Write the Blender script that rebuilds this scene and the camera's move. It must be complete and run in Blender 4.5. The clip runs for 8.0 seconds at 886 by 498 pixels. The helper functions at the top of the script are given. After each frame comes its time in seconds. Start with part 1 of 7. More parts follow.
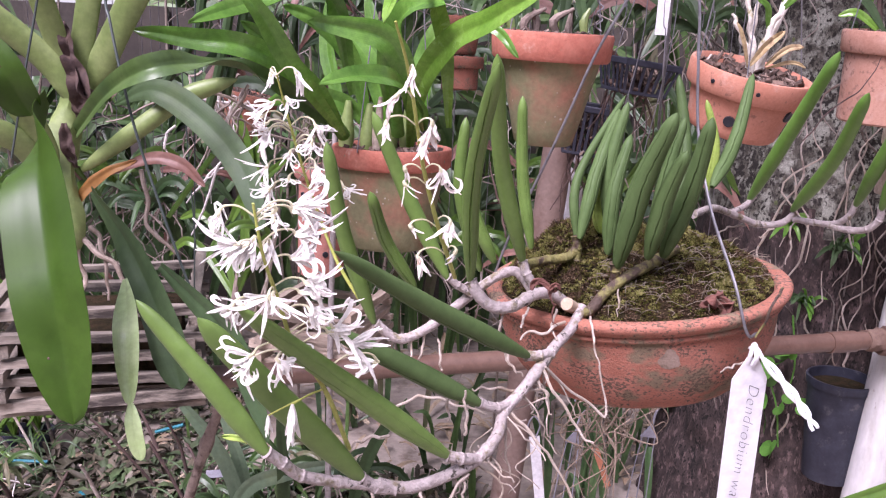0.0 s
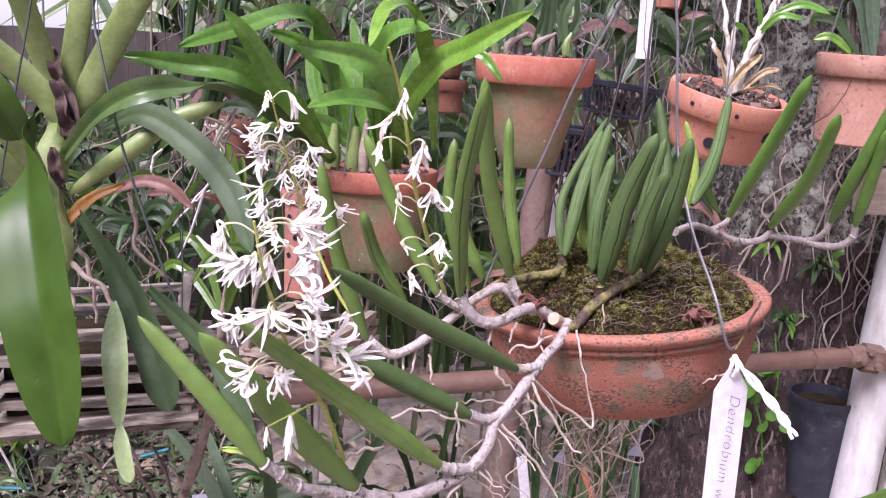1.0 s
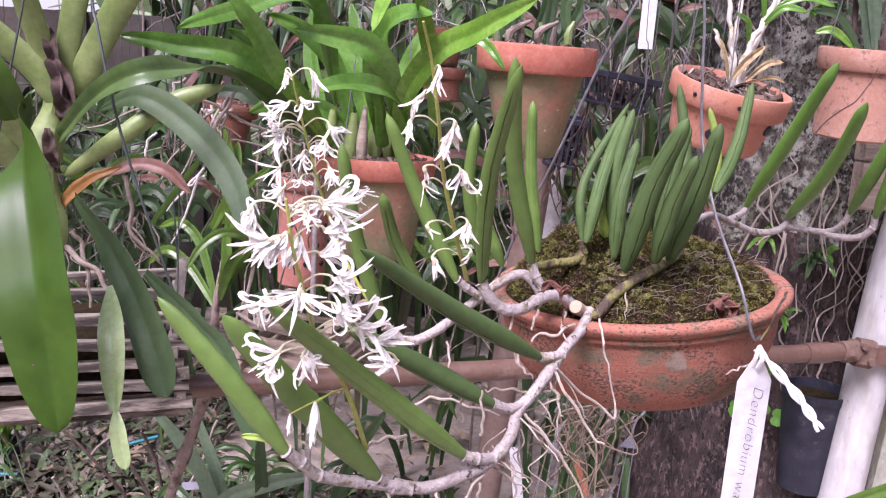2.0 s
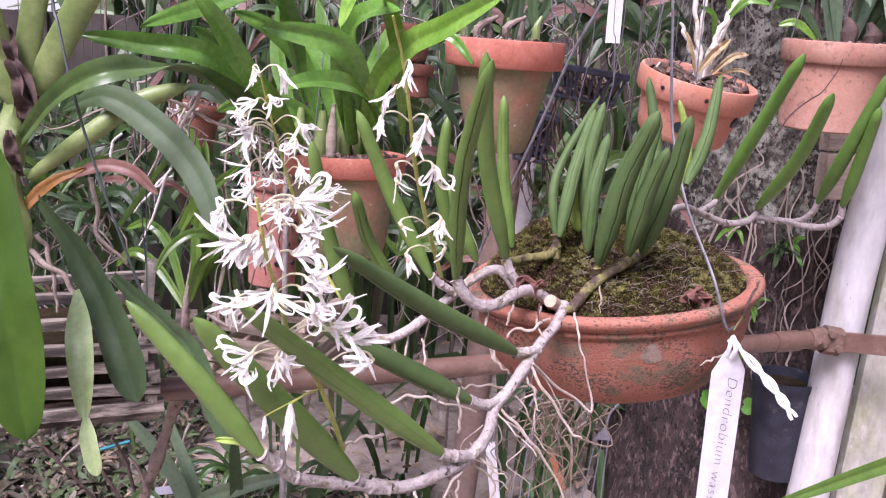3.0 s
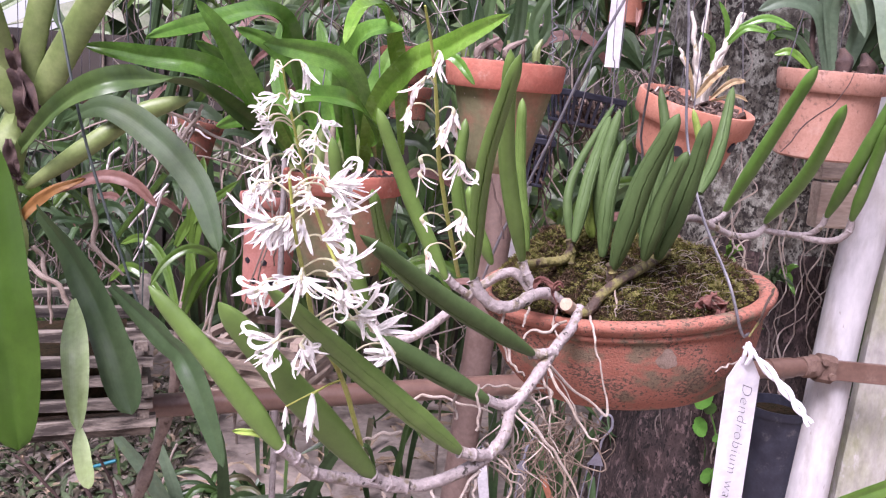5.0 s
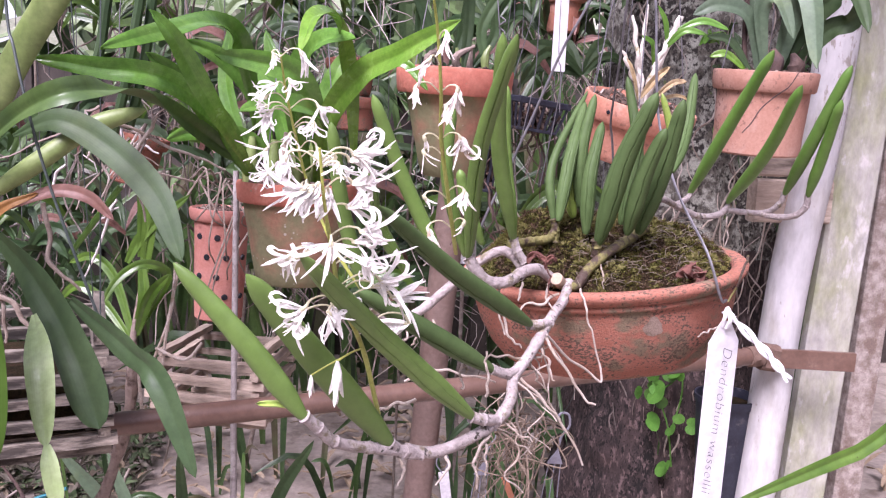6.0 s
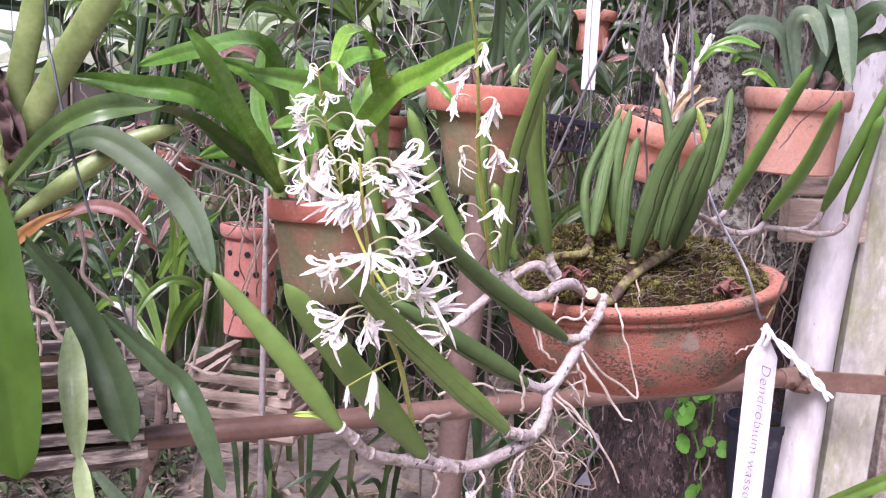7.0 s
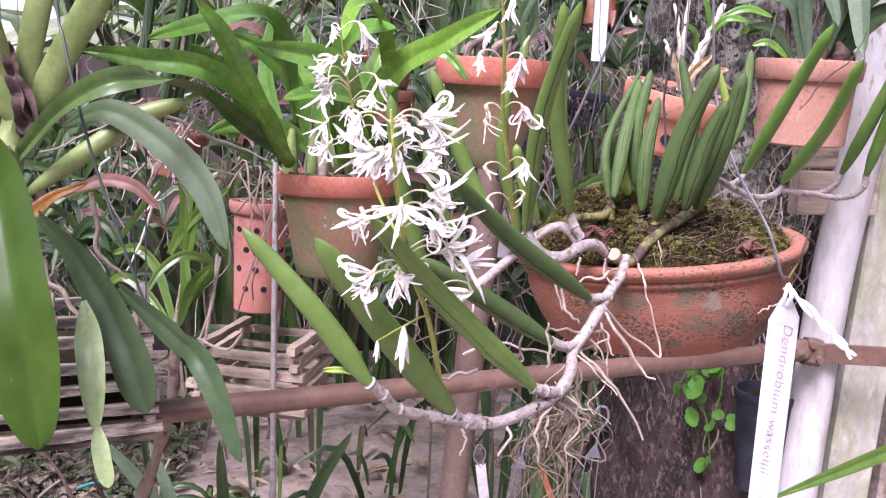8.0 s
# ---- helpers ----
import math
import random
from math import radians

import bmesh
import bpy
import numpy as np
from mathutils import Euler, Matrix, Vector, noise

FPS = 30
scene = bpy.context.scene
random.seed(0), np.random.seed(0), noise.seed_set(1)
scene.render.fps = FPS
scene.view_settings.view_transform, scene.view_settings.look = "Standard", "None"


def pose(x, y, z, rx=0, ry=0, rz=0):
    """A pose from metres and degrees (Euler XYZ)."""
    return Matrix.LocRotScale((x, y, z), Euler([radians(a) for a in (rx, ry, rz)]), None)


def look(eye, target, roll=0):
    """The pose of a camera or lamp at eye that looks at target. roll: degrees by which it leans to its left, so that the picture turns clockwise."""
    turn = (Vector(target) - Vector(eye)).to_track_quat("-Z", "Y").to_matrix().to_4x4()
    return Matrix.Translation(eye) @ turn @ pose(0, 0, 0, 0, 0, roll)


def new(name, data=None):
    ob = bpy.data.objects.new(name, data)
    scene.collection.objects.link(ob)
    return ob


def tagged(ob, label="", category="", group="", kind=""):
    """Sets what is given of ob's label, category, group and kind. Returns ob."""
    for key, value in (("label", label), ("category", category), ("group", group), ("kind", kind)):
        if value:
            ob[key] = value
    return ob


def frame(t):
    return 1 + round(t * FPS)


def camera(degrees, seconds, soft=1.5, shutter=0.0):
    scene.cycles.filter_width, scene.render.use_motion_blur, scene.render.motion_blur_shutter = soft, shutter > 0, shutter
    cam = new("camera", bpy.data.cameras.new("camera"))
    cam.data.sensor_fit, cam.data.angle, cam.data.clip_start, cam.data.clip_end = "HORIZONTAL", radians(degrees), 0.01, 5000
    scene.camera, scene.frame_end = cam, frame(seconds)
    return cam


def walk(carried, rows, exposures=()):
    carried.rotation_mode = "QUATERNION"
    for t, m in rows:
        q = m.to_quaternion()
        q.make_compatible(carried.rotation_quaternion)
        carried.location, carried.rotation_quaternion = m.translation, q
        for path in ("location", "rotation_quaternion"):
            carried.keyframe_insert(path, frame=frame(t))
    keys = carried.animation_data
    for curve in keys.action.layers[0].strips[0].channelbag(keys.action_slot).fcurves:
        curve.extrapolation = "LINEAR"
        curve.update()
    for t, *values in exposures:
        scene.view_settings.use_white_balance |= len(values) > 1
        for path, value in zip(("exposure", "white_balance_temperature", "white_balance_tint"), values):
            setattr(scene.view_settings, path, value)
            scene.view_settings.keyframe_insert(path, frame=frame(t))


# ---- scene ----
cam = camera(56.9, 8.0, 1.2)
PATH = [
    (0, (0.021, -0.001, 1.38), (-0.037, 1.949, 0.941), 2.7),
    (0.5, (0.02, -0.012, 1.382), (0.029, 1.949, 0.987), 2.9),
    (1, (0.018, -0.017, 1.38), (-0.005, 1.946, 0.996), 2.5),
    (1.5, (0.006, -0.013, 1.376), (-0.012, 1.948, 0.982), 2.8),
    (2.8, (-0.006, 0.002, 1.371), (0.064, 1.958, 0.961), 3.5),
    (3, (-0.004, -0.002, 1.372), (0.075, 1.955, 0.963), 2.8),
    (3.5, (-0.004, -0.006, 1.371), (0.09, 1.948, 0.958), 3.0),
    (4, (-0.003, -0.009, 1.377), (0.032, 1.958, 1.017), 1.7),
    (4.2, (-0.009, 0.003, 1.372), (0.02, 1.972, 1.026), 2.3),
    (5.3, (-0.033, -0.012, 1.348), (0.098, 1.955, 1.011), 3.9),
    (5.5, (-0.048, -0.023, 1.343), (0.119, 1.942, 1.011), 3.0),
    (6, (-0.056, -0.022, 1.333), (0.193, 1.94, 1.039), 2.4),
    (6.5, (-0.06, -0.023, 1.334), (0.131, 1.951, 1.076), 2.3),
    (7, (-0.061, -0.021, 1.329), (0.123, 1.955, 1.079), 2.5),
    (7.5, (-0.063, -0.024, 1.325), (0.137, 1.948, 1.059), 2.2),
    (8, (-0.072, -0.022, 1.317), (0.102, 1.948, 1.017), 2.1),
]
walk(cam, [(t, look(eye, target, roll)) for t, eye, target, roll in PATH],
     ((0, 1.0, 6000, 35), (4, 1.0, 6000, 35), (5.5, 1.06, 6000, 35), (7, 1.17, 6000, 35), (8, 1.17, 6000, 35)))


# ---- light ----
SUN_ELEV, SUN_TURN = 54, 212
world = bpy.data.worlds.new("overcast_sky")
scene.world = world
world.use_nodes = True
wn = world.node_tree.nodes
sky = wn.new("ShaderNodeTexSky")
sky.sky_type, sky.sun_disc = "NISHITA", False
sky.sun_elevation, sky.sun_rotation = radians(SUN_ELEV), radians(SUN_TURN)
sky.air_density, sky.dust_density, sky.ozone_density = 1.0, 2.0, 1.0
hue = wn.new("ShaderNodeHueSaturation")
hue.inputs["Saturation"].default_value = 0.25
world.node_tree.links.new(sky.outputs[0], hue.inputs["Color"])
world.node_tree.links.new(hue.outputs[0], wn["Background"].inputs[0])
wn["Background"].inputs[1].default_value = 0.12
sun_data = bpy.data.lights.new("sun", "SUN")
sun_data.energy, sun_data.angle, sun_data.color = 4.6, radians(28), (1.0, 0.97, 0.94)
sun = new("sun", sun_data)
sun.matrix_basis = look((-1.7, -2.1, 5.6), (0, 0.6, 1.2))


# ---- materials ----
def mat(name, c1, c2, rough=0.6, scale=40.0, bump=0.2, c3=None, patch=6.0, lo=0.5, hi=0.62, thin=0.0, metal=0.0, spec=0.5,
        stretch=(1, 1, 1), vary=0.0, fine=6.0, sheen=0.0, mixed=(), veins=0.0, grit=0.22, spots=None, flecks=None):
    """Two tones mixed by noise, a third in patches, fine bump; thin lets light through."""
    m = bpy.data.materials.new(name)
    m.use_nodes = True
    nt = m.node_tree
    n, l = nt.nodes, nt.links
    b = n["Principled BSDF"]
    co, mp = n.new("ShaderNodeTexCoord"), n.new("ShaderNodeMapping")
    mp.inputs["Scale"].default_value = stretch
    l.new(co.outputs["Object"], mp.inputs["Vector"])
    def noise_tex(s, detail=6.0):
        t = n.new("ShaderNodeTexNoise")
        t.inputs["Scale"].default_value, t.inputs["Detail"].default_value, t.inputs["Roughness"].default_value = s, detail, 0.62
        l.new(mp.outputs[0], t.inputs["Vector"])
        return t
    def ramp(src, a, z):
        r = n.new("ShaderNodeMapRange")
        r.inputs[1].default_value, r.inputs[2].default_value = a, z
        l.new(src, r.inputs[0])
        return r.outputs[0]
    def mix(f, a, z):
        x = n.new("ShaderNodeMix")
        x.data_type = "RGBA"
        for s, v in ((x.inputs[0], f), (x.inputs[6], a), (x.inputs[7], z)):
            if hasattr(v, "links"):
                l.new(v, s)
            else:
                s.default_value = v if isinstance(v, float) else (*v, 1)
        return x.outputs[2]
    big, small = noise_tex(scale), noise_tex(scale * fine, 4.0)
    col = mix(ramp(big.outputs[0], 0.35, 0.65), c1, c2)
    if c3:
        col = mix(ramp(noise_tex(patch, 9.0).outputs[0], lo, hi), col, c3)
    if mixed:
        isl, cr = n.new("ShaderNodeNewGeometry"), n.new("ShaderNodeValToRGB")
        cr.color_ramp.interpolation = "CONSTANT"
        while len(cr.color_ramp.elements) < len(mixed):
            cr.color_ramp.elements.new(0.5)
        for i, (at, c) in enumerate(mixed):
            cr.color_ramp.elements[i].position, cr.color_ramp.elements[i].color = at, (*c, 1)
        l.new(isl.outputs["Random Per Island"], cr.inputs[0])
        col = mix(ramp(big.outputs[0], 0.3, 0.9), cr.outputs[0], col)
    if flecks:
        tint, dens, a, z = flecks
        add = n.new("ShaderNodeMath")
        add.operation = "MULTIPLY_ADD"
        l.new(noise_tex(dens / 14, 3.0).outputs[0], add.inputs[0])
        add.inputs[1].default_value = 0.5
        l.new(noise_tex(dens, 9.0).outputs[0], add.inputs[2])
        col = mix(ramp(add.outputs[0], a + 0.25, z + 0.25), col, tint)
    if spots:
        tint, dens, size = spots
        vo = n.new("ShaderNodeTexVoronoi")
        vo.inputs["Scale"].default_value = dens
        l.new(mp.outputs[0], vo.inputs["Vector"])
        sz, near = n.new("ShaderNodeMapRange"), n.new("ShaderNodeMath")
        l.new(vo.outputs["Color"], sz.inputs[0])
        sz.inputs[1].default_value, sz.inputs[2].default_value, sz.inputs[3].default_value, sz.inputs[4].default_value = 0.35, 1.0, 0.0, size
        near.operation = "SUBTRACT"
        l.new(sz.outputs[0], near.inputs[0])
        l.new(vo.outputs["Distance"], near.inputs[1])
        col = mix(ramp(near.outputs[0], 0.0, 0.06), col, tint)
    grain = n.new("ShaderNodeHueSaturation")
    v = ramp(small.outputs[0], 0.2, 0.8)
    vr = n.new("ShaderNodeMapRange")
    vr.inputs[3].default_value, vr.inputs[4].default_value = 1 - grit, 1 + grit
    l.new(v, vr.inputs[0])
    l.new(vr.outputs[0], grain.inputs["Value"])
    l.new(col, grain.inputs["Color"])
    out = grain.outputs[0]
    if vary:
        info, hv, rr = n.new("ShaderNodeObjectInfo"), n.new("ShaderNodeHueSaturation"), n.new("ShaderNodeMapRange")
        rr.inputs[3].default_value, rr.inputs[4].default_value = 1 - vary, 1 + vary
        l.new(info.outputs["Random"], rr.inputs[0])
        l.new(rr.outputs[0], hv.inputs["Value"])
        l.new(out, hv.inputs["Color"])
        out = hv.outputs[0]
    height = small.outputs[0]
    if veins:
        uvn, sep = n.new("ShaderNodeUVMap"), n.new("ShaderNodeSeparateXYZ")
        uvn.uv_map = "leaf"
        l.new(uvn.outputs[0], sep.inputs[0])
        def maths(op, a, z):
            k = n.new("ShaderNodeMath")
            k.operation = op
            for slot, val in zip(k.inputs, (a, z)):
                if hasattr(val, "links"):
                    l.new(val, slot)
                else:
                    slot.default_value = val
            return k.outputs[0]
        lines = maths("SINE", maths("ADD", maths("MULTIPLY", sep.outputs[0], 80.0), maths("MULTIPLY", big.outputs[0], 6.0)), 0)
        rib = maths("SUBTRACT", 1.0, maths("MINIMUM", maths("MULTIPLY", maths("ABSOLUTE", maths("SUBTRACT", sep.outputs[0], 0.5), 0), 22.0), 1.0))
        vv = maths("ADD", maths("MULTIPLY", lines, 0.07 * veins), maths("MULTIPLY", rib, 0.28 * veins))
        hv2 = n.new("ShaderNodeHueSaturation")
        l.new(maths("ADD", vv, 1.0), hv2.inputs["Value"])
        l.new(out, hv2.inputs["Color"])
        out = hv2.outputs[0]
        height = maths("ADD", maths("MULTIPLY", lines, 0.15), maths("ADD", maths("MULTIPLY", rib, -0.6), small.outputs[0]))
    l.new(out, b.inputs["Base Color"])
    b.inputs["Metallic"].default_value, b.inputs["Specular IOR Level"].default_value = metal, spec
    rm = n.new("ShaderNodeMapRange")
    rm.inputs[3].default_value, rm.inputs[4].default_value = max(rough - 0.1, 0.03), min(rough + 0.1, 1)
    l.new(big.outputs[0], rm.inputs[0])
    l.new(rm.outputs[0], b.inputs["Roughness"])
    b.inputs["Sheen Weight"].default_value = sheen
    if bump:
        bp = n.new("ShaderNodeBump")
        bp.inputs["Strength"].default_value, bp.inputs["Distance"].default_value = bump, 0.002
        l.new(height, bp.inputs["Height"])
        l.new(bp.outputs[0], b.inputs["Normal"])
    if thin:
        tr, ms = n.new("ShaderNodeBsdfTranslucent"), n.new("ShaderNodeMixShader")
        l.new(out, tr.inputs["Color"])
        ms.inputs[0].default_value = thin
        l.new(b.outputs[0], ms.inputs[1])
        l.new(tr.outputs[0], ms.inputs[2])
        l.new(ms.outputs[0], n["Material Output"].inputs["Surface"])
    return m


M_TERRA = mat("terracotta", (0.275, 0.105, 0.069), (0.365, 0.155, 0.112), 0.9, 30, 0.6, (0.175, 0.130, 0.085), 34, 0.52, 0.61, grit=0.26, fine=22.0, spec=0.25, stretch=(1, 1, 1.5), flecks=((0.105, 0.072, 0.052), 420, 0.545, 0.60))
M_TERRA_ALGAE = mat("terracotta_algae", (0.31, 0.145, 0.092), (0.26, 0.155, 0.102), 0.88, 11, 0.7, (0.185, 0.175, 0.095), 8, 0.35, 0.52, spec=0.25, grit=0.2, fine=9.0, spots=((0.38, 0.34, 0.28), 60, 0.26))
M_TERRA_RIM = mat("red_clay_rim", (0.37, 0.118, 0.080), (0.43, 0.172, 0.120), 0.8, 14, 0.7, (0.47, 0.33, 0.27), 16, 0.56, 0.70, spec=0.3, grit=0.22, fine=9.0, spots=((0.22, 0.19, 0.12), 55, 0.26))
M_TERRA_NEW = mat("terracotta_clean", (0.385, 0.155, 0.100), (0.445, 0.205, 0.142), 0.75, 12, 0.5, (0.50, 0.33, 0.27), 9, 0.54, 0.70, spec=0.3, grit=0.14, fine=16.0, flecks=((0.25, 0.12, 0.085), 90, 0.60, 0.68))
# three tones of one leaf: sunlit and bright put stronger light into its colour
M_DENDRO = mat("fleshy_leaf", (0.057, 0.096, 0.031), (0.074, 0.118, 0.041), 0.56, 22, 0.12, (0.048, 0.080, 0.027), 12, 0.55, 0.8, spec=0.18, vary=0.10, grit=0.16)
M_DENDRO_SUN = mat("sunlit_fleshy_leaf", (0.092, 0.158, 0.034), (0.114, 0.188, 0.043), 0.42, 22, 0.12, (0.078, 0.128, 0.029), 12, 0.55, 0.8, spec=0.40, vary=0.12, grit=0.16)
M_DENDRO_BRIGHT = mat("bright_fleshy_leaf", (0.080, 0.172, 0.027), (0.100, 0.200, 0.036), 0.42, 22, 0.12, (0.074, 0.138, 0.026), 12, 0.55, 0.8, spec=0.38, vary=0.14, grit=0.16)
M_DENDRO_YOUNG = mat("young_leaf", (0.20, 0.30, 0.05), (0.26, 0.33, 0.08), 0.4, 60, 0.1, spec=0.45)
M_GLOSS = mat("glossy_leaf", (0.105, 0.262, 0.036), (0.175, 0.365, 0.062), 0.24, 18, 0.12, (0.20, 0.34, 0.08), 7, 0.56, 0.8, thin=0.38, spec=0.65, vary=0.15, veins=0.35)
M_STRAP = mat("strap_leaf", (0.042, 0.078, 0.030), (0.060, 0.098, 0.040), 0.52, 14, 0.05, (0.085, 0.125, 0.045), 10, 0.55, 0.8, thin=0.12, spec=0.26, vary=0.2, veins=0.06)
M_STRAP_LIGHT = mat("bright_strap_leaf", (0.060, 0.130, 0.014), (0.100, 0.180, 0.028), 0.30, 10, 0.06, (0.045, 0.10, 0.012), 8, 0.5, 0.75, thin=0.18, spec=0.6, veins=0.2, spots=((0.05, 0.03, 0.012), 55, 0.13))
M_STRAP_DARK = mat("dark_strap_leaf", (0.034, 0.064, 0.026), (0.050, 0.084, 0.035), 0.42, 14, 0.05, (0.06, 0.09, 0.035), 10, 0.55, 0.8, thin=0.10, spec=0.4, vary=0.15, veins=0.06)
M_BIG_LEAF = mat("hanging_strap_leaf", (0.027, 0.064, 0.006), (0.040, 0.082, 0.010), 0.43, 8, 0.04, (0.023, 0.052, 0.005), 6, 0.5, 0.75, thin=0.10, spec=0.27, veins=0.05, spots=((0.045, 0.022, 0.010), 40, 0.11))
M_STRAP_PALE = mat("pale_strap_leaf", (0.34, 0.47, 0.19), (0.46, 0.57, 0.30), 0.30, 14, 0.12, (0.20, 0.30, 0.10), 12, 0.55, 0.8, thin=0.2, spec=0.6, veins=0.15)
M_PALE_STEM = mat("pale_green_stem", (0.155, 0.215, 0.062), (0.22, 0.275, 0.10), 0.45, 18, 0.15, (0.095, 0.14, 0.04), 10, 0.50, 0.72)
M_BACK_LEAF = mat("background_leaf", (0.032, 0.072, 0.024), (0.062, 0.112, 0.040), 0.45, 12, 0.0, thin=0.18, vary=0.4)
# leaf tones lowered as a whole to stand in for shade behind the pots
M_THICKET = mat("mixed_foliage", (0.05, 0.10, 0.03), (0.09, 0.15, 0.05), 0.42, 12, 0.0, thin=0.2,
                mixed=((0.0, (0.024, 0.050, 0.018)), (0.34, (0.045, 0.095, 0.022)), (0.58, (0.09, 0.16, 0.04)), (0.70, (0.035, 0.060, 0.036)), (0.84, (0.09, 0.06, 0.04)), (0.92, (0.18, 0.14, 0.10)), (0.97, (0.17, 0.24, 0.10))))
M_WEED = mat("weedy_litter", (0.05, 0.06, 0.03), (0.09, 0.09, 0.05), 0.7, 12, 0.0, thin=0.15,
             mixed=((0.0, (0.05, 0.035, 0.025)), (0.25, (0.045, 0.075, 0.03)), (0.5, (0.14, 0.105, 0.075)), (0.68, (0.06, 0.11, 0.035)), (0.82, (0.25, 0.21, 0.17)), (0.92, (0.10, 0.16, 0.06))))
M_FAR_LEAF = mat("far_tree_leaf", (0.07, 0.12, 0.04), (0.12, 0.18, 0.07), 0.5, 12, 0.0, thin=0.35,
                 mixed=((0.0, (0.07, 0.12, 0.05)), (0.30, (0.15, 0.23, 0.09)), (0.60, (0.24, 0.31, 0.16)), (0.84, (0.34, 0.34, 0.26))))
M_ROOT_CURTAIN = mat("root_curtain", (0.22, 0.17, 0.14), (0.36, 0.31, 0.27), 0.9, 40, 0.3,
                     mixed=((0.0, (0.14, 0.10, 0.08)), (0.30, (0.28, 0.22, 0.19)), (0.58, (0.46, 0.41, 0.38)), (0.84, (0.66, 0.62, 0.60))))
M_BARE_ROOT = mat("bare_root", (0.15, 0.115, 0.095), (0.32, 0.275, 0.245), 0.9, 40, 0.3, (0.14, 0.10, 0.08), 12, 0.5, 0.62, vary=0.6)
M_GLOSS_LIGHT = mat("bright_glossy_leaf", (0.14, 0.30, 0.034), (0.21, 0.38, 0.06), 0.26, 18, 0.12, (0.24, 0.36, 0.09), 7, 0.56, 0.8, thin=0.36, spec=0.6, veins=0.35)
M_DRY_LEAF = mat("dying_leaf", (0.19, 0.088, 0.062), (0.25, 0.135, 0.115), 0.55, 20, 0.15, (0.14, 0.062, 0.048), 24, 0.5, 0.7)
M_DRY_ORANGE = mat("orange_dying_leaf", (0.26, 0.115, 0.025), (0.33, 0.165, 0.050), 0.55, 20, 0.15, (0.20, 0.09, 0.045), 24, 0.54, 0.72)
M_SHEATH = mat("dry_sheath", (0.050, 0.029, 0.027), (0.105, 0.065, 0.052), 0.85, 60, 0.6)
M_RHIZOME = mat("papery_rhizome", (0.25, 0.208, 0.195), (0.39, 0.342, 0.33), 0.75, 60, 0.8, (0.17, 0.14, 0.09), 120, 0.54, 0.64, grit=0.34, flecks=((0.045, 0.038, 0.030), 210, 0.60, 0.66))
M_CANE = mat("green_brown_cane", (0.115, 0.110, 0.028), (0.195, 0.172, 0.056), 0.6, 90, 0.8, (0.055, 0.033, 0.022), 75, 0.48, 0.56, grit=0.4)
M_ROOT = mat("aerial_root", (0.29, 0.235, 0.19), (0.40, 0.345, 0.30), 0.85, 160, 0.5, (0.28, 0.21, 0.15), 60, 0.5, 0.7, vary=0.15)
M_WHITE_ROOT = mat("bleached_root", (0.46, 0.42, 0.40), (0.60, 0.56, 0.54), 0.85, 60, 0.4, (0.36, 0.30, 0.27), 40, 0.55, 0.7)
M_DEAD_ROOT = mat("old_root", (0.20, 0.15, 0.115), (0.34, 0.28, 0.235), 0.9, 60, 0.4, vary=0.3)
M_WIRE = mat("galvanised_wire", (0.155, 0.148, 0.158), (0.235, 0.225, 0.238), 0.5, 90, 0.1, metal=0.6)
M_GREEN_WIRE = mat("dark_coated_wire", (0.04, 0.055, 0.05), (0.06, 0.075, 0.07), 0.5, 40, 0.1)
M_WHITE = mat("white_plastic", (0.60, 0.585, 0.61), (0.64, 0.625, 0.65), 0.45, 20, 0.05, (0.55, 0.53, 0.54), 30, 0.58, 0.75)
M_TIE = mat("white_twist_tie", (0.58, 0.57, 0.59), (0.66, 0.65, 0.67), 0.5, 60, 0.15)
M_INK = mat("grey_ink", (0.050, 0.047, 0.056), (0.115, 0.108, 0.120), 0.7, 200, 0.0)
M_PETAL = mat("white_petal", (0.89, 0.865, 0.835), (0.94, 0.92, 0.89), 0.55, 120, 0.08, thin=0.48, spec=0.25)
M_PETAL_OLD = mat("wilted_petal", (0.84, 0.76, 0.70), (0.90, 0.85, 0.81), 0.7, 160, 0.2, (0.62, 0.46, 0.34), 120, 0.63, 0.72, thin=0.25, spec=0.2)
M_SPIKE = mat("yellow_green_spike", (0.30, 0.33, 0.06), (0.38, 0.40, 0.10), 0.5, 90, 0.15, (0.35, 0.22, 0.10), 60, 0.6, 0.75)
M_PEDICEL = mat("cream_pedicel", (0.60, 0.57, 0.36), (0.70, 0.66, 0.48), 0.5, 90, 0.1, thin=0.2)
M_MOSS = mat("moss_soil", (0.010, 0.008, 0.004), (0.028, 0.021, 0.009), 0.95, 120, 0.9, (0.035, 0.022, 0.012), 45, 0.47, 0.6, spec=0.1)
M_MOSS_TUFT = mat("moss_tuft", (0.045, 0.040, 0.009), (0.125, 0.105, 0.026), 0.9, 60, 0.0, (0.038, 0.025, 0.013), 70, 0.49, 0.58, thin=0.2, spec=0.1, grit=0.3, mixed=((0.0, (0.030, 0.026, 0.007)), (0.28, (0.062, 0.070, 0.014)), (0.52, (0.125, 0.130, 0.030)), (0.69, (0.22, 0.205, 0.065)), (0.79, (0.12, 0.065, 0.034)), (0.90, (0.04, 0.025, 0.015))))
M_MOSS_LIGHT = mat("pale_moss_tuft", (0.17, 0.16, 0.045), (0.25, 0.225, 0.085), 0.9, 60, 0.0, thin=0.2, spec=0.1, mixed=((0.0, (0.12, 0.125, 0.032)), (0.4, (0.21, 0.20, 0.065)), (0.8, (0.32, 0.27, 0.14))))
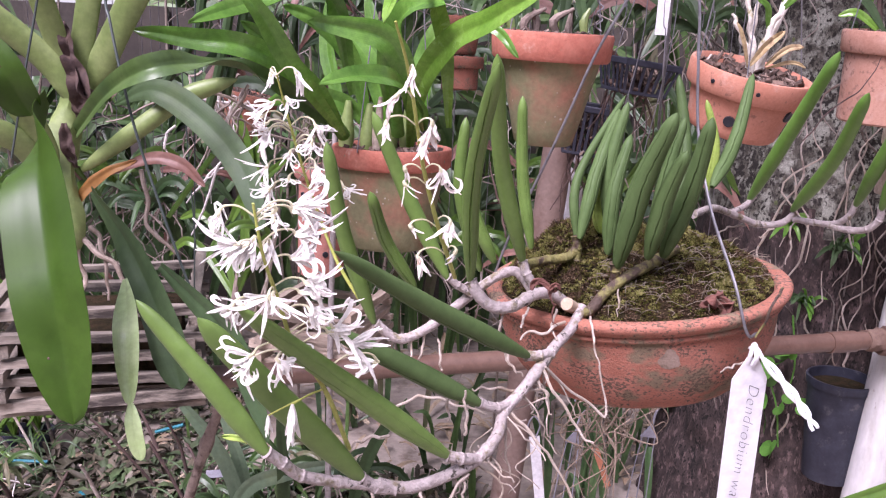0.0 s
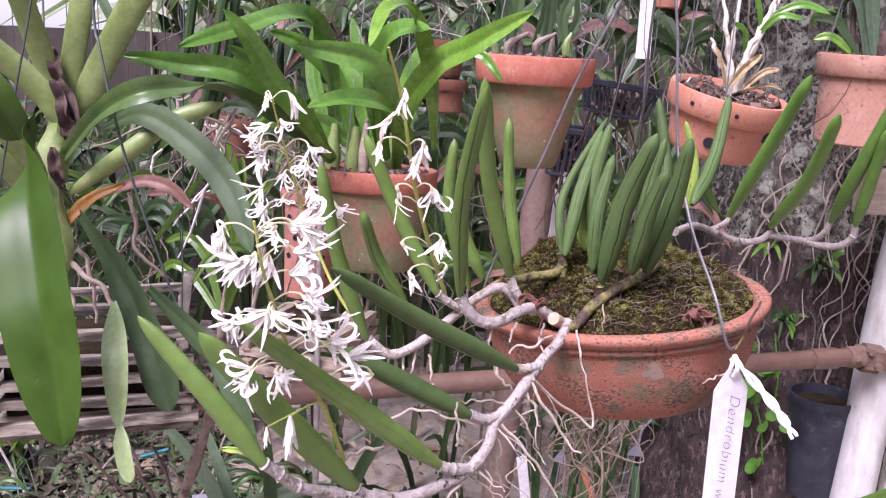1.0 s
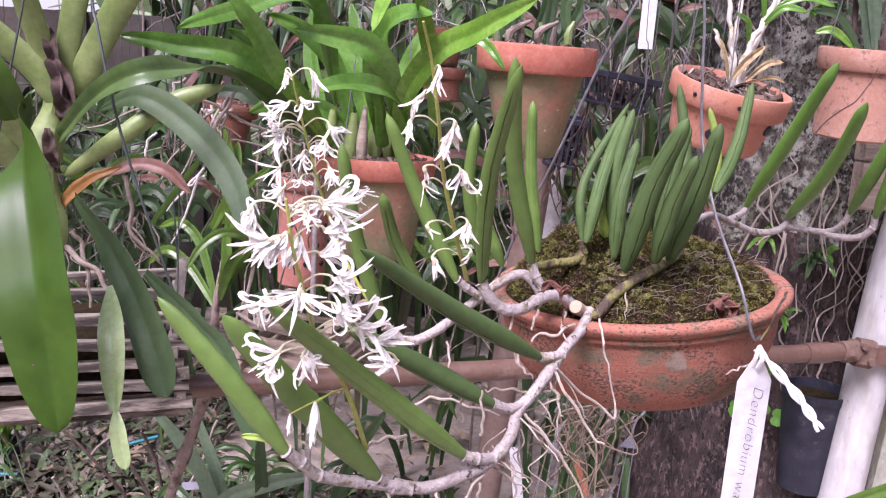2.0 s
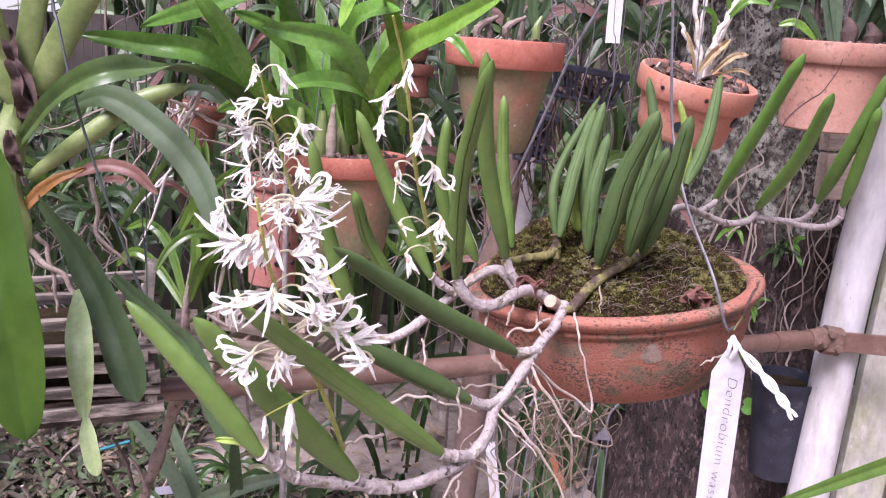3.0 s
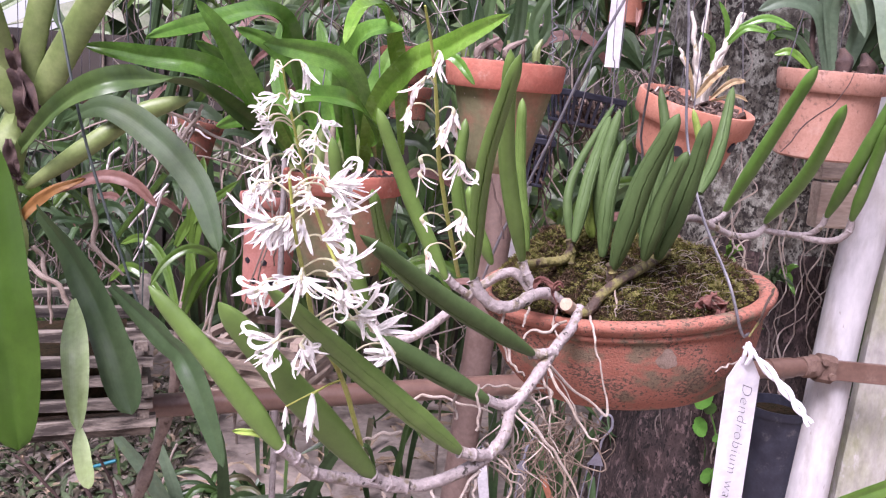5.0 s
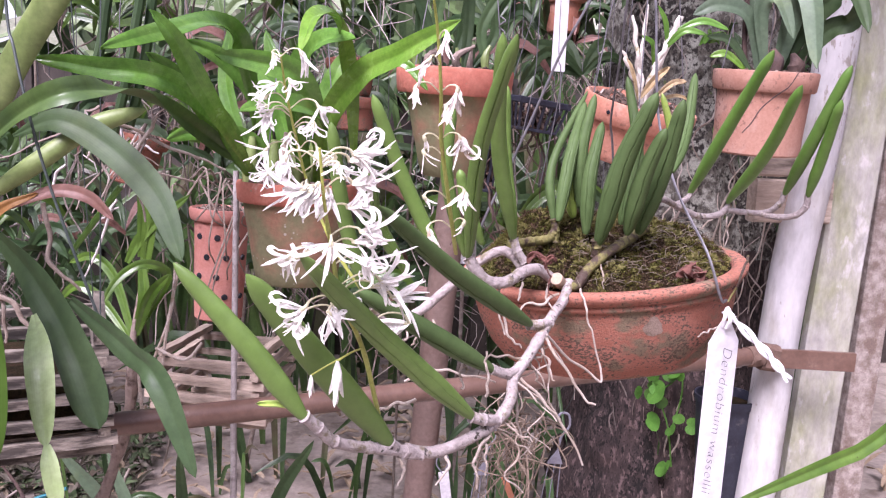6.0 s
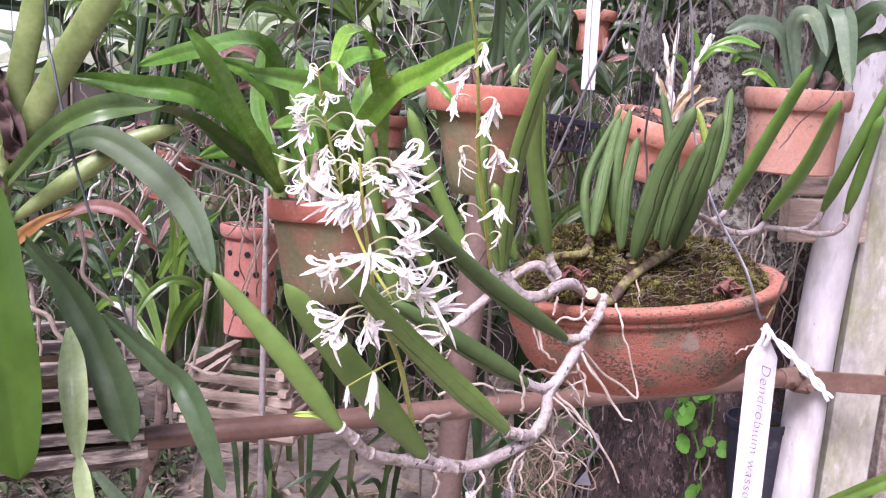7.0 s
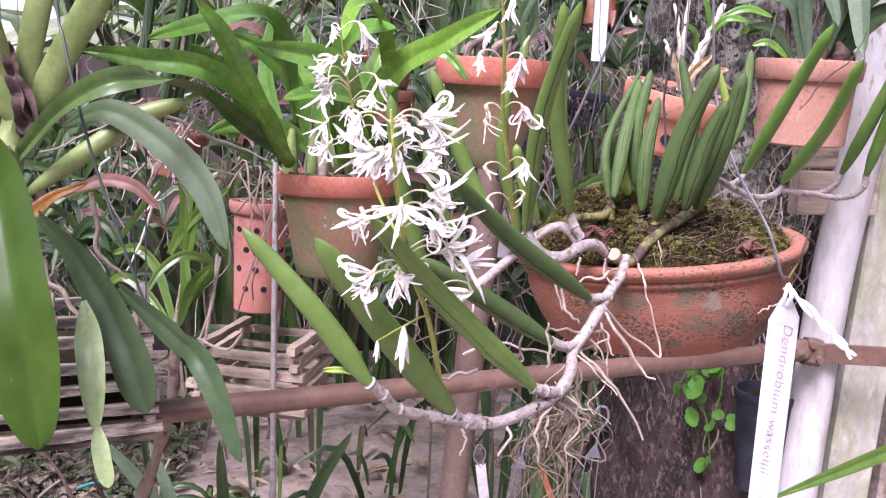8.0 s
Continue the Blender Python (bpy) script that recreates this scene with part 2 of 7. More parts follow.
M_MOSS_BROWN = mat("brown_moss_tuft", (0.045, 0.030, 0.017), (0.095, 0.060, 0.035), 0.95, 60, 0.0, spec=0.1, mixed=((0.0, (0.020, 0.013, 0.008)), (0.40, (0.078, 0.046, 0.027)), (0.75, (0.19, 0.135, 0.09))))
M_FIBRE = mat("dry_root_fibre", (0.10, 0.080, 0.058), (0.25, 0.205, 0.155), 0.9, 90, 0.0)
M_FLAKE = mat("red_brown_flake", (0.095, 0.034, 0.028), (0.165, 0.068, 0.050), 0.85, 90, 0.5)
M_POST_BROWN = mat("faded_brown_paint", (0.185, 0.124, 0.102), (0.240, 0.168, 0.142), 0.55, 12, 0.2, (0.16, 0.10, 0.08), 16, 0.55, 0.7)
M_PIPE = mat("brown_painted_pipe", (0.110, 0.062, 0.046), (0.150, 0.090, 0.068), 0.34, 12, 0.15, (0.25, 0.175, 0.14), 14, 0.60, 0.76)
M_RUST = mat("rusty_clamp", (0.105, 0.060, 0.044), (0.165, 0.105, 0.078), 0.85, 60, 0.7)
M_POST = mat("weathered_white_paint", (0.34, 0.325, 0.295), (0.43, 0.41, 0.385), 0.8, 9, 0.3, (0.265, 0.275, 0.165), 9, 0.40, 0.66, stretch=(1, 1, 0.5), grit=0.3, flecks=((0.47, 0.45, 0.43), 24, 0.58, 0.68))
M_POST_CLEAN = mat("white_paint", (0.44, 0.425, 0.425), (0.52, 0.505, 0.505), 0.75, 7, 0.35, (0.36, 0.34, 0.31), 11, 0.52, 0.68, stretch=(1, 1, 0.35), grit=0.2, flecks=((0.27, 0.24, 0.21), 70, 0.61, 0.68))
M_PVC = mat("white_pvc", (0.74, 0.73, 0.75), (0.80, 0.79, 0.81), 0.45, 9, 0.08, (0.62, 0.60, 0.58), 12, 0.60, 0.75)
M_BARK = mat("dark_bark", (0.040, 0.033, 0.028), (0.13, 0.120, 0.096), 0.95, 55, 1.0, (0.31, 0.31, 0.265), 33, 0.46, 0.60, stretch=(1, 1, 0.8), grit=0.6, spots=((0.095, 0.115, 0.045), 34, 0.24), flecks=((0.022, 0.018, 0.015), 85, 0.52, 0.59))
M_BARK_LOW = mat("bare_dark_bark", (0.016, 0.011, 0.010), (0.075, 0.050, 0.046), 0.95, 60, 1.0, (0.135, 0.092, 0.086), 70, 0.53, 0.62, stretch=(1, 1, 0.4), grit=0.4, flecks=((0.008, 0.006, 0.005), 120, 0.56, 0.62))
M_SLAT = mat("weathered_slat", (0.165, 0.138, 0.112), (0.30, 0.26, 0.215), 0.92, 22, 0.9, (0.035, 0.028, 0.023), 26, 0.47, 0.60, stretch=(0.2, 1, 1), vary=0.3, grit=0.4)
M_SLAT_TAN = mat("tan_slat", (0.33, 0.255, 0.20), (0.45, 0.37, 0.30), 0.88, 20, 0.7, (0.15, 0.115, 0.09), 20, 0.52, 0.66, stretch=(0.2, 1, 1), vary=0.25, grit=0.3)
M_HOLE_SHADE = mat("hole_shade", (0.012, 0.013, 0.018), (0.024, 0.026, 0.034), 0.5, 20, 0.1, spec=0.35)
M_GROUND = mat("bare_earth", (0.22, 0.18, 0.152), (0.35, 0.295, 0.255), 0.95, 5, 0.9, (0.15, 0.115, 0.09), 6, 0.53, 0.66, grit=0.3)
M_LITTER = mat("leaf_litter", (0.26, 0.18, 0.11), (0.36, 0.29, 0.21), 0.9, 30, 0.2, vary=0.3)
M_BARKCHIP = mat("bark_chips", (0.10, 0.06, 0.045), (0.19, 0.125, 0.095), 0.9, 60, 0.6, mixed=((0.0, (0.020, 0.013, 0.011)), (0.42, (0.070, 0.040, 0.030)), (0.68, (0.15, 0.095, 0.072)), (0.86, (0.30, 0.23, 0.19)), (0.975, (0.50, 0.45, 0.40))))
M_ORANGE = mat("orange_plastic", (0.42, 0.15, 0.08), (0.46, 0.19, 0.11), 0.5, 30, 0.05)
M_BLUE = mat("turquoise_clip", (0.01, 0.13, 0.17), (0.02, 0.17, 0.21), 0.4, 30, 0.05)
# plastic grey lowered further, so shade below the rail is in the colour
M_GREY_PLASTIC = mat("grey_plastic", (0.17, 0.165, 0.195), (0.22, 0.215, 0.25), 0.5, 30, 0.05)
M_VINE = mat("vine_leaf", (0.075, 0.21, 0.03), (0.11, 0.27, 0.045), 0.4, 30, 0.05, thin=0.25, vary=0.35)
M_WHITE_CANE = mat("chalky_cane", (0.56, 0.50, 0.42), (0.74, 0.70, 0.64), 0.75, 50, 0.3, (0.34, 0.30, 0.16), 50, 0.56, 0.68)
M_BROAD = mat("blue_green_leaf", (0.115, 0.175, 0.105), (0.16, 0.225, 0.14), 0.36, 14, 0.05, (0.20, 0.26, 0.12), 10, 0.55, 0.8, thin=0.25, spec=0.5, vary=0.25, veins=0.12)
M_TAN_ROOT = mat("tan_root", (0.13, 0.092, 0.066), (0.26, 0.20, 0.15), 0.9, 60, 0.4, (0.08, 0.055, 0.04), 60, 0.52, 0.64)
M_TERRA_ROSE = mat("rosy_clay", (0.41, 0.165, 0.128), (0.48, 0.225, 0.185), 0.75, 10, 0.5, (0.36, 0.14, 0.10), 12, 0.54, 0.72, spec=0.25, grit=0.14, fine=16.0)
M_TERRA_PINK = mat("pinkish_clay", (0.33, 0.165, 0.118), (0.40, 0.225, 0.168), 0.8, 10, 0.5, (0.45, 0.31, 0.26), 9, 0.54, 0.72, spec=0.25, grit=0.14, fine=16.0, flecks=((0.22, 0.12, 0.09), 70, 0.60, 0.68))
M_STAKE = mat("grey_stake", (0.26, 0.23, 0.22), (0.38, 0.345, 0.335), 0.85, 30, 0.5, (0.18, 0.15, 0.14), 40, 0.55, 0.66)
M_ARCH = mat("arching_leaf", (0.070, 0.125, 0.034), (0.100, 0.165, 0.048), 0.36, 14, 0.05, (0.055, 0.10, 0.04), 10, 0.5, 0.75, thin=0.2, spec=0.45, veins=0.15)
M_NAVY = mat("navy_black_plastic", (0.018, 0.019, 0.030), (0.034, 0.036, 0.052), 0.5, 20, 0.1, (0.07, 0.065, 0.07), 30, 0.58, 0.7, spec=0.35)
M_TAN_SHEATH = mat("tan_dry_sheath", (0.36, 0.25, 0.12), (0.48, 0.38, 0.22), 0.75, 40, 0.5, (0.22, 0.13, 0.07), 40, 0.52, 0.66, thin=0.15)
M_BROWN_STEM = mat("brown_jointed_stem", (0.19, 0.14, 0.115), (0.30, 0.235, 0.20), 0.85, 30, 0.8, (0.08, 0.055, 0.042), 45, 0.52, 0.64)
M_FENCE = mat("old_fence_board", (0.03, 0.024, 0.02), (0.055, 0.044, 0.037), 0.9, 8, 0.5, stretch=(1, 1, 0.2), vary=0.25)


# ---- shapes ----
class Geo:
    """Vertices and faces that grow into one mesh; uv runs across and along a leaf."""
    def __init__(self):
        self.v, self.f, self.uv = [], [], []

    def add(self, verts, faces, uv=None):
        k = len(self.v)
        self.v.extend(tuple(p) for p in verts)
        self.f.extend(tuple(i + k for i in q) for q in faces)
        self.uv.extend(uv if uv else [(0.5, 0.5)] * (len(self.v) - k))
        return self

    def mesh(self, name, material, sharp=40):
        me = bpy.data.meshes.new(name)
        me.from_pydata(self.v, [], self.f)
        me.materials.append(material)
        me.polygons.foreach_set("use_smooth", [True] * len(me.polygons))
        index = np.empty(len(me.loops), dtype=np.int32)
        me.loops.foreach_get("vertex_index", index)
        me.uv_layers.new(name="leaf").data.foreach_set("uv", np.array(self.uv, dtype=np.float32)[index].ravel())
        me.set_sharp_from_angle(angle=radians(sharp))
        return me


def link(name, me, parent=None, label="", local=False):
    ob = new(name, me)
    if parent is not None:
        ob.parent = parent
        if not local and parent.data is None:
            ob.matrix_parent_inverse = parent.matrix_basis.inverted()
    if label:
        ob["label"] = label
    return ob


def part(name, geo, material, parent, label="", local=False, sharp=40):
    """One mesh object under a thing (whose own place is undone, unless local) or under a part."""
    return link(name, geo.mesh(name, material, sharp), parent, label, local)


def thing(name, at, label, category, group="", kind=""):
    ob = new(name)
    ob.empty_display_size = 0.02
    ob.matrix_basis = at if isinstance(at, Matrix) else Matrix.Translation(at)
    return tagged(ob, label, category, group, kind)


def spline(pts, n):
    """n + 1 points on a smooth line through pts, and the share of the way of each."""
    p = [Vector(q) for q in pts]
    if len(p) == 2:
        return [p[0].lerp(p[1], i / n) for i in range(n + 1)]
    ext = [2 * p[0] - p[1]] + p + [2 * p[-1] - p[-2]]
    seg = len(p) - 1
    out = []
    for i in range(n + 1):
        u = i / n * seg
        k = min(int(u), seg - 1)
        u -= k
        a, b, c, d = ext[k:k + 4]
        out.append(0.5 * (2 * b + (c - a) * u + (2 * a - 5 * b + 4 * c - d) * u * u + (3 * b - a - 3 * c + d) * u ** 3))
    return out


def frames(path, facing=(0, -1, 0.15)):
    """Tangent, side and face vectors along a path, the side square to the way in which the thing faces."""
    res = []
    for i, p in enumerate(path):
        t = (path[min(i + 1, len(path) - 1)] - path[max(i - 1, 0)]).normalized()
        s = t.cross(Vector(facing))
        if s.length < 1e-4:
            s = t.cross(Vector((1, 0, 0)))
        s.normalize()
        if res and s.dot(res[-1][1]) < 0:
            s = -s
        res.append((t, s, s.cross(t).normalized()))
    return res


def tube(geo, pts, radii, segs=8, n=16, rough=0.0, flat=1.0, freq=60.0, facing=(0, -1, 0.15), ends=True, wig=0.0):
    """A round or flattened stalk through pts; radii: one, or several spread along it."""
    path = spline(pts, n)
    if wig:
        o = path[0] * 31
        path = [p + Vector((noise.noise(o + Vector((i * 0.2, 0, 0))), noise.noise(o + Vector((0, i * 0.2, 5))), noise.noise(o + Vector((3, 0, i * 0.2))))) * wig * min(1, i / 3)
                for i, p in enumerate(path)]
    fr = frames(path, facing)
    rr = radii if isinstance(radii, (list, tuple)) else [radii, radii]
    verts, faces = [], []
    for i, p in enumerate(path):
        u = i / n * (len(rr) - 1)
        k = min(int(u), len(rr) - 2)
        r = rr[k] + (rr[k + 1] - rr[k]) * (u - k)
        t, s, f = fr[i]
        for j in range(segs):
            a = 2 * math.pi * j / segs
            w = r * (1 + (rough * noise.noise((p + 3 * r * Vector((math.cos(a), math.sin(a), 0))) * freq) if rough else 0))
            verts.append(p + s * (math.cos(a) * w) + f * (math.sin(a) * w * flat))
    for i in range(n):
        for j in range(segs):
            k = (j + 1) % segs
            faces.append((i * segs + j, (i + 1) * segs + j, (i + 1) * segs + k, i * segs + k))
    if ends:
        faces.append(tuple(range(segs)))
        faces.append(tuple(n * segs + j for j in range(segs - 1, -1, -1)))
    return geo.add(verts, faces)


def blade(geo, pts, width, fold=0.25, facing=(0, -1, 0.3), n=16, thick=0.0012, tip=0.75, base=0.35, wave=0.0, twist=0.0, seed=0.0):
    """A strap leaf with a folded midrib, a narrowed base and a pointed tip."""
    path = spline(pts, n)
    fr = frames(path, facing)
    cols = (-1.0, -0.66, -0.33, -0.06, 0.06, 0.33, 0.66, 1.0)
    m = len(cols)
    verts, faces, uv = [], [], []
    for i, p in enumerate(path):
        u = i / n
        w = width * 0.5 * (base + (1 - base) * min(1.0, math.sin(min(u / 0.45, 1.0) * math.pi / 2)))
        if u > tip:
            w *= max(0.03, math.sqrt(max(0.0, 1 - ((u - tip) / (1 - tip)) ** 2)))
        t, s, f = fr[i]
        if twist:
            a = twist * u
            s, f = s * math.cos(a) + f * math.sin(a), f * math.cos(a) - s * math.sin(a)
        for side in (1, -1):
            for c in cols:
                lift = fold * w * (abs(c) ** 0.8) - (0.02 * width if abs(c) < 0.1 else 0.0)
                lift += wave * width * noise.noise((u * 5 + seed, c * 0.8, seed * 3.1))
                verts.append(p + s * (c * w) + f * (lift + side * thick * (1.0 if abs(c) < 0.9 else 0.3)))
                uv.append((0.5 + 0.5 * c, u))
    for i in range(n):
        a, b = i * 2 * m, (i + 1) * 2 * m
        for c in range(m - 1):
            faces.append((a + c, b + c, b + c + 1, a + c + 1))
            faces.append((a + m + c, a + m + c + 1, b + m + c + 1, b + m + c))
        faces.append((a, a + m, b + m, b))
        faces.append((a + m - 1, b + m - 1, b + 2 * m - 1, a + 2 * m - 1))
    e = n * 2 * m
    faces.append(tuple(range(m)) + tuple(range(2 * m - 1, m - 1, -1)))
    faces.append(tuple(range(e + m - 1, e - 1, -1)) + tuple(range(e + m, e + 2 * m)))
    return geo.add(verts, faces, uv)


def fleshy(geo, pts, width, ridges=0.06, flat=0.62, facing=(0, -1, 0.1), n=40, seed=0.0, tip=0.30, taper=0.0):
    """A thick succulent leaf: pods of oval section with shallow furrows from base to tip."""
    path = spline(pts, n)
    fr = frames(path, facing)
    segs = 72
    side = 0.7 * math.sin(seed * 5.1)
    cuts = [(math.pi / 2 + side, 1.0)] if ridges > 0.035 else []
    if ridges > 0.055:
        cuts.append((math.pi / 2 + side + (0.95 if side < 0 else -0.95), 0.5))
    verts, faces = [], []
    for i, p in enumerate(path):
        u = i / n
        w = 0.5 * width * min(1.0, 0.42 + 0.58 * math.sin(min(u / 0.28, 1) * math.pi / 2))
        if u > 0.38:
            w *= 1 - taper * ((u - 0.38) / 0.62) ** 1.35
        if u > 1 - tip:
            w *= max(0.03, (1 - ((u - 1 + tip) / tip) ** 2.2)) ** 0.7
        if u < 0.02:
            w *= 0.75
        t, s, f = fr[i]
        fade = min(1.0, u / 0.06, (0.95 - u) / 0.1) if u < 0.95 else 0.0
        wob = [0.26 * noise.noise((u * 3.5, seed, k * 3.7)) + 0.11 * noise.noise((u * 20, seed, k + 7.7)) + 0.06 * noise.noise((u * 55, seed, k + 2.2)) for k in range(len(cuts))]
        for j in range(segs):
            a, g = 2 * math.pi * j / segs, 1.0
            for k, (c, d) in enumerate(cuts):
                off = (j - round(c / (2 * math.pi) * segs) + segs // 2) % segs - segs // 2
                a += wob[k] * math.exp(-(off / 4.0) ** 2)
                if off == 0:
                    g -= min(0.20, ridges * 3.0) * d * fade * (0.75 + 0.5 * noise.noise((u * 8, seed + k, 4.4)))
                g -= ridges * 0.5 * d * fade * math.exp(-(off / 6.0) ** 2)
            g *= 1 + 0.04 * noise.noise((u * 9, math.cos(a) + seed, math.sin(a)))
            verts.append(p + s * (math.cos(a) * w * g) + f * (math.sin(a) * w * g * flat))
    for i in range(n):
        for j in range(segs):
            k = (j + 1) % segs
            faces.append((i * segs + j, (i + 1) * segs + j, (i + 1) * segs + k, i * segs + k))
    faces.append(tuple(range(segs)))
    faces.append(tuple(n * segs + j for j in range(segs - 1, -1, -1)))
    return geo.add(verts, faces)


def lathe(geo, profile, segs=64, wobble=0.0, at=None, seed=0.0):
    """A turned shape from (radius, height) pairs, closed where a radius is 0."""
    m = at or Matrix()
    verts, faces = [], []
    for r, z in profile:
        for j in range(segs):
            a = 2 * math.pi * j / segs
            q = r * (1 + wobble * noise.noise((math.cos(a) * 1.5 + seed, math.sin(a) * 1.5, z * 25)))
            verts.append(m @ Vector((q * math.cos(a), q * math.sin(a), z)))
    for i in range(len(profile) - 1):
        for j in range(segs):
            k = (j + 1) % segs
            faces.append((i * segs + j, i * segs + k, (i + 1) * segs + k, (i + 1) * segs + j))
    return geo.add(verts, faces)


def box(geo, m, sx, sy, sz, bev=0.1):
    """A board with worn, bevelled long edges, centred on m."""
    b = bev * min(sy, sz)
    ring = [(-sy / 2 + b, -sz / 2), (sy / 2 - b, -sz / 2), (sy / 2, -sz / 2 + b), (sy / 2, sz / 2 - b),
            (sy / 2 - b, sz / 2), (-sy / 2 + b, sz / 2), (-sy / 2, sz / 2 - b), (-sy / 2, -sz / 2 + b)]
    verts = [m @ Vector((x, y, z)) for x in (-sx / 2, sx / 2) for y, z in ring]
    faces = [(i, (i + 1) % 8, 8 + (i + 1) % 8, 8 + i) for i in range(8)]
    return geo.add(verts, faces + [tuple(range(7, -1, -1)), tuple(range(8, 16))])


def along(a, b, up=(0, 0, 1)):
    """A pose midway from a to b whose x runs along them; and the length."""
    a, b = Vector(a), Vector(b)
    x = (b - a).normalized()
    y = Vector(up).cross(x).normalized()
    m = Matrix((x, y, x.cross(y))).transposed().to_4x4()
    m.translation = (a + b) / 2
    return m, (b - a).length


ROOF = 2.25

# ---- ground and the far side of the shade garden ----
rng = random.Random(11)
verts, faces = [], []
xs = [-60, -20, -8] + [-4 + 0.16 * i for i in range(51)] + [8, 20, 60]
ys = [-60, -20, -6] + [-2 + 0.16 * i for i in range(51)] + [12, 30, 60]
for x in xs:
    for y in ys:
        near = 1.0 if abs(x) < 4.5 and -2.5 < y < 6.5 else 0.0
        verts.append((x, y, near * 0.03 * noise.noise((x * 1.7, y * 1.7, 0)) + near * 0.012 * noise.noise((x * 7, y * 7, 4))))
for i in range(len(xs) - 1):
    for j in range(len(ys) - 1):
        a = i * len(ys) + j
        faces.append((a, a + len(ys), a + len(ys) + 1, a + 1))
tagged(link("ground", Geo().add(verts, faces).mesh("ground", M_GROUND, 180)), "bare pale brown earth with leaf litter", "ground", kind="structure")

board_mesh = box(Geo(), Matrix(), 2.4, 0.168, 0.022, 0.15).mesh("board", M_FENCE)


def fence(name, at, yaw, count, label):
    """A run of upright boards on two rails."""
    ob = tagged(new(name), label, "fence", kind="structure")
    ob.matrix_basis = Matrix.Translation(at) @ pose(0, 0, 0, 0, 0, yaw)
    for i in range(count):
        b = link("board", board_mesh, ob, local=True)
        low = 0.78 if name == "fence_north" else 0.0
        b.matrix_basis = Matrix.Translation((0, 0, -low)) @ Matrix.Translation(((i - count / 2) * 0.16 + rng.uniform(-0.006, 0.006), (0.015 if i % 2 else -0.015) + rng.uniform(-0.003, 0.003), 1.2)) @ pose(0, 0, 0, rng.uniform(-0.6, 0.6), -90, 0) @ pose(0, 0, 0, 90, 0, 0)
    for z in (0.5, 1.9 - (0.6 if name == "fence_north" else 0.0)):
        part("fence_rail", box(Geo(), Matrix.Translation((0, 0.06, z)), count * 0.16, 0.05, 0.08), M_FENCE, ob, local=True)


fence("fence_north", (0, 4.6, 0), 0, 50, "dark weathered board fence behind the plants")
# south, west and east runs stay unseen, added to block low skylight
fence("shade_wall_south", (0, -3.3, 0), 0, 46, "unseen board fence added behind the viewer to block low light")
fence("shade_wall_west", (-3.6, 1.4, 0), 90, 42, "unseen board fence added at the side to block low light")
fence("shade_wall_east", (3.6, 1.4, 0), -90, 42, "unseen board fence added at the side to block low light")

# dead leaves and twigs on the ground
g = Geo()
for _ in range(1500):
    x, y = rng.uniform(-2.6, 2.2), rng.uniform(1.2, 4.4)
    p = Vector((x, y, 0.03 + rng.uniform(0, 0.02)))
    d = Vector((rng.gauss(0, 1), rng.gauss(0, 1), rng.gauss(0, 0.2))).normalized() * rng.uniform(0.02, 0.07)
    blade(g, [p - d, p + Vector((0, 0, 0.012)), p + d], rng.uniform(0.008, 0.03), 0.3, (0, 0, 1), 4, 0.0005, 0.5, 0.4, 0.4, 0, rng.random() * 9)
tagged(link("leaf_litter", g.mesh("leaf_litter", M_LITTER)), "dry brown leaves scattered over the earth", "leaf litter", kind="stuff")

# tall undergrowth that fills the space behind the rail
def undergrowth(name, n, x0, x1, y0, y1, lo, hi, w0, w1, material, label, seed):
    r, geo = random.Random(seed), Geo()
    for _ in range(n):
        x, y = r.uniform(x0, x1), r.uniform(y0, y1)
        h = r.uniform(lo, hi)
        a = r.uniform(0, 2 * math.pi)
        lean = r.uniform(0.1, 0.7) * h
        o = Vector((math.cos(a), math.sin(a) * 0.7, 0))
        b = Vector((x, y, 0.0))
        w = r.uniform(w0, w1)
        blade(geo, [b, b + o * lean * 0.2 + Vector((0, 0, h * 0.5)), b + o * lean * 0.6 + Vector((0, 0, h * 0.9)), b + o * lean * 1.3 + Vector((0, 0, h * r.uniform(0.6, 1.0)))],
              w, 0.3, (0.3 * r.gauss(0, 1), -1, 0.4), 8, 0.0008, 0.55, 0.5, 0.1, r.uniform(-0.8, 0.8), r.random() * 20)
    return tagged(link(name, geo.mesh(name, material)), label, "foliage", kind="stuff")


undergrowth("undergrowth", 14, -2.4, -0.2, 2.6, 3.4, 0.25, 0.7, 0.02, 0.05, M_THICKET, "scattered dark strap-leaved plants on the bare earth", 3)
undergrowth("undergrowth", 90, -3.2, -1.2, 3.4, 4.4, 0.6, 1.35, 0.03, 0.06, M_BACK_LEAF, "lower foliage by the open gap", 15)
undergrowth("undergrowth", 170, -1.1, 2.8, 3.6, 4.5, 0.7, 2.3, 0.03, 0.07, M_THICKET, "tall dark foliage along the fence", 5)

undergrowth("undergrowth", 20, 0.30, 0.78, 2.32, 2.75, 0.2, 0.6, 0.015, 0.035, M_BACK_LEAF, "dim strap-leaved plants between the post and the trunk", 33)
undergrowth("undergrowth", 18, -0.50, 0.10, 2.15, 3.0, 0.12, 0.38, 0.012, 0.028, M_THICKET, "low dark blades among litter under the rail", 41)
undergrowth("far_foliage", 560, -1.72, 4.2, 5.0, 6.4, 1.5, 2.9, 0.06, 0.15, M_FAR_LEAF, "pale green foliage of the trees beyond the fence", 25)


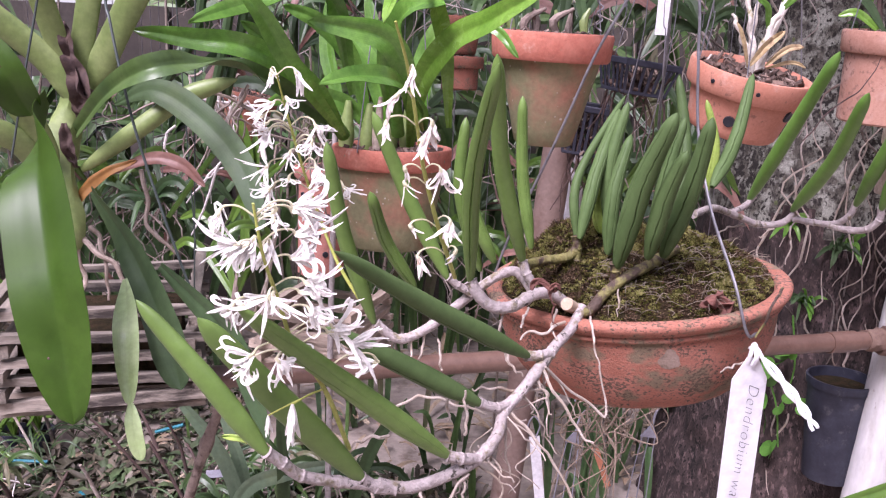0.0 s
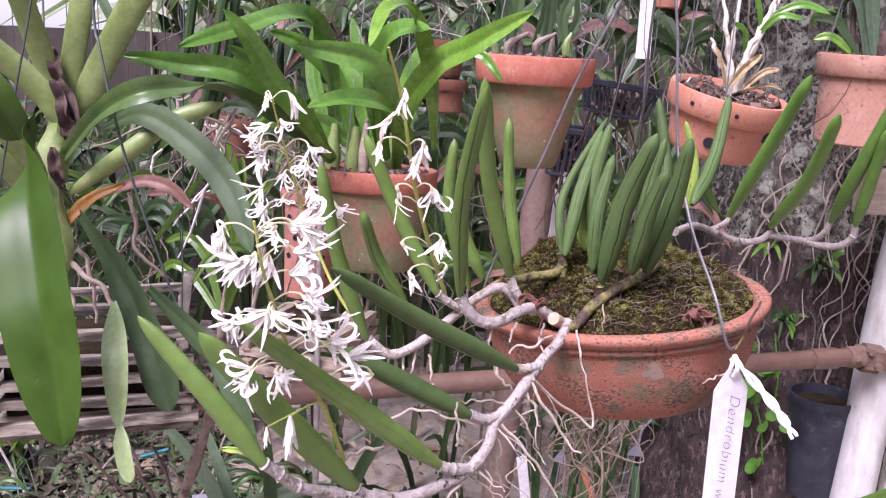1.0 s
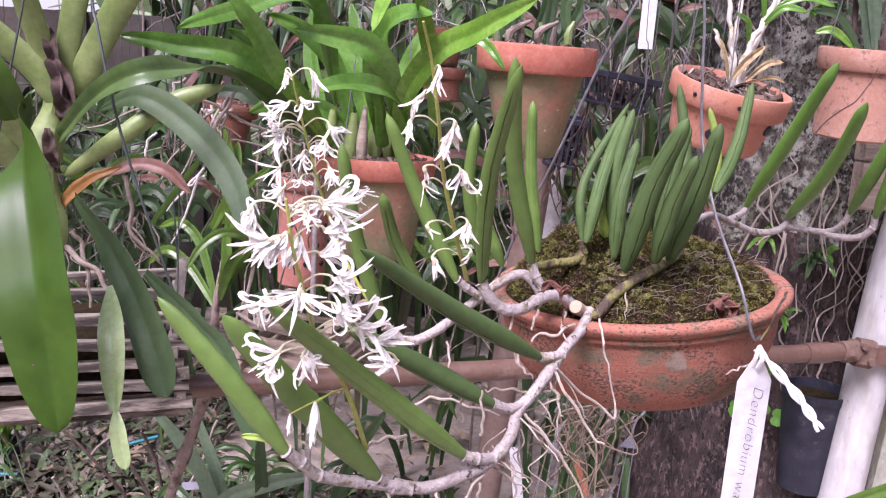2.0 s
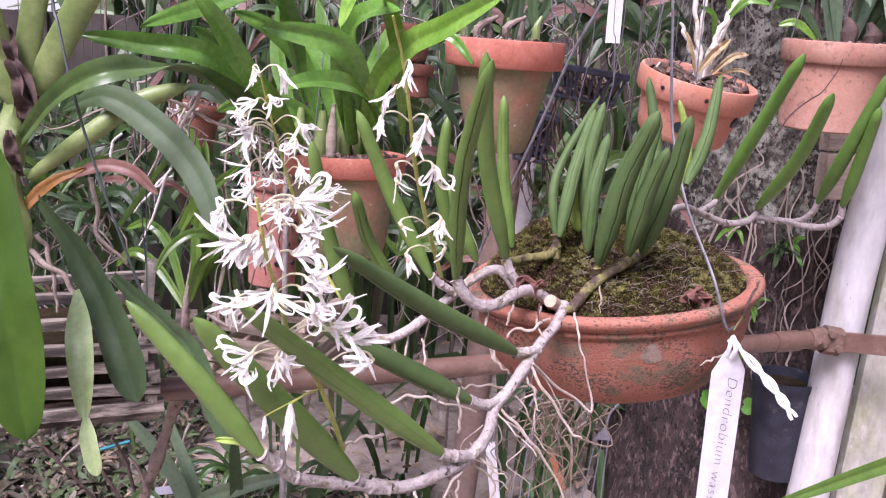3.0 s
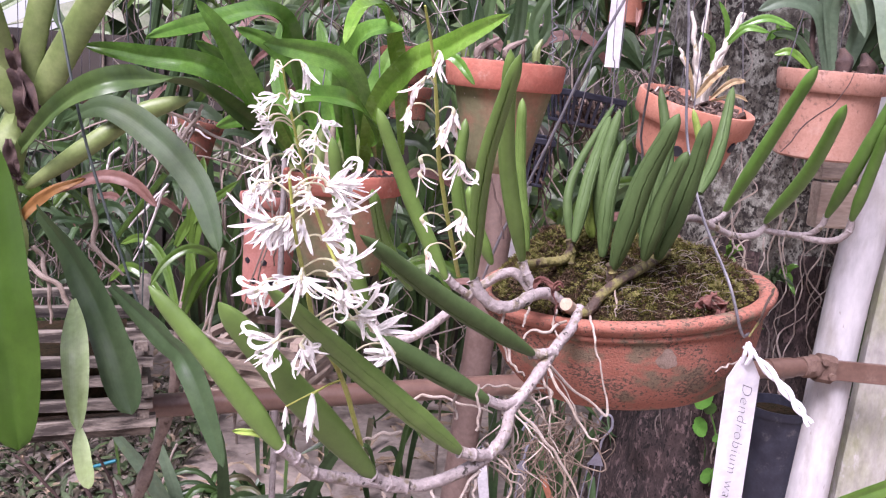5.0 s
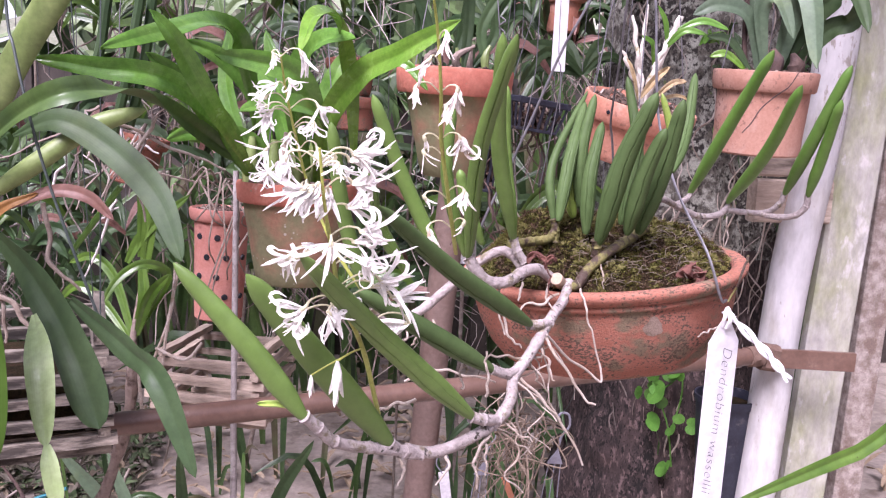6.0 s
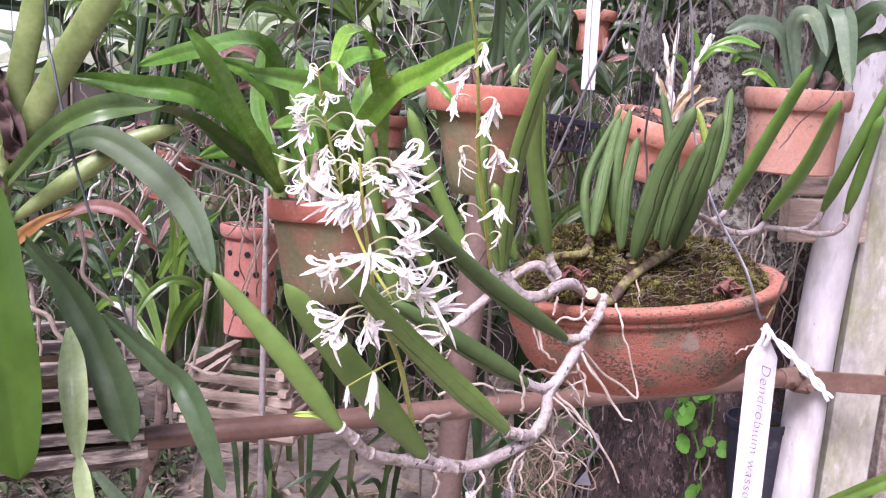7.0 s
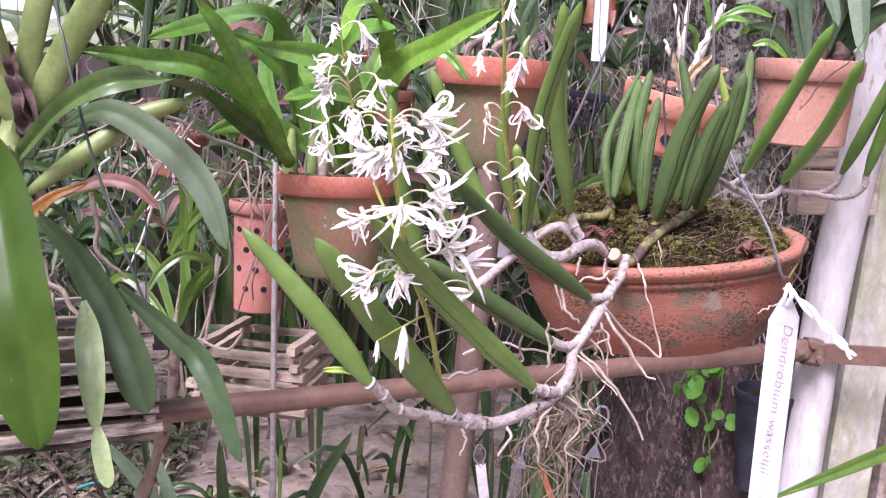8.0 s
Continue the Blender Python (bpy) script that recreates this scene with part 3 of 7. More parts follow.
def thicket(name, n, x0, x1, y0, y1, z0, z1, size, label, seed):
    """Hanging plants run wild: tufts of drooping leaves over curtains of grey roots."""
    r, leaves, roots = random.Random(seed), Geo(), Geo()
    for _ in range(n):
        c = Vector((r.uniform(x0, x1), r.uniform(y0, y1), r.uniform(z0, z1)))
        if c.x < -0.95 and c.z > 1.25:
            c.z -= 0.7
        k = size * r.uniform(0.6, 1.3)
        for _ in range(r.randrange(6, 13)):
            a = r.uniform(0, 2 * math.pi)
            o = Vector((math.cos(a), 0.7 * math.sin(a), 0))
            up, ln = r.uniform(0.1, 0.9), k * r.uniform(0.5, 1.2)
            blade(leaves, [c, c + o * ln * 0.35 + Vector((0, 0, up * ln * 0.5)), c + o * ln * 0.75 + Vector((0, 0, up * ln * 0.55)), c + o * ln * 1.05 + Vector((0, 0, up * ln * 0.55 - 0.35 * ln))],
                  r.uniform(0.07, 0.16) * k, 0.3, (0.4 * r.gauss(0, 1), -1, 0.5), 7, 0.0007, 0.55, 0.45, 0.1, r.uniform(-0.7, 0.7), r.random() * 20)
        for _ in range(r.randrange(3, 7)):
            d = Vector((r.gauss(0, 0.35), r.gauss(0, 0.2), -r.uniform(0.4, 1.5))) * k
            q = Vector((r.gauss(0, 0.25), r.gauss(0, 0.15), 0)) * k
            tube(roots, [c, c + d * 0.35 + q, c + d * 0.7 - q * 0.6, c + d], [r.uniform(0.0015, 0.0045), 0.0016], 5, 9)
    tagged(link(name, leaves.mesh(name, M_THICKET)), label, "foliage", kind="stuff")
    tagged(link("root_curtain", roots.mesh("root_curtain", M_ROOT_CURTAIN)), "grey and tan aerial roots hanging in a tangle", "roots", kind="stuff")


def hanging_orchid(c, k, r):
    """A small orchid on a wire: strap leaves over a bundle of bare roots."""
    ob = thing("hanging_orchid", c, "small hanging orchid with strap leaves and bare grey roots", "orchid", "small hanging orchids")
    leaf_mat = (M_BACK_LEAF, M_STRAP, M_THICKET, M_BACK_LEAF, M_STRAP_LIGHT)[r.randrange(5)]
    for _ in range(r.randrange(6, 11)):
        a = r.uniform(0, 2 * math.pi)
        o = Vector((math.cos(a), 0.7 * math.sin(a), 0))
        up, ln = r.uniform(0.1, 1.0), k * r.uniform(0.6, 1.2)
        part("leaf", blade(Geo(), [c, c + o * ln * 0.35 + Vector((0, 0, up * ln * 0.5)), c + o * ln * 0.75 + Vector((0, 0, up * ln * 0.55)), c + o * ln * 1.05 + Vector((0, 0, up * ln * 0.55 - 0.35 * ln))],
                           r.uniform(0.08, 0.16) * k, 0.3, (0.4 * r.gauss(0, 1), -1, 0.5), 8, 0.0007, 0.5, 0.45, 0.1, r.uniform(-0.7, 0.7), r.random() * 20), leaf_mat if r.random() > 0.12 else M_DRY_LEAF, ob)
    for _ in range(r.randrange(3, 8)):
        d = Vector((r.gauss(0, 0.3), r.gauss(0, 0.2), -r.uniform(0.4, 1.5))) * k
        q = Vector((r.gauss(0, 0.2), r.gauss(0, 0.15), 0)) * k
        part("root", tube(Geo(), [c, c + d * 0.35 + q, c + d * 0.7 - q * 0.6, c + d], [r.uniform(0.0014, 0.004), 0.0015], 5, 12, wig=0.02), M_BARE_ROOT, ob)
    part("wire_strand", tube(Geo(), [c, c + Vector((0.004, 0, 0.4)), (c.x, c.y, ROOF)], 0.0012, 5, 8), M_WIRE, ob)


r = random.Random(3)
for y in (2.40, 2.70):
    for i in range(30):
        c = Vector((-1.35 + 0.095 * i + r.uniform(-0.04, 0.04), y, r.uniform(0.75, 1.75)))
        if c.x < -0.95 and c.z > 1.25:
            c.z -= 0.7
        hanging_orchid(c, 0.24 * r.uniform(0.6, 1.25), r)
thicket("hanging_thicket", 70, -2.4, 2.2, 2.9, 3.7, 0.7, 2.2, 0.32, "dim green foliage filling the back of the garden", 4)
thicket("low_plants", 7, -1.5, -0.3, 2.0, 2.4, 0.04, 0.25, 0.17, "small strap-leaved plants among roots on the earth", 6)

g = Geo()
for _ in range(22):
    x, y = rng.uniform(-2.2, 1.6), rng.uniform(2.7, 3.9)
    tube(g, [(x, y, 0), (x + rng.gauss(0, 0.1), y, 0.9), (x + rng.gauss(0, 0.2), y, 2.3)], [rng.uniform(0.003, 0.010), 0.004], 7, 10, 0.2, freq=20)
tagged(link("thin_trunks", g.mesh("thin_trunks", M_DEAD_ROOT)), "thin grey-brown stems rising behind the pots", "stems", kind="stuff")

stake = thing("stake", (-0.36, 1.88, 0), "grey weathered stake standing behind the rail", "stake")
part("stake_shaft", tube(Geo(), [(-0.295, 1.860, 0.091), (-0.295, 1.860, 0.671), (-0.292, 1.860, 1.217)], [0.008, 0.0075, 0.0065], 10, 24, 0.15, freq=30), M_STAKE, stake)

# ---- tree trunk ----
trunk = thing("tree", (1.05, 2.55, 0), "thick dark tree trunk with patches of grey lichen and clinging roots", "tree")
geo = Geo()
path = [(1.05, 2.55, -0.05), (1.065, 2.55, 0.5), (1.085, 2.55, 1.2), (1.10, 2.56, 2.0), (1.12, 2.58, 2.9)]
tube(geo, path, [0.40, 0.335, 0.315, 0.30, 0.28], 72, 110, 0.07, freq=9)
ridged = []
for v in geo.v:
    p = Vector(v)
    axis = Vector((1.055 + 0.023 * p.z, 2.55, p.z))
    ridged.append(p + (p - axis).normalized() * 0.022 * noise.noise((p.x * 14, p.y * 14, p.z * 4)) + (p - axis).normalized() * 0.012 * noise.noise(p * 38))
geo.v = ridged
low, high = Geo(), Geo()
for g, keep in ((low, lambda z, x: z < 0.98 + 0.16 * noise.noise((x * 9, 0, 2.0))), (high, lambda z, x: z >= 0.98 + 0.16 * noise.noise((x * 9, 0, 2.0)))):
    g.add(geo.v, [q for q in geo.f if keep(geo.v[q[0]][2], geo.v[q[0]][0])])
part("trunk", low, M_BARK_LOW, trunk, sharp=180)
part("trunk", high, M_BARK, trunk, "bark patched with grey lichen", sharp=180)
r = random.Random(2)
for i in range(84):
    z = r.uniform(0.5, 2.3)
    a = r.uniform(-2.5, -0.7)
    pts = []
    for k in range(5):
        zz = z - 0.09 * k
        aa = a + r.gauss(0, 0.06)
        rad = 0.335 + r.uniform(0, 0.02)
        pts.append((1.055 + 0.023 * zz + rad * math.cos(aa), 2.55 + rad * math.sin(aa), zz))
    part("clinging_root", tube(Geo(), pts, [0.0015, r.uniform(0.0016, 0.0042), 0.0012], 6, 18, 0.2, freq=60, wig=0.04), M_BARE_ROOT if i % 3 else M_ROOT, trunk)


def heart_leaf(size):
    g = Geo()
    rim = []
    for i in range(14):
        a = 2 * math.pi * i / 14
        r = size * (0.5 + 0.12 * math.cos(a) - 0.10 * math.cos(2 * a)) * (1 - 0.25 * (abs(a - math.pi) < 0.3))
        rim.append((r * math.cos(a) * 1.25, r * math.sin(a), 0.12 * size * abs(math.sin(a))))
    return g.add([(0, 0, 0)] + rim + [(0, 0, -0.0008)] + [(x, y, z - 0.0008) for x, y, z in rim],
                 [(0, 1 + i, 1 + (i + 1) % 14) for i in range(14)] + [(15, 16 + (i + 1) % 14, 16 + i) for i in range(14)])


vine = thing("creeping_vine", (0.90, 2.22, 0.5), "bright green creeping vine with rounded leaves on the trunk", "vine")
vmesh = heart_leaf(0.056).mesh("vine_leaf", M_VINE)
r = random.Random(8)
for a, b, n in (((0.838, 2.225, 0.660), (0.948, 2.215, 0.350), 7), ((0.940, 2.215, 0.660), (0.862, 2.225, 0.574), 5), ((0.936, 2.215, 0.746), (0.930, 2.215, 0.440), 6)):
    a, b = Vector(a), Vector(b)
    part("vine_stem", tube(Geo(), [a, a.lerp(b, 0.5) + Vector((0.02, -0.02, 0)), b], 0.0025, 5, 10), M_VINE, vine)
    for i in range(n):
        p = a.lerp(b, (i + r.random()) / n) + Vector((r.gauss(0, 0.04), -0.02 - r.random() * 0.03, r.gauss(0, 0.025)))
        ob = link("vine_leaf", vmesh, vine)
        ob.matrix_basis = Matrix.Translation(p) @ pose(0, 0, 0, 70 + r.gauss(0, 25), r.gauss(0, 25), r.uniform(-180, 180)) @ Matrix.Scale(r.uniform(0.5, 1.1), 4)

# small ferns and seedlings rooted in the bark
r = random.Random(19)
for i in range(16):
    z, a = r.uniform(0.75, 1.85), r.uniform(-2.3, -0.75)
    c = Vector((1.055 + 0.023 * z + 0.325 * math.cos(a), 2.55 + 0.325 * math.sin(a), z))
    ob = thing("bark_seedling", c, "small leafy seedling rooted in the bark of the trunk", "seedling", "seedlings on the trunk")
    for k in range(r.randrange(6, 12)):
        o = Vector((r.gauss(0, 0.6), -r.uniform(0.2, 1.0), r.uniform(-0.3, 0.9))).normalized() * r.uniform(0.03, 0.09)
        part("leaf", blade(Geo(), [c, c + o * 0.5 + Vector((0, 0, 0.012)), c + o + Vector((0, 0, -0.012))], r.uniform(0.008, 0.018), 0.3, n=7, tip=0.4, base=0.3, twist=r.uniform(-0.5, 0.5)), (M_BACK_LEAF, M_GLOSS, M_STRAP)[i % 3], ob)

# ---- rail and posts ----
rail = thing("pipe_rail", (0.27, 1.667, 0.78), "brown painted metal pipe rail with a flat bar beyond the clamp", "rail")
A, B = Vector((-0.47, 1.446, 0.778)), Vector((1.029, 1.902, 0.788))
part("pipe", tube(Geo(), [A, A.lerp(B, 0.5), B], 0.0222, 20, 30, 0.01), M_PIPE, rail)
part("coupling", tube(Geo(), [A.lerp(B, 0.90), A.lerp(B, 0.945)], 0.0255, 20, 3), M_PIPE, rail)
m, ln = along(B + Vector((0, 0.008, -0.008)), B + Vector((0.241, -0.020, -0.012)))
part("flat_bar", box(Geo(), m, ln, 0.012, 0.05), M_PIPE, rail)
w = (B - A).normalized()
geo = Geo()
tube(geo, [B - w * 0.055, B - w * 0.02, B + w * 0.012], [0.0250, 0.0285, 0.0265], 14, 10, 0.25, freq=70)
box(geo, Matrix.Translation(B + Vector((0.012, -0.004, -0.004))) @ pose(0, 0, 0, 0, 8, 0), 0.042, 0.042, 0.068, 0.25)
tube(geo, [B + Vector((0.0, -0.035, 0.02)), B + Vector((0.0, -0.02, 0.02))], 0.009, 8, 3)
tube(geo, [B + Vector((0.022, -0.035, -0.018)), B + Vector((0.022, -0.02, -0.018))], 0.009, 8, 3)
part("clamp", geo, M_RUST, rail, "rusty clamp")
posts = thing("brown_post", (0.27, 2.22, 0), "brown painted pipe post behind the rail", "post")
part("post_pipe", tube(Geo(), [(0.165, 2.220, 0.040), (0.206, 2.220, 0.564), (0.256, 2.220, 1.210), (0.262, 2.220, 1.285)], 0.042, 20, 20, 0.01), M_POST_BROWN, posts)
lower = Vector((0.144, 2.220, -0.095))
part("post_foot", tube(Geo(), [(lower.x, lower.y, 0.0), lower + Vector((0.01, 0, 0.05))], 0.036, 16, 4), M_POST_BROWN, posts)

white_post = thing("white_post", (1.0, 1.99, 0), "white painted round post of the shade house", "post")
a, b, c = Vector((1.217, 1.980, 1.573)), Vector((1.121, 1.980, 0.948)), Vector((1.093, 1.980, 0.435))
d = (c - b).normalized()
part("post_shaft", tube(Geo(), [b - d * 1.6, a.lerp(b - d * 0.56, 0.5), b, c, c - d * (c.z / d.z)], 0.052, 28, 40, 0.008, freq=8), M_POST_CLEAN, white_post)
wall_end = thing("concrete_panel", (1.1, 2.07, 0), "pale concrete panel stained green with algae beside the post", "panel")
p, q = Vector((1.288, 2.030, 0.942)), Vector((1.261, 2.030, 0.463))
d = (q - p).normalized()
m, ln = along(q - d * (q.z / d.z), p - d * 1.5, (0, 1, 0))
part("panel_slab", box(Geo(), m, ln, 0.130, 0.045, 0.2), M_POST, wall_end)
ledger = thing("timber_ledger", (1.10, 2.00, 1.12), "two stacked pale tan timber blocks beside the concrete panel", "timber")
for z0, z1, k in ((1.122, 1.236, 0.0), (1.242, 1.345, 0.004)):
    part("block", box(Geo(), Matrix.Translation((1.118, 2.008 + k, 0.5 * (z0 + z1))), 0.212, 0.05, z1 - z0, 0.12), M_SLAT_TAN, ledger)
board = thing("timber_upright", (1.3, 2.12, 0), "grey weathered timber upright next to the concrete panel", "post")
p, q = Vector((1.468, 2.120, 0.928)), Vector((1.450, 2.120, 0.426))
d = (q - p).normalized()
m, ln = along(q - d * (q.z / d.z), p - d * 1.4, (0, 1, 0))
part("timber", box(Geo(), m, ln, 0.085, 0.05, 0.1), M_BARE_ROOT, board)

pipe = thing("white_pipe", (0.3, 2.4, 0), "short white plastic pipe on a thin stake behind the post", "pipe")
p = Vector((0.316, 2.400, 1.172))
g = lathe(Geo(), [(0.0, p.z - 0.24), (0.036, p.z - 0.24), (0.036, p.z - 0.05), (0.040, p.z - 0.048), (0.040, p.z - 0.002), (0.038, p.z), (0.033, p.z), (0.033, p.z - 0.2), (0.0, p.z - 0.2)], 28, 0.01, Matrix.Translation((p.x, p.y, 0)))
part("pipe_wall", g, M_PVC, pipe)
g = lathe(Geo(), [(0.0, 0.0), (0.007, 0.0), (0.006, p.z - 0.235), (0.0, p.z - 0.235)], 8, 0.01, Matrix.Translation((p.x, p.y, 0)))
part("stake", g, M_BARE_ROOT, pipe, "thin weathered wooden stake")

# ---- pots ----
def pot(at, r_rim, r_base, h, rim_h, material, label, tilt=(0, 0, 0), holes=(), fill=M_BARKCHIP, seed=0, neck=None, rim_material=None):
    """A tapered clay pot with a thick rim, potting bark and black discs for drain holes; at is the middle of its mouth.
    """
    ob = thing("clay_pot", Matrix.Translation(at) @ pose(0, 0, 0, *tilt), label, "flower pot", "clay pots")
    r1 = neck or r_rim - 0.014
    outer = lambda z: r_base + (r1 - r_base) * (z + h) / (h - rim_h)
    prof = [(0, -h), (r_base - 0.004, -h), (r_base, -h + 0.004)] + [(outer(-h + (h - rim_h) * k / 6), -h + (h - rim_h) * k / 6) for k in range(1, 7)]
    part("pot_body", lathe(Geo(), prof + [(r1 - 0.006, -rim_h + 0.002)], 56, 0.010, seed=seed), material, ob, local=True, sharp=35)
    prof = [(r1 - 0.004, -rim_h - 0.001), (r_rim - 0.006, -rim_h - 0.001), (r_rim - 0.0025, -rim_h + 0.004), (r_rim - 0.001, -0.5 * rim_h), (r_rim, -0.006), (r_rim - 0.002, -0.001), (r_rim - 0.007, 0),
            (r_rim - 0.011, -0.004), (r1 - 0.010, -rim_h), (outer(-0.6 * h) - 0.010, -0.6 * h), (0, -0.6 * h)]
    part("pot_rim", lathe(Geo(), prof, 56, 0.008, seed=seed), rim_material or material, ob, local=True, sharp=35)
    geo, rg = Geo(), random.Random(seed + 1)
    top = r_rim - 0.013
    for _ in range(170):
        a, rr = rg.uniform(0, 6.283), top * math.sqrt(rg.random()) * 0.93
        c = Vector((rr * math.cos(a), rr * math.sin(a), -0.018 + rg.uniform(0, 0.016)))
        box(geo, Matrix.Translation(c) @ pose(0, 0, 0, rg.uniform(-50, 50), rg.uniform(-50, 50), rg.uniform(0, 360)), rg.uniform(0.009, 0.026), rg.uniform(0.006, 0.013), rg.uniform(0.003, 0.007), 0.2)
    lathe(geo, [(0, -0.02), (top * 0.6, -0.02), (top, -0.022)], 32)
    part("potting_bark", geo, fill, ob, local=True)
    for ang, zz, rad in holes:
        rr = outer(zz) + 0.0022 if zz < -rim_h else r_rim + 0.0006
        m = Matrix.Translation((rr * math.cos(ang), rr * math.sin(ang), zz)) @ Vector((math.cos(ang), math.sin(ang), -0.2)).to_track_quat("Z", "Y").to_matrix().to_4x4()
        # a hole's shaded inside is painted: a black disc proud of the wall
        part("drain_hole", lathe(Geo(), [(0, 0.0006), (rad * 0.9, 0.0006), (rad, -0.003)], 18, 0, m), M_HOLE_SHADE, ob, "black disc for the shaded inside of a drain hole", local=True)
    return ob


pot((-0.149, 1.740, 1.207), 0.128, 0.085, 0.215, 0.042, M_TERRA_ALGAE, "old clay pot with green algae, planted with a leafy orchid", (0, 0, 0), seed=1, rim_material=M_TERRA_RIM)
pot((0.166, 1.650, 1.452), 0.1185, 0.058, 0.217, 0.052, M_TERRA_ALGAE, "tall old clay pot with green algae below a clean rim", (3, 1, 0), seed=2, neck=0.098, rim_material=M_TERRA_RIM)
pot((0.527, 1.560, 1.400), 0.1125, 0.083, 0.120, 0.043, M_TERRA_NEW, "squat orange clay pot with drain holes, hung askew on wires", (14, 9, 0),
                ((-1.95, -0.085, 0.011), (-0.75, -0.06, 0.011), (-1.66, -0.022, 0.004), (-2.4, -0.022, 0.004)), seed=3)
pot((0.884, 1.755, 1.489), 0.1135, 0.095, 0.185, 0.044, M_TERRA_PINK, "plain pinkish clay pot hung beside the white post", (5, 0, 0), seed=4)
pot((-0.356, 2.100, 1.108), 0.081, 0.060, 0.285, 0.03, M_TERRA_ROSE, "tall perforated orchid pot full of hanging roots", (0, 2, 0),
                tuple((-1.57 + 0.75 * (i % 3 - 1) + 0.35 * (i // 3 % 2), -0.07 - 0.05 * (i // 3), 0.008) for i in range(12)), seed=5)
pot((0.656, 2.700, 1.787), 0.078, 0.055, 0.13, 0.035, M_TERRA_NEW, "small clay pot hanging behind the others", seed=6)
pot((-0.034, 2.300, 1.509), 0.075, 0.05, 0.10, 0.03, M_TERRA, "small dark orange clay pot in the shade", seed=7)
pot((-0.024, 2.300, 1.405), 0.065, 0.05, 0.09, 0.03, M_TERRA, "small dark orange clay pot in the shade", seed=8)
pot((-0.576, 2.200, 1.283), 0.075, 0.055, 0.13, 0.03, M_TERRA, "dark orange clay pot behind the strap leaves", (0, 12, 0), seed=9)


def black_pot(at, r, h, label):
    ob = thing("plastic_pot", at, label, "flower pot")
    part("pot_body", lathe(Geo(), [(0, -h), (r * 0.73, -h), (r * 0.75, -h + 0.004), (r * 0.95, -0.022)], 40, 0.006), M_NAVY, ob, local=True)
    part("pot_rim", lathe(Geo(), [(r * 0.94, -0.024), (r * 0.985, -0.023), (r * 1.02, -0.002), (r * 1.01, 0), (r * 0.95, 0), (r * 0.93, -0.03)], 40, 0.006), M_NAVY, ob, local=True)
    part("potting_soil", lathe(Geo(), [(0, -0.02), (r * 0.5, -0.022), (r * 0.935, -0.026)], 24, 0.05), M_MOSS, ob, local=True)
    return ob


black_pot((1.017, 2.050, 0.633), 0.085, 0.28, "black plastic pot standing low behind the rail")


def net_pot(at, yaw, side, h, label):
    """A square black basket of thin plastic bars with a folded rim, full of dark bark and roots."""
    ob = thing("net_basket", Matrix.Translation(at) @ pose(0, 0, 0, 4, 6, yaw), label, "plant basket")
    rg = random.Random(int(at[0] * 1000))
    a = side / 2
    for turn in range(4):
        m = pose(0, 0, 0, 0, 0, 90 * turn)
        part("rim", box(Geo(), m @ Matrix.Translation((0, -a, -0.007)), side + 0.012, 0.010, 0.016, 0.25), M_NAVY, ob, local=True)
        part("base_bar", box(Geo(), m @ Matrix.Translation((0, -a * 0.8, -h)), side * 0.82, 0.006, 0.008, 0.25), M_NAVY, ob, local=True)
        for k in range(6):
            x = -a + side * k / 6
            p, q = m @ Vector((x, -a, -0.012)), m @ Vector((x * 0.8, -a * 0.8, -h))
            mm, ln = along(p, q, m @ Vector((0, 1, 0)))
            part("side_bar", box(Geo(), mm, ln, 0.008, 0.004, 0.3), M_NAVY, ob, local=True)
    g = Geo()
    for _ in range(90):
        c = Vector((rg.uniform(-a, a) * 0.8, rg.uniform(-a, a) * 0.8, -rg.uniform(0.01, h)))
        box(g, Matrix.Translation(c) @ pose(0, 0, 0, rg.uniform(-60, 60), rg.uniform(-60, 60), rg.uniform(0, 360)), rg.uniform(0.012, 0.034), rg.uniform(0.008, 0.016), rg.uniform(0.004, 0.008), 0.2)
    part("potting_bark", g, M_BARKCHIP, ob, local=True)
    for _ in range(12):
        p = Vector((rg.uniform(-a, a) * 0.8, rg.uniform(-a, a) * 0.8, -h * 0.7))
        d = Vector((rg.gauss(0, 0.04), rg.gauss(0, 0.03), -rg.uniform(0.05, 0.20)))
        part("root", tube(Geo(), [p, p + d * 0.5 + Vector((rg.gauss(0, 0.02), 0, 0)), p + d], [0.0028, 0.0014], 5, 12, 0.2, freq=50, wig=0.012), M_SHEATH, ob, local=True)
    for x in (-a, a):
        part("wire_strand", tube(Geo(), [(x, 0, -0.004), (x * 0.4, 0, 0.3), (0, 0, ROOF - at[2])], 0.0012, 5, 10), M_WIRE, ob, local=True)


net_pot((0.405, 2.000, 1.412), 20, 0.135, 0.075, "black plastic net basket with dark bark hanging behind the pots")
net_pot((0.305, 2.100, 1.300), -8, 0.10, 0.12, "dark plastic net basket hanging low behind the tall pot")

# ---- wires and labels that hang among the pots ----
def wire(pts, r=0.0012, material=M_WIRE, label="thin grey wire hanging from a batten"):
    ob = thing("hanging_wire", Vector(pts[0]), label, "wire", "hanging wires")
    part("wire_strand", tube(Geo(), pts, r, 6, 30), material, ob)


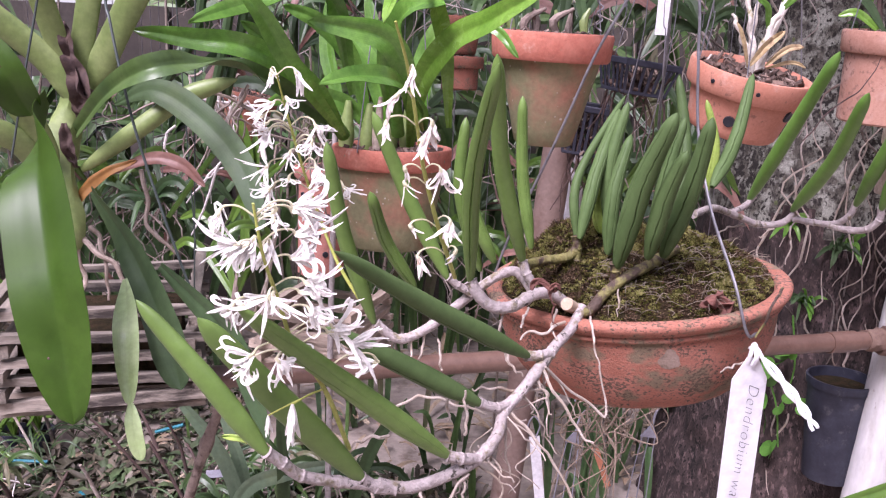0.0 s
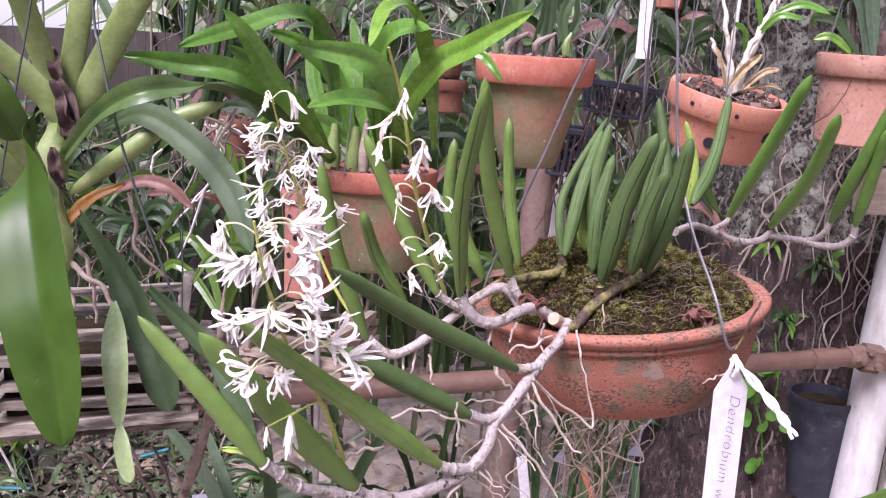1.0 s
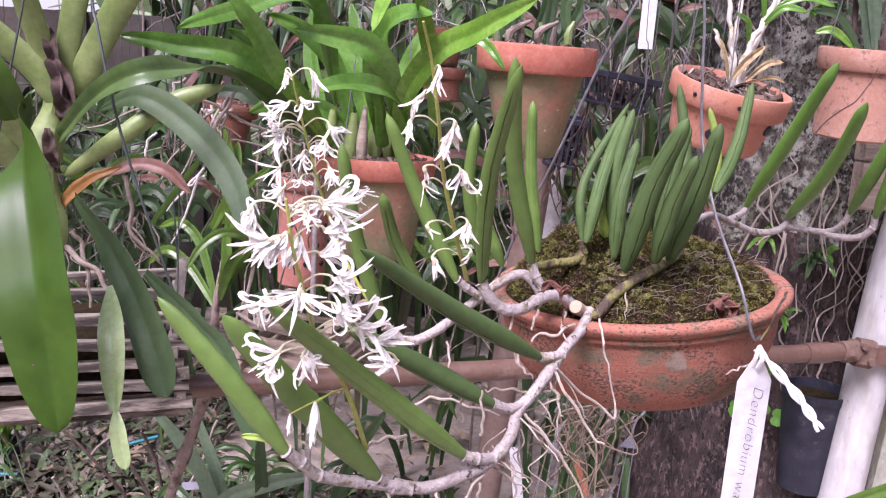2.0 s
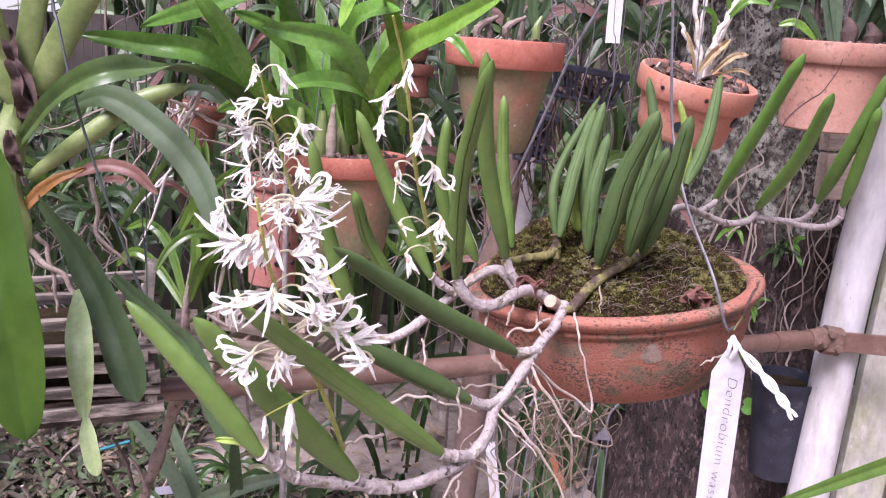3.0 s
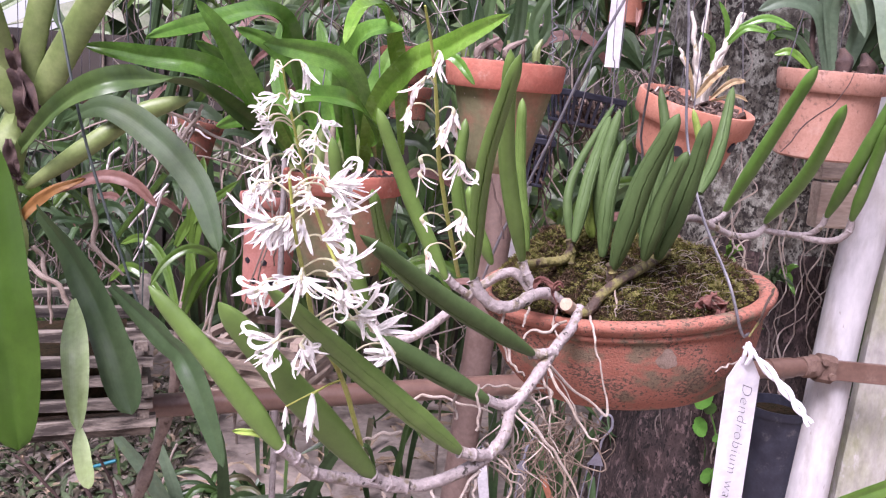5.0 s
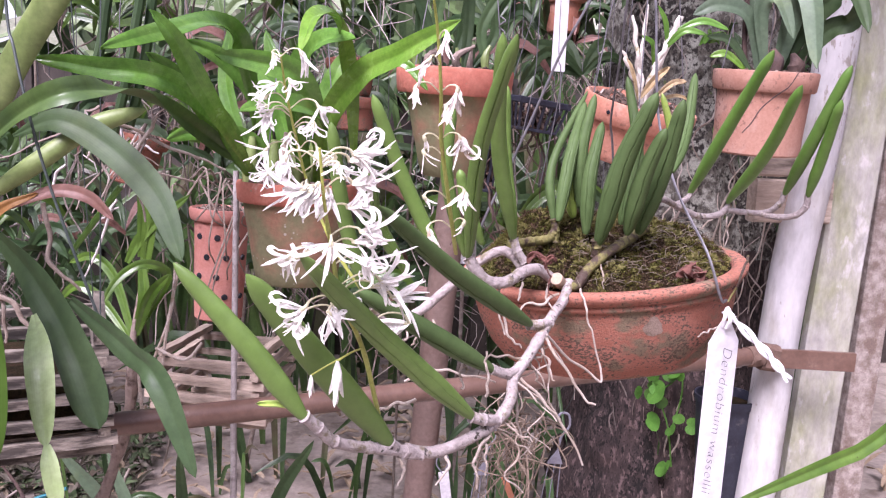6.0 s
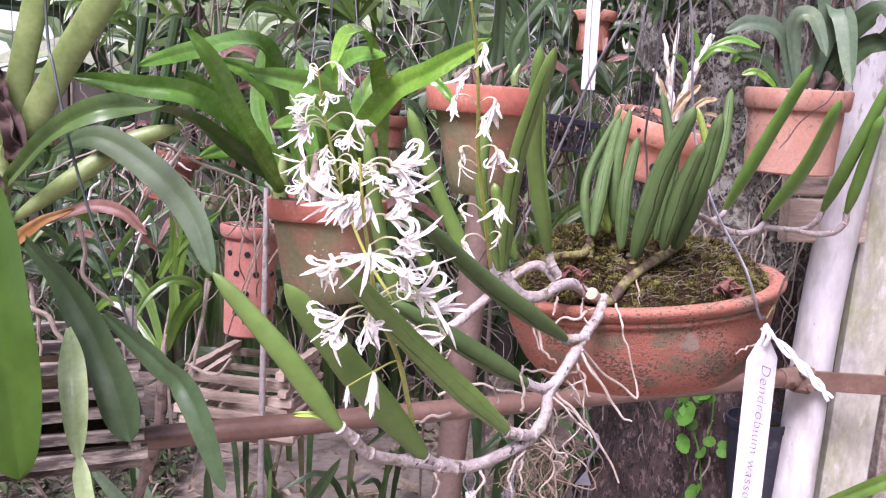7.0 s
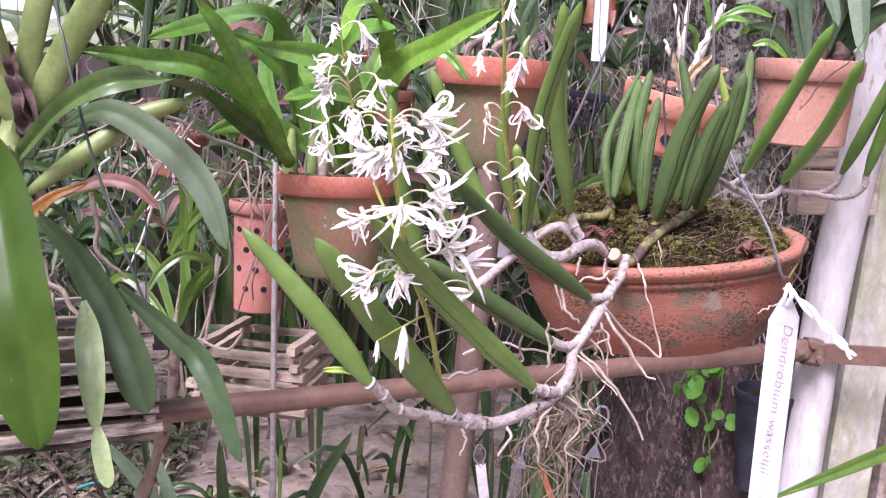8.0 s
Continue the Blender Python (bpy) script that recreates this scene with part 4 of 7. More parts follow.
battens = tagged(new("roof_battens"), "dark timber battens of the shade house overhead", "roof batten", kind="structure")
for y in (0.565, 1.22, 1.42, 1.56, 1.62, 1.65, 1.735, 1.78, 1.90, 1.96, 2.00, 2.10, 2.40, 2.70):
    part("batten", box(Geo(), Matrix.Translation((0, y, ROOF + 0.02)), 7.2, 0.035, 0.04), M_FENCE, battens, local=True)
for x in (-2.4, 0.0, 2.4):
    part("batten", box(Geo(), Matrix.Translation((x, 1.2, ROOF + 0.07)) @ pose(0, 0, 0, 0, 0, 90), 6.8, 0.05, 0.06), M_FENCE, battens, local=True)



def sling(ends, y, label):
    """Wires from a pot's rim that meet below a batten."""
    c = sum((Vector(e) for e in ends), Vector()) / len(ends)
    top = Vector((c.x, y, ROOF))
    knot = c.lerp(top, 0.8)
    knot.x, knot.y = c.x, y
    for e in ends:
        e = Vector(e)
        wire([e, e.lerp(knot, 0.5) + Vector((0.004, 0, 0)), knot, top], 0.0013, M_WIRE, label)


sling(((0.496, 1.485, 1.378), (0.425, 1.545, 1.412), (0.625, 1.575, 1.378)), 1.56, "pale wire of the squat clay pot")
sling(((0.245, 1.560, 1.447), (0.080, 1.590, 1.450), (0.205, 1.755, 1.452)), 1.65, "twisted wire of the tall clay pot")
sling(((-0.207, 1.620, 1.202), (-0.066, 1.660, 1.215), (-0.167, 1.860, 1.206)), 1.735, "grey wire of the old clay pot")
sling(((0.775, 1.745, 1.485), (0.960, 1.672, 1.484), (0.940, 1.850, 1.490)), 1.78, "grey wire of the pinkish clay pot")
# the twist of wire at the tall pot's rim
coil = [Vector((0.240, 1.556, 1.452)) + Vector((0.006 * math.cos(i * 1.3), 0.006 * math.sin(i * 1.3), 0.0045 * i)) for i in range(22)]
wire(coil, 0.0016, M_WIRE, "coiled end of the tall pot's wire")
wire([(-0.521, 1.220, 1.952), (-0.615, 1.220, 1.493), (-0.649, 1.220, 1.347), (-0.680, 1.220, 1.211)], 0.002, M_GREEN_WIRE, "dark coated wire beside the big strap leaves")
wire([(-0.544, 1.220, 1.951), (-0.527, 1.220, 1.497), (-0.514, 1.210, 1.418), (-0.491, 1.200, 1.318), (-0.467, 1.200, 1.224), (-0.423, 1.200, 1.088), (-0.395, 1.200, 1.009)], 0.0022, M_GREEN_WIRE, "dark coated wire beside the big strap leaves")
for pts in (((0.391, 1.900, 1.589), (0.386, 1.900, 1.444), (0.362, 1.900, 1.305)), ((0.458, 1.900, 1.591), (0.447, 1.900, 1.403), (0.416, 1.900, 1.205)), ((0.372, 2.100, 1.608), (0.381, 2.100, 1.542), (0.371, 2.100, 1.475)),
            ((0.535, 1.900, 1.595), (0.541, 1.900, 1.517), (0.531, 1.900, 1.438)), ((0.635, 1.960, 1.755), (0.629, 1.960, 1.568), (0.621, 1.960, 1.390)), ((0.368, 1.620, 1.559), (0.376, 1.620, 1.457), (0.379, 1.620, 1.373))):
    wire([(pts[0][0], pts[0][1], ROOF)] + list(pts), 0.0013, M_WIRE, "thin grey wire hanging among the pots")

tag = thing("plant_label", (0.368, 1.620, 1.579), "blank white plastic plant label on a thin wire", "plant label")
m, ln = along((0.371, 1.620, 1.629), (0.370, 1.620, 1.454), (0.1, -1, 0))
part("strip", box(Geo(), m, ln, 0.029, 0.0012, 0.3), M_WHITE, tag)
tag = thing("plant_label", (0.220, 1.970, 0.450), "blank white plastic plant label hanging low", "plant label")
m, ln = along((0.222, 1.970, 0.452), (0.250, 1.970, 0.262), (0.1, -1, 0))
part("strip", box(Geo(), m, ln, 0.027, 0.0014, 0.3), M_WHITE, tag)
part("tie", tube(Geo(), [(0.222, 1.970, 0.444), (0.203, 1.970, 0.474), (0.216, 1.970, 0.507), (0.234, 1.970, 0.485), (0.226, 1.970, 0.449)], 0.002, 6, 20), M_GREY_PLASTIC, tag)


def plastic_hanger(at, s, label):
    """A hook over a small spreader with three thin strands."""
    ob = thing("pot_hanger", at, label, "pot hanger")
    q = lambda a, b: Vector(at) + Vector((a - 0.04 * b, 0, -b)) * s * 0.001
    part("hook", tube(Geo(), [q(4, -10), q(8, -40), q(22, -62), q(18, -85), q(2, -88), q(-6, -72)], 0.0032, 8, 26), M_GREY_PLASTIC, ob)
    g = Geo()
    a, b, c = q(4, -14), q(-16, 14), q(16, 16)
    o = Vector((0, 0.003, 0))
    g.add([a - o, b - o, c - o, a + o, b + o, c + o], [(0, 1, 2), (5, 4, 3), (0, 3, 4, 1), (1, 4, 5, 2), (2, 5, 3, 0)])
    part("spreader", g, M_GREY_PLASTIC, ob)
    for k in (-1, 0, 1):
        part("strand", tube(Geo(), [q(12 * k, 14), q(16 * k - 4, 90), q(22 * k - 8, 230)], 0.0016, 6, 12), M_GREY_PLASTIC, ob)


plastic_hanger((0.503, 1.920, 0.512), 1.3, "grey plastic pot hanger with three strands")
plastic_hanger((0.320, 1.950, 0.470), 1.3, "grey plastic pot hanger with three strands")

for a, b in (((0.512, 1.918, 0.625), (0.505, 1.745, 0.800)), ((0.330, 1.948, 0.585), (0.330, 1.692, 0.800)), ((0.216, 1.970, 0.505), (0.216, 1.657, 0.800)), ((0.367, 1.898, 0.466), (0.360, 1.700, 0.800))):
    wire([b, Vector(b).lerp(Vector(a), 0.6) + Vector((0.004, 0, -0.01)), a], 0.0010, M_GREEN_WIRE, "thin dark wire tied to the rail")

# ---- slatted wooden baskets ----
def rough_slat(ln, t, seed):
    """A split, weathered slat whose edges wander."""
    g = tube(Geo(), [(-ln / 2, 0, 0), (0, 0, 0), (ln / 2, 0, 0)], t * 0.70, 4, 30, 0.0, 1.0, facing=(0, 0.707, 0.707))
    g.v = [(x + 0.004 * noise.noise((y * 90, z * 90, seed)) * (abs(x) > ln * 0.45), y * (1 + 0.16 * noise.noise((x * 30, seed, 1.0))), z * (1 + 0.22 * noise.noise((x * 26, y * 60, seed + 4.0))) + 0.0016 * noise.noise((x * 14, 2.0, seed))) for x, y, z in g.v]
    return g


def basket(at, yaw, side, layers, t, material, label, seed):
    """Slats laid crosswise in layers, log-cabin fashion, over a slatted floor."""
    ob = thing("slat_basket", Matrix.Translation(at) @ pose(0, 0, 0, 0, 0, yaw), label, "plant basket", "slatted baskets")
    rg = random.Random(seed)
    me = rough_slat(side + 0.03, t, seed).mesh("slat", material)
    for k in range(layers):
        for s in (-1, 1):
            for turn in (0, 90):
                sl = link("slat", me, ob, local=True)
                c = (0, s * side / 2, 0) if turn == 0 else (s * side / 2, 0, 0)
                sl.matrix_basis = Matrix.Translation((c[0] + rg.gauss(0, 0.005), c[1] + rg.gauss(0, 0.005), (k + (0.5 if turn else 0)) * t * 2.02 + rg.gauss(0, 0.0015))) @ pose(0, 0, 0, rg.gauss(0, 4), rg.gauss(0, 1.1), turn + rg.gauss(0, 1.6)) @ Matrix.Diagonal((rg.uniform(0.93, 1.06), 1, rg.uniform(0.72, 1.08), 1))
    for i in range(5):
        sl = link("slat", me, ob, local=True)
        sl.matrix_basis = Matrix.Translation((0, -side / 2 + side * (i + 0.5) / 5, -t * 1.0))
    return ob


slats = basket((-0.636, 1.43, 0.793), 18, 0.31, 5, 0.0195, M_SLAT, "grey weathered wooden slat basket below the strap leaves", 1)
# dark block added so that the gaps between the slats read as shade
g = Geo()
box(g, Matrix.Translation((0, 0, 0.06)), 0.26, 0.26, 0.10, 0.1)
part("root_ball", g, M_MOSS, slats, "dark root fill added to blacken the gaps between slats", local=True)
for a, b in ((-0.155, -0.155), (0.155, -0.155), (0.155, 0.155)):
    e = slats.matrix_basis @ Vector((a, b, 0.18))
    wire([(e.x, 1.42, ROOF), (e.x, 0.5 * (e.y + 1.42), 1.6), e], 0.0013, M_GREEN_WIRE, "dark wire that holds the slat basket")
basket((-0.331, 2.020, 0.630), -14, 0.24, 4, 0.0205, M_SLAT_TAN, "tan wooden slat basket standing in the shade", 2)

# ---- big strap-leaved orchid ----
big = thing("strap_leaf_orchid", (-0.638, 1.280, 1.106), "large orchid with broad hanging strap leaves and pale thick leaf bases", "orchid")


def sleaf(w, *pts, material=M_STRAP, fold=0.22, name="leaf", label="", **kw):
    sleaf.count += 1
    return part(name, blade(Geo(), pts, w, fold, n=48, seed=sleaf.count * 1.7, **kw), material, big, label)


sleaf.count = 0
for w, pts in ((0.042, ((-0.615, 1.320, 1.286), (-0.669, 1.300, 1.368), (-0.810, 1.220, 1.500))), (0.040, ((-0.637, 1.330, 1.312), (-0.644, 1.300, 1.399), (-0.655, 1.200, 1.580))),
               (0.040, ((-0.623, 1.330, 1.321), (-0.604, 1.320, 1.411), (-0.536, 1.280, 1.630))), (0.046, ((-0.604, 1.330, 1.313), (-0.541, 1.300, 1.413), (-0.378, 1.200, 1.619))),
               (0.044, ((-0.647, 1.280, 1.179), (-0.661, 1.240, 1.271), (-0.729, 1.140, 1.442))), (0.040, ((-0.653, 1.280, 1.169), (-0.681, 1.240, 1.235), (-0.734, 1.200, 1.265)))):
    part("leaf_base", fleshy(Geo(), pts, w, 0.02, 0.45, tip=0.1), M_PALE_STEM, big, "pale green thick leaf base")
part("cane", fleshy(Geo(), [(-0.610, 1.300, 1.187), (-0.510, 1.300, 1.261), (-0.443, 1.320, 1.312), (-0.366, 1.340, 1.342)], 0.030, 0.02, 0.8), M_PALE_STEM, big, "pale green cane")
part("main_stem", tube(Geo(), [(-0.621, 1.330, 1.348), (-0.639, 1.330, 1.275), (-0.648, 1.300, 1.186), (-0.624, 1.280, 1.097), (-0.632, 1.280, 1.049)], [0.018, 0.026, 0.026, 0.018], 14, 24, 0.25, freq=30), M_PALE_STEM, big)
for pts, w in ((((-0.633, 1.307, 1.419), (-0.625, 1.302, 1.389), (-0.619, 1.307, 1.350)), 0.008), (((-0.623, 1.302, 1.367), (-0.606, 1.292, 1.337), (-0.601, 1.297, 1.302), (-0.618, 1.302, 1.275)), 0.013), (((-0.634, 1.297, 1.261), (-0.626, 1.292, 1.225), (-0.619, 1.297, 1.198)), 0.008), (((-0.594, 1.312, 1.316), (-0.601, 1.302, 1.293), (-0.611, 1.302, 1.270)), 0.008)):
    part("sheath", blade(blade(Geo(), pts, w * 2.6, 0.9, n=26, tip=0.5, base=0.4, wave=0.5, seed=w * 700, facing=(0.2, -1, 0.1)), [Vector(p) + Vector((0.004, 0.003, -0.008)) for p in pts], w * 1.8, 0.9, n=26, tip=0.6, base=0.3, wave=0.6, seed=w * 400, facing=(-0.6, -1, 0.2)), M_SHEATH, big, "shredded dry brown sheath", sharp=70)
sleaf(0.094, (-0.608, 1.200, 1.296), (-0.532, 1.020, 1.232), (-0.4885, 0.9500, 1.1152), (-0.4662, 0.9300, 1.0200), (-0.4517, 0.9200, 0.9260), material=M_BIG_LEAF, tip=0.50, base=0.5, fold=0.30, wave=0.03, facing=(0.1, -1, -0.25))
for pts, w in ((((-0.5229, 0.9350, 1.0652), (-0.5134, 0.9300, 1.0615), (-0.5111, 0.9300, 1.0545)), 0.0032), (((-0.5199, 0.9300, 1.0482), (-0.5123, 0.9280, 1.0507)), 0.0028), (((-0.4816, 0.9220, 1.0105), (-0.4790, 0.9220, 1.0085)), 0.0018), (((-0.4352, 0.9280, 1.0191), (-0.4337, 0.9280, 1.0061)), 0.0016), (((-0.4376, 0.9300, 1.0451), (-0.4359, 0.9300, 1.0373)), 0.0012)):
    part("blemish", tube(Geo(), pts, [w * 0.6, w, w * 0.5], 8, 8, 0.6, 0.5, freq=200), M_SHEATH, big, "dark brown bite mark on the leaf")
sleaf(0.046, (-0.560, 1.320, 1.293), (-0.484, 1.290, 1.320), (-0.406, 1.270, 1.284), (-0.327, 1.220, 1.217), (-0.283, 1.180, 1.126), tip=0.6, base=0.12, fold=0.08)
sleaf(0.038, (-0.619, 1.310, 1.247), (-0.530, 1.220, 1.312), (-0.440, 1.140, 1.352), (-0.392, 1.200, 1.364), (-0.380, 1.420, 1.357), (-0.338, 1.580, 1.316), (-0.261, 1.680, 1.248), tip=0.85, base=0.6, fold=0.5, material=M_ARCH, label="long dark green arching leaf")
sleaf(0.054, (-0.575, 1.260, 1.158), (-0.476, 1.150, 1.105), (-0.402, 1.080, 1.018), (-0.364, 1.050, 0.923), tip=0.8, base=0.4, facing=(0.1, -1, -0.3), material=M_STRAP_DARK)
sleaf(0.036, (-0.459, 1.100, 1.063), (-0.425, 1.020, 1.012), (-0.4073, 0.9800, 0.9273), tip=0.45, base=0.2, material=M_STRAP_PALE)
sleaf(0.022, (-0.4058, 0.9800, 0.9298), (-0.3983, 0.9700, 0.8991), (-0.3909, 0.9700, 0.8555), tip=0.7, material=M_STRAP_PALE)
sleaf(0.019, (-0.637, 1.300, 1.106), (-0.605, 1.300, 1.154), (-0.571, 1.300, 1.183), (-0.520, 1.300, 1.207), material=M_DRY_ORANGE, tip=0.3, wave=0.2, label="withered orange leaf base")
sleaf(0.021, (-0.566, 1.304, 1.184), (-0.495, 1.302, 1.211), (-0.446, 1.302, 1.203), (-0.409, 1.302, 1.169), material=M_DRY_LEAF, tip=0.5, base=0.5, wave=0.15, label="withered purple-brown leaf")
part("cane", tube(Geo(), [(-0.413, 1.360, 1.216), (-0.450, 1.360, 1.165), (-0.493, 1.360, 1.104)], [0.005, 0.0055, 0.0045], 8, 14), M_DENDRO_BRIGHT, big, "thin drooping green cane")
sleaf(0.040, (-0.427, 1.150, 1.073), (-0.347, 1.120, 1.014), (-0.295, 1.080, 0.978), (-0.242, 1.050, 0.854), tip=0.5, facing=(0.1, -1, -0.3), material=M_STRAP_DARK)
sleaf(0.060, (-0.692, 1.150, 1.392), (-0.630, 1.120, 1.348), (-0.607, 1.150, 1.283), material=M_BIG_LEAF)
for pts, w in ((((-0.643, 1.280, 1.096), (-0.553, 1.270, 1.037), (-0.495, 1.260, 0.957)), 0.006), (((-0.364, 1.400, 1.332), (-0.403, 1.400, 1.254), (-0.385, 1.400, 1.157)), 0.004), 
               (((-0.513, 1.300, 1.192), (-0.502, 1.300, 1.100), (-0.461, 1.300, 1.054)), 0.005), (((-0.422, 1.400, 1.315), (-0.330, 1.420, 1.276), (-0.256, 1.450, 1.247)), 0.004),
               (((-0.621, 1.280, 1.078), (-0.606, 1.280, 1.003), (-0.612, 1.270, 0.966)), 0.005), (((-0.592, 1.280, 1.099), (-0.571, 1.280, 1.043), (-0.560, 1.270, 0.979)), 0.005), (((-0.653, 1.280, 1.076), (-0.643, 1.280, 1.020), (-0.665, 1.270, 0.963)), 0.005)):
    part("root", tube(Geo(), pts, [w * 0.8, w * 0.7, w * 0.45], 7, 24, 0.25, freq=50, wig=0.008), M_DEAD_ROOT if pts[0][0] < -0.45 else M_ROOT, big, "aerial root")
for pts in (((-0.470, 1.500, 1.264), (-0.442, 1.500, 1.366), (-0.410, 1.500, 1.533)), ((-0.439, 1.520, 1.306), (-0.411, 1.520, 1.418), (-0.395, 1.520, 1.536)), ((-0.547, 1.500, 1.321), (-0.488, 1.500, 1.414), (-0.465, 1.500, 1.531))):
    part("old_cane", tube(Geo(), pts, 0.009, 8, 14), M_BACK_LEAF, big, "dark green upright cane")

bleached = thing("root_cluster", (-0.55, 1.800, 1.22), "bleached whitish orchid roots hanging in the shade behind the strap leaves", "roots")
for pts, w in ((((-0.534, 1.800, 1.151), (-0.551, 1.800, 1.107), (-0.578, 1.800, 1.040), (-0.611, 1.800, 0.974)), 0.0055),
                 (((-0.540, 1.800, 1.142), (-0.569, 1.800, 1.104), (-0.601, 1.800, 1.073), (-0.621, 1.800, 1.048)), 0.0048),
                 (((-0.531, 1.800, 1.134), (-0.560, 1.800, 1.113), (-0.583, 1.800, 1.100)), 0.0038),
                 (((-0.556, 1.900, 1.312), (-0.542, 1.900, 1.263), (-0.536, 1.900, 1.217), (-0.526, 1.900, 1.167)), 0.0055),
                 (((-0.583, 1.900, 1.273), (-0.536, 1.900, 1.269), (-0.495, 1.900, 1.263), (-0.468, 1.900, 1.246)), 0.006),
                 (((-0.565, 1.900, 1.303), (-0.571, 1.900, 1.268), (-0.566, 1.900, 1.233), (-0.543, 1.900, 1.199)), 0.0045),
                 (((-0.637, 1.800, 1.222), (-0.658, 1.800, 1.196), (-0.662, 1.800, 1.179), (-0.655, 1.800, 1.162)), 0.0055),
                 (((-0.613, 1.900, 1.281), (-0.589, 1.900, 1.270), (-0.578, 1.900, 1.250)), 0.0045)):
    part("root", tube(Geo(), pts, [w * 0.55, w * 0.6, w * 0.5, w * 0.3], 7, 24, 0.25, freq=60, wig=0.006), M_WHITE_ROOT, bleached)
pale = thing("root_cluster", (-0.475, 1.620, 1.286), "cluster of dry whitish orchid roots behind the strap leaves", "roots")
r = random.Random(44)
for i in range(22):
    a = Vector((-0.475, 1.620, 1.297)) + Vector((r.uniform(-0.06, 0.06), r.uniform(-0.06, 0.06), r.uniform(-0.03, 0.05)))
    d = Vector((r.gauss(-0.02, 0.05), r.gauss(0, 0.03), -r.uniform(0.05, 0.16)))
    part("root", tube(Geo(), [a, a + d * 0.4 + Vector((r.gauss(0, 0.02), 0, 0)), a + d], [0.0030, 0.0024, 0.0014], 6, 14, 0.2, freq=60, wig=0.02), M_ROOT_CURTAIN if i % 3 else M_BARE_ROOT, pale)
part("wire_strand", tube(Geo(), [(-0.475, 1.620, 1.286), (-0.466, 1.620, 1.620), (-0.34, 1.62, ROOF)], 0.0012, 5, 8), M_WIRE, pale)

# ---- glossy-leaved orchid in the old pot ----
glossy = thing("leafy_orchid", (-0.178, 1.740, 1.186), "orchid with broad glossy green arching leaves in a clay pot", "orchid")


def gleaf(w, *pts, material=M_GLOSS):
    """One arching leaf of the glossy orchid, from its base to its tip."""
    gleaf.count += 1
    k = gleaf.count
    return part("leaf", blade(Geo(), pts, w, 0.3, n=26, seed=k * 2.3, tip=0.42, base=0.3, wave=0.10, twist=0.5 * math.sin(k * 2.1)), material, glossy)


gleaf.count = 0
gleaf(0.040, (-0.243, 1.680, 1.233), (-0.272, 1.520, 1.326), (-0.341, 1.360, 1.390), (-0.436, 1.330, 1.403), (-0.528, 1.320, 1.412))
gleaf(0.034, (-0.232, 1.600, 1.238), (-0.269, 1.320, 1.363), (-0.296, 1.240, 1.432), (-0.328, 1.200, 1.479))
gleaf(0.046, (-0.230, 1.700, 1.312), (-0.249, 1.620, 1.465), (-0.285, 1.520, 1.501), (-0.335, 1.340, 1.463), (-0.395, 1.200, 1.424))
gleaf(0.052, (-0.142, 1.720, 1.242), (-0.151, 1.630, 1.373), (-0.129, 1.570, 1.452), (-0.089, 1.510, 1.481), (-0.038, 1.460, 1.481))
gleaf(0.040, (-0.080, 1.710, 1.244), (-0.083, 1.550, 1.298), (-0.105, 1.350, 1.348), (-0.154, 1.260, 1.358), (-0.205, 1.200, 1.345))
gleaf(0.050, (-0.110, 1.720, 1.209), (-0.084, 1.600, 1.341), (-0.025, 1.500, 1.420), (0.042, 1.420, 1.457), (0.131, 1.350, 1.509), material=M_GLOSS_LIGHT)
gleaf(0.050, (-0.100, 1.700, 1.246), (-0.115, 1.600, 1.364), (-0.151, 1.560, 1.422), (-0.212, 1.540, 1.438), (-0.289, 1.520, 1.446))
gleaf(0.038, (-0.031, 1.760, 1.250), (-0.043, 1.660, 1.412), (-0.073, 1.480, 1.511), (-0.107, 1.360, 1.501), (-0.123, 1.280, 1.437), material=M_GLOSS_LIGHT)
gleaf(0.040, (-0.264, 1.700, 1.238), (-0.302, 1.620, 1.322), (-0.345, 1.520, 1.394), (-0.390, 1.450, 1.438))
gleaf(0.040, (-0.203, 1.780, 1.235), (-0.238, 1.740, 1.380), (-0.297, 1.700, 1.450), (-0.366, 1.660, 1.481))
gleaf(0.048, (-0.158, 1.760, 1.235), (-0.197, 1.770, 1.359), (-0.263, 1.780, 1.450))
gleaf(0.050, (-0.100, 1.800, 1.238), (-0.094, 1.820, 1.376), (-0.056, 1.840, 1.487))
gleaf(0.040, (-0.207, 1.760, 1.245), (-0.254, 1.740, 1.291), (-0.341, 1.700, 1.306), (-0.406, 1.680, 1.286))
gleaf(0.018, (0.004, 1.500, 1.450), (0.054, 1.480, 1.442), (0.093, 1.460, 1.397))
gleaf(0.040, (-0.181, 1.800, 1.234), (-0.198, 1.860, 1.383), (-0.233, 1.900, 1.532))
gleaf(0.036, (-0.269, 1.840, 1.255), (-0.316, 1.880, 1.402), (-0.309, 1.900, 1.540))
for pts in (((-0.243, 1.680, 1.229), (-0.276, 1.600, 1.296), (-0.279, 1.500, 1.341)), ((-0.134, 1.700, 1.235), (-0.138, 1.660, 1.301), (-0.143, 1.600, 1.363))):
    part("shoot", tube(Geo(), pts, [0.014, 0.012, 0.008], 10, 12), M_GLOSS, glossy, "green sheathed shoot")
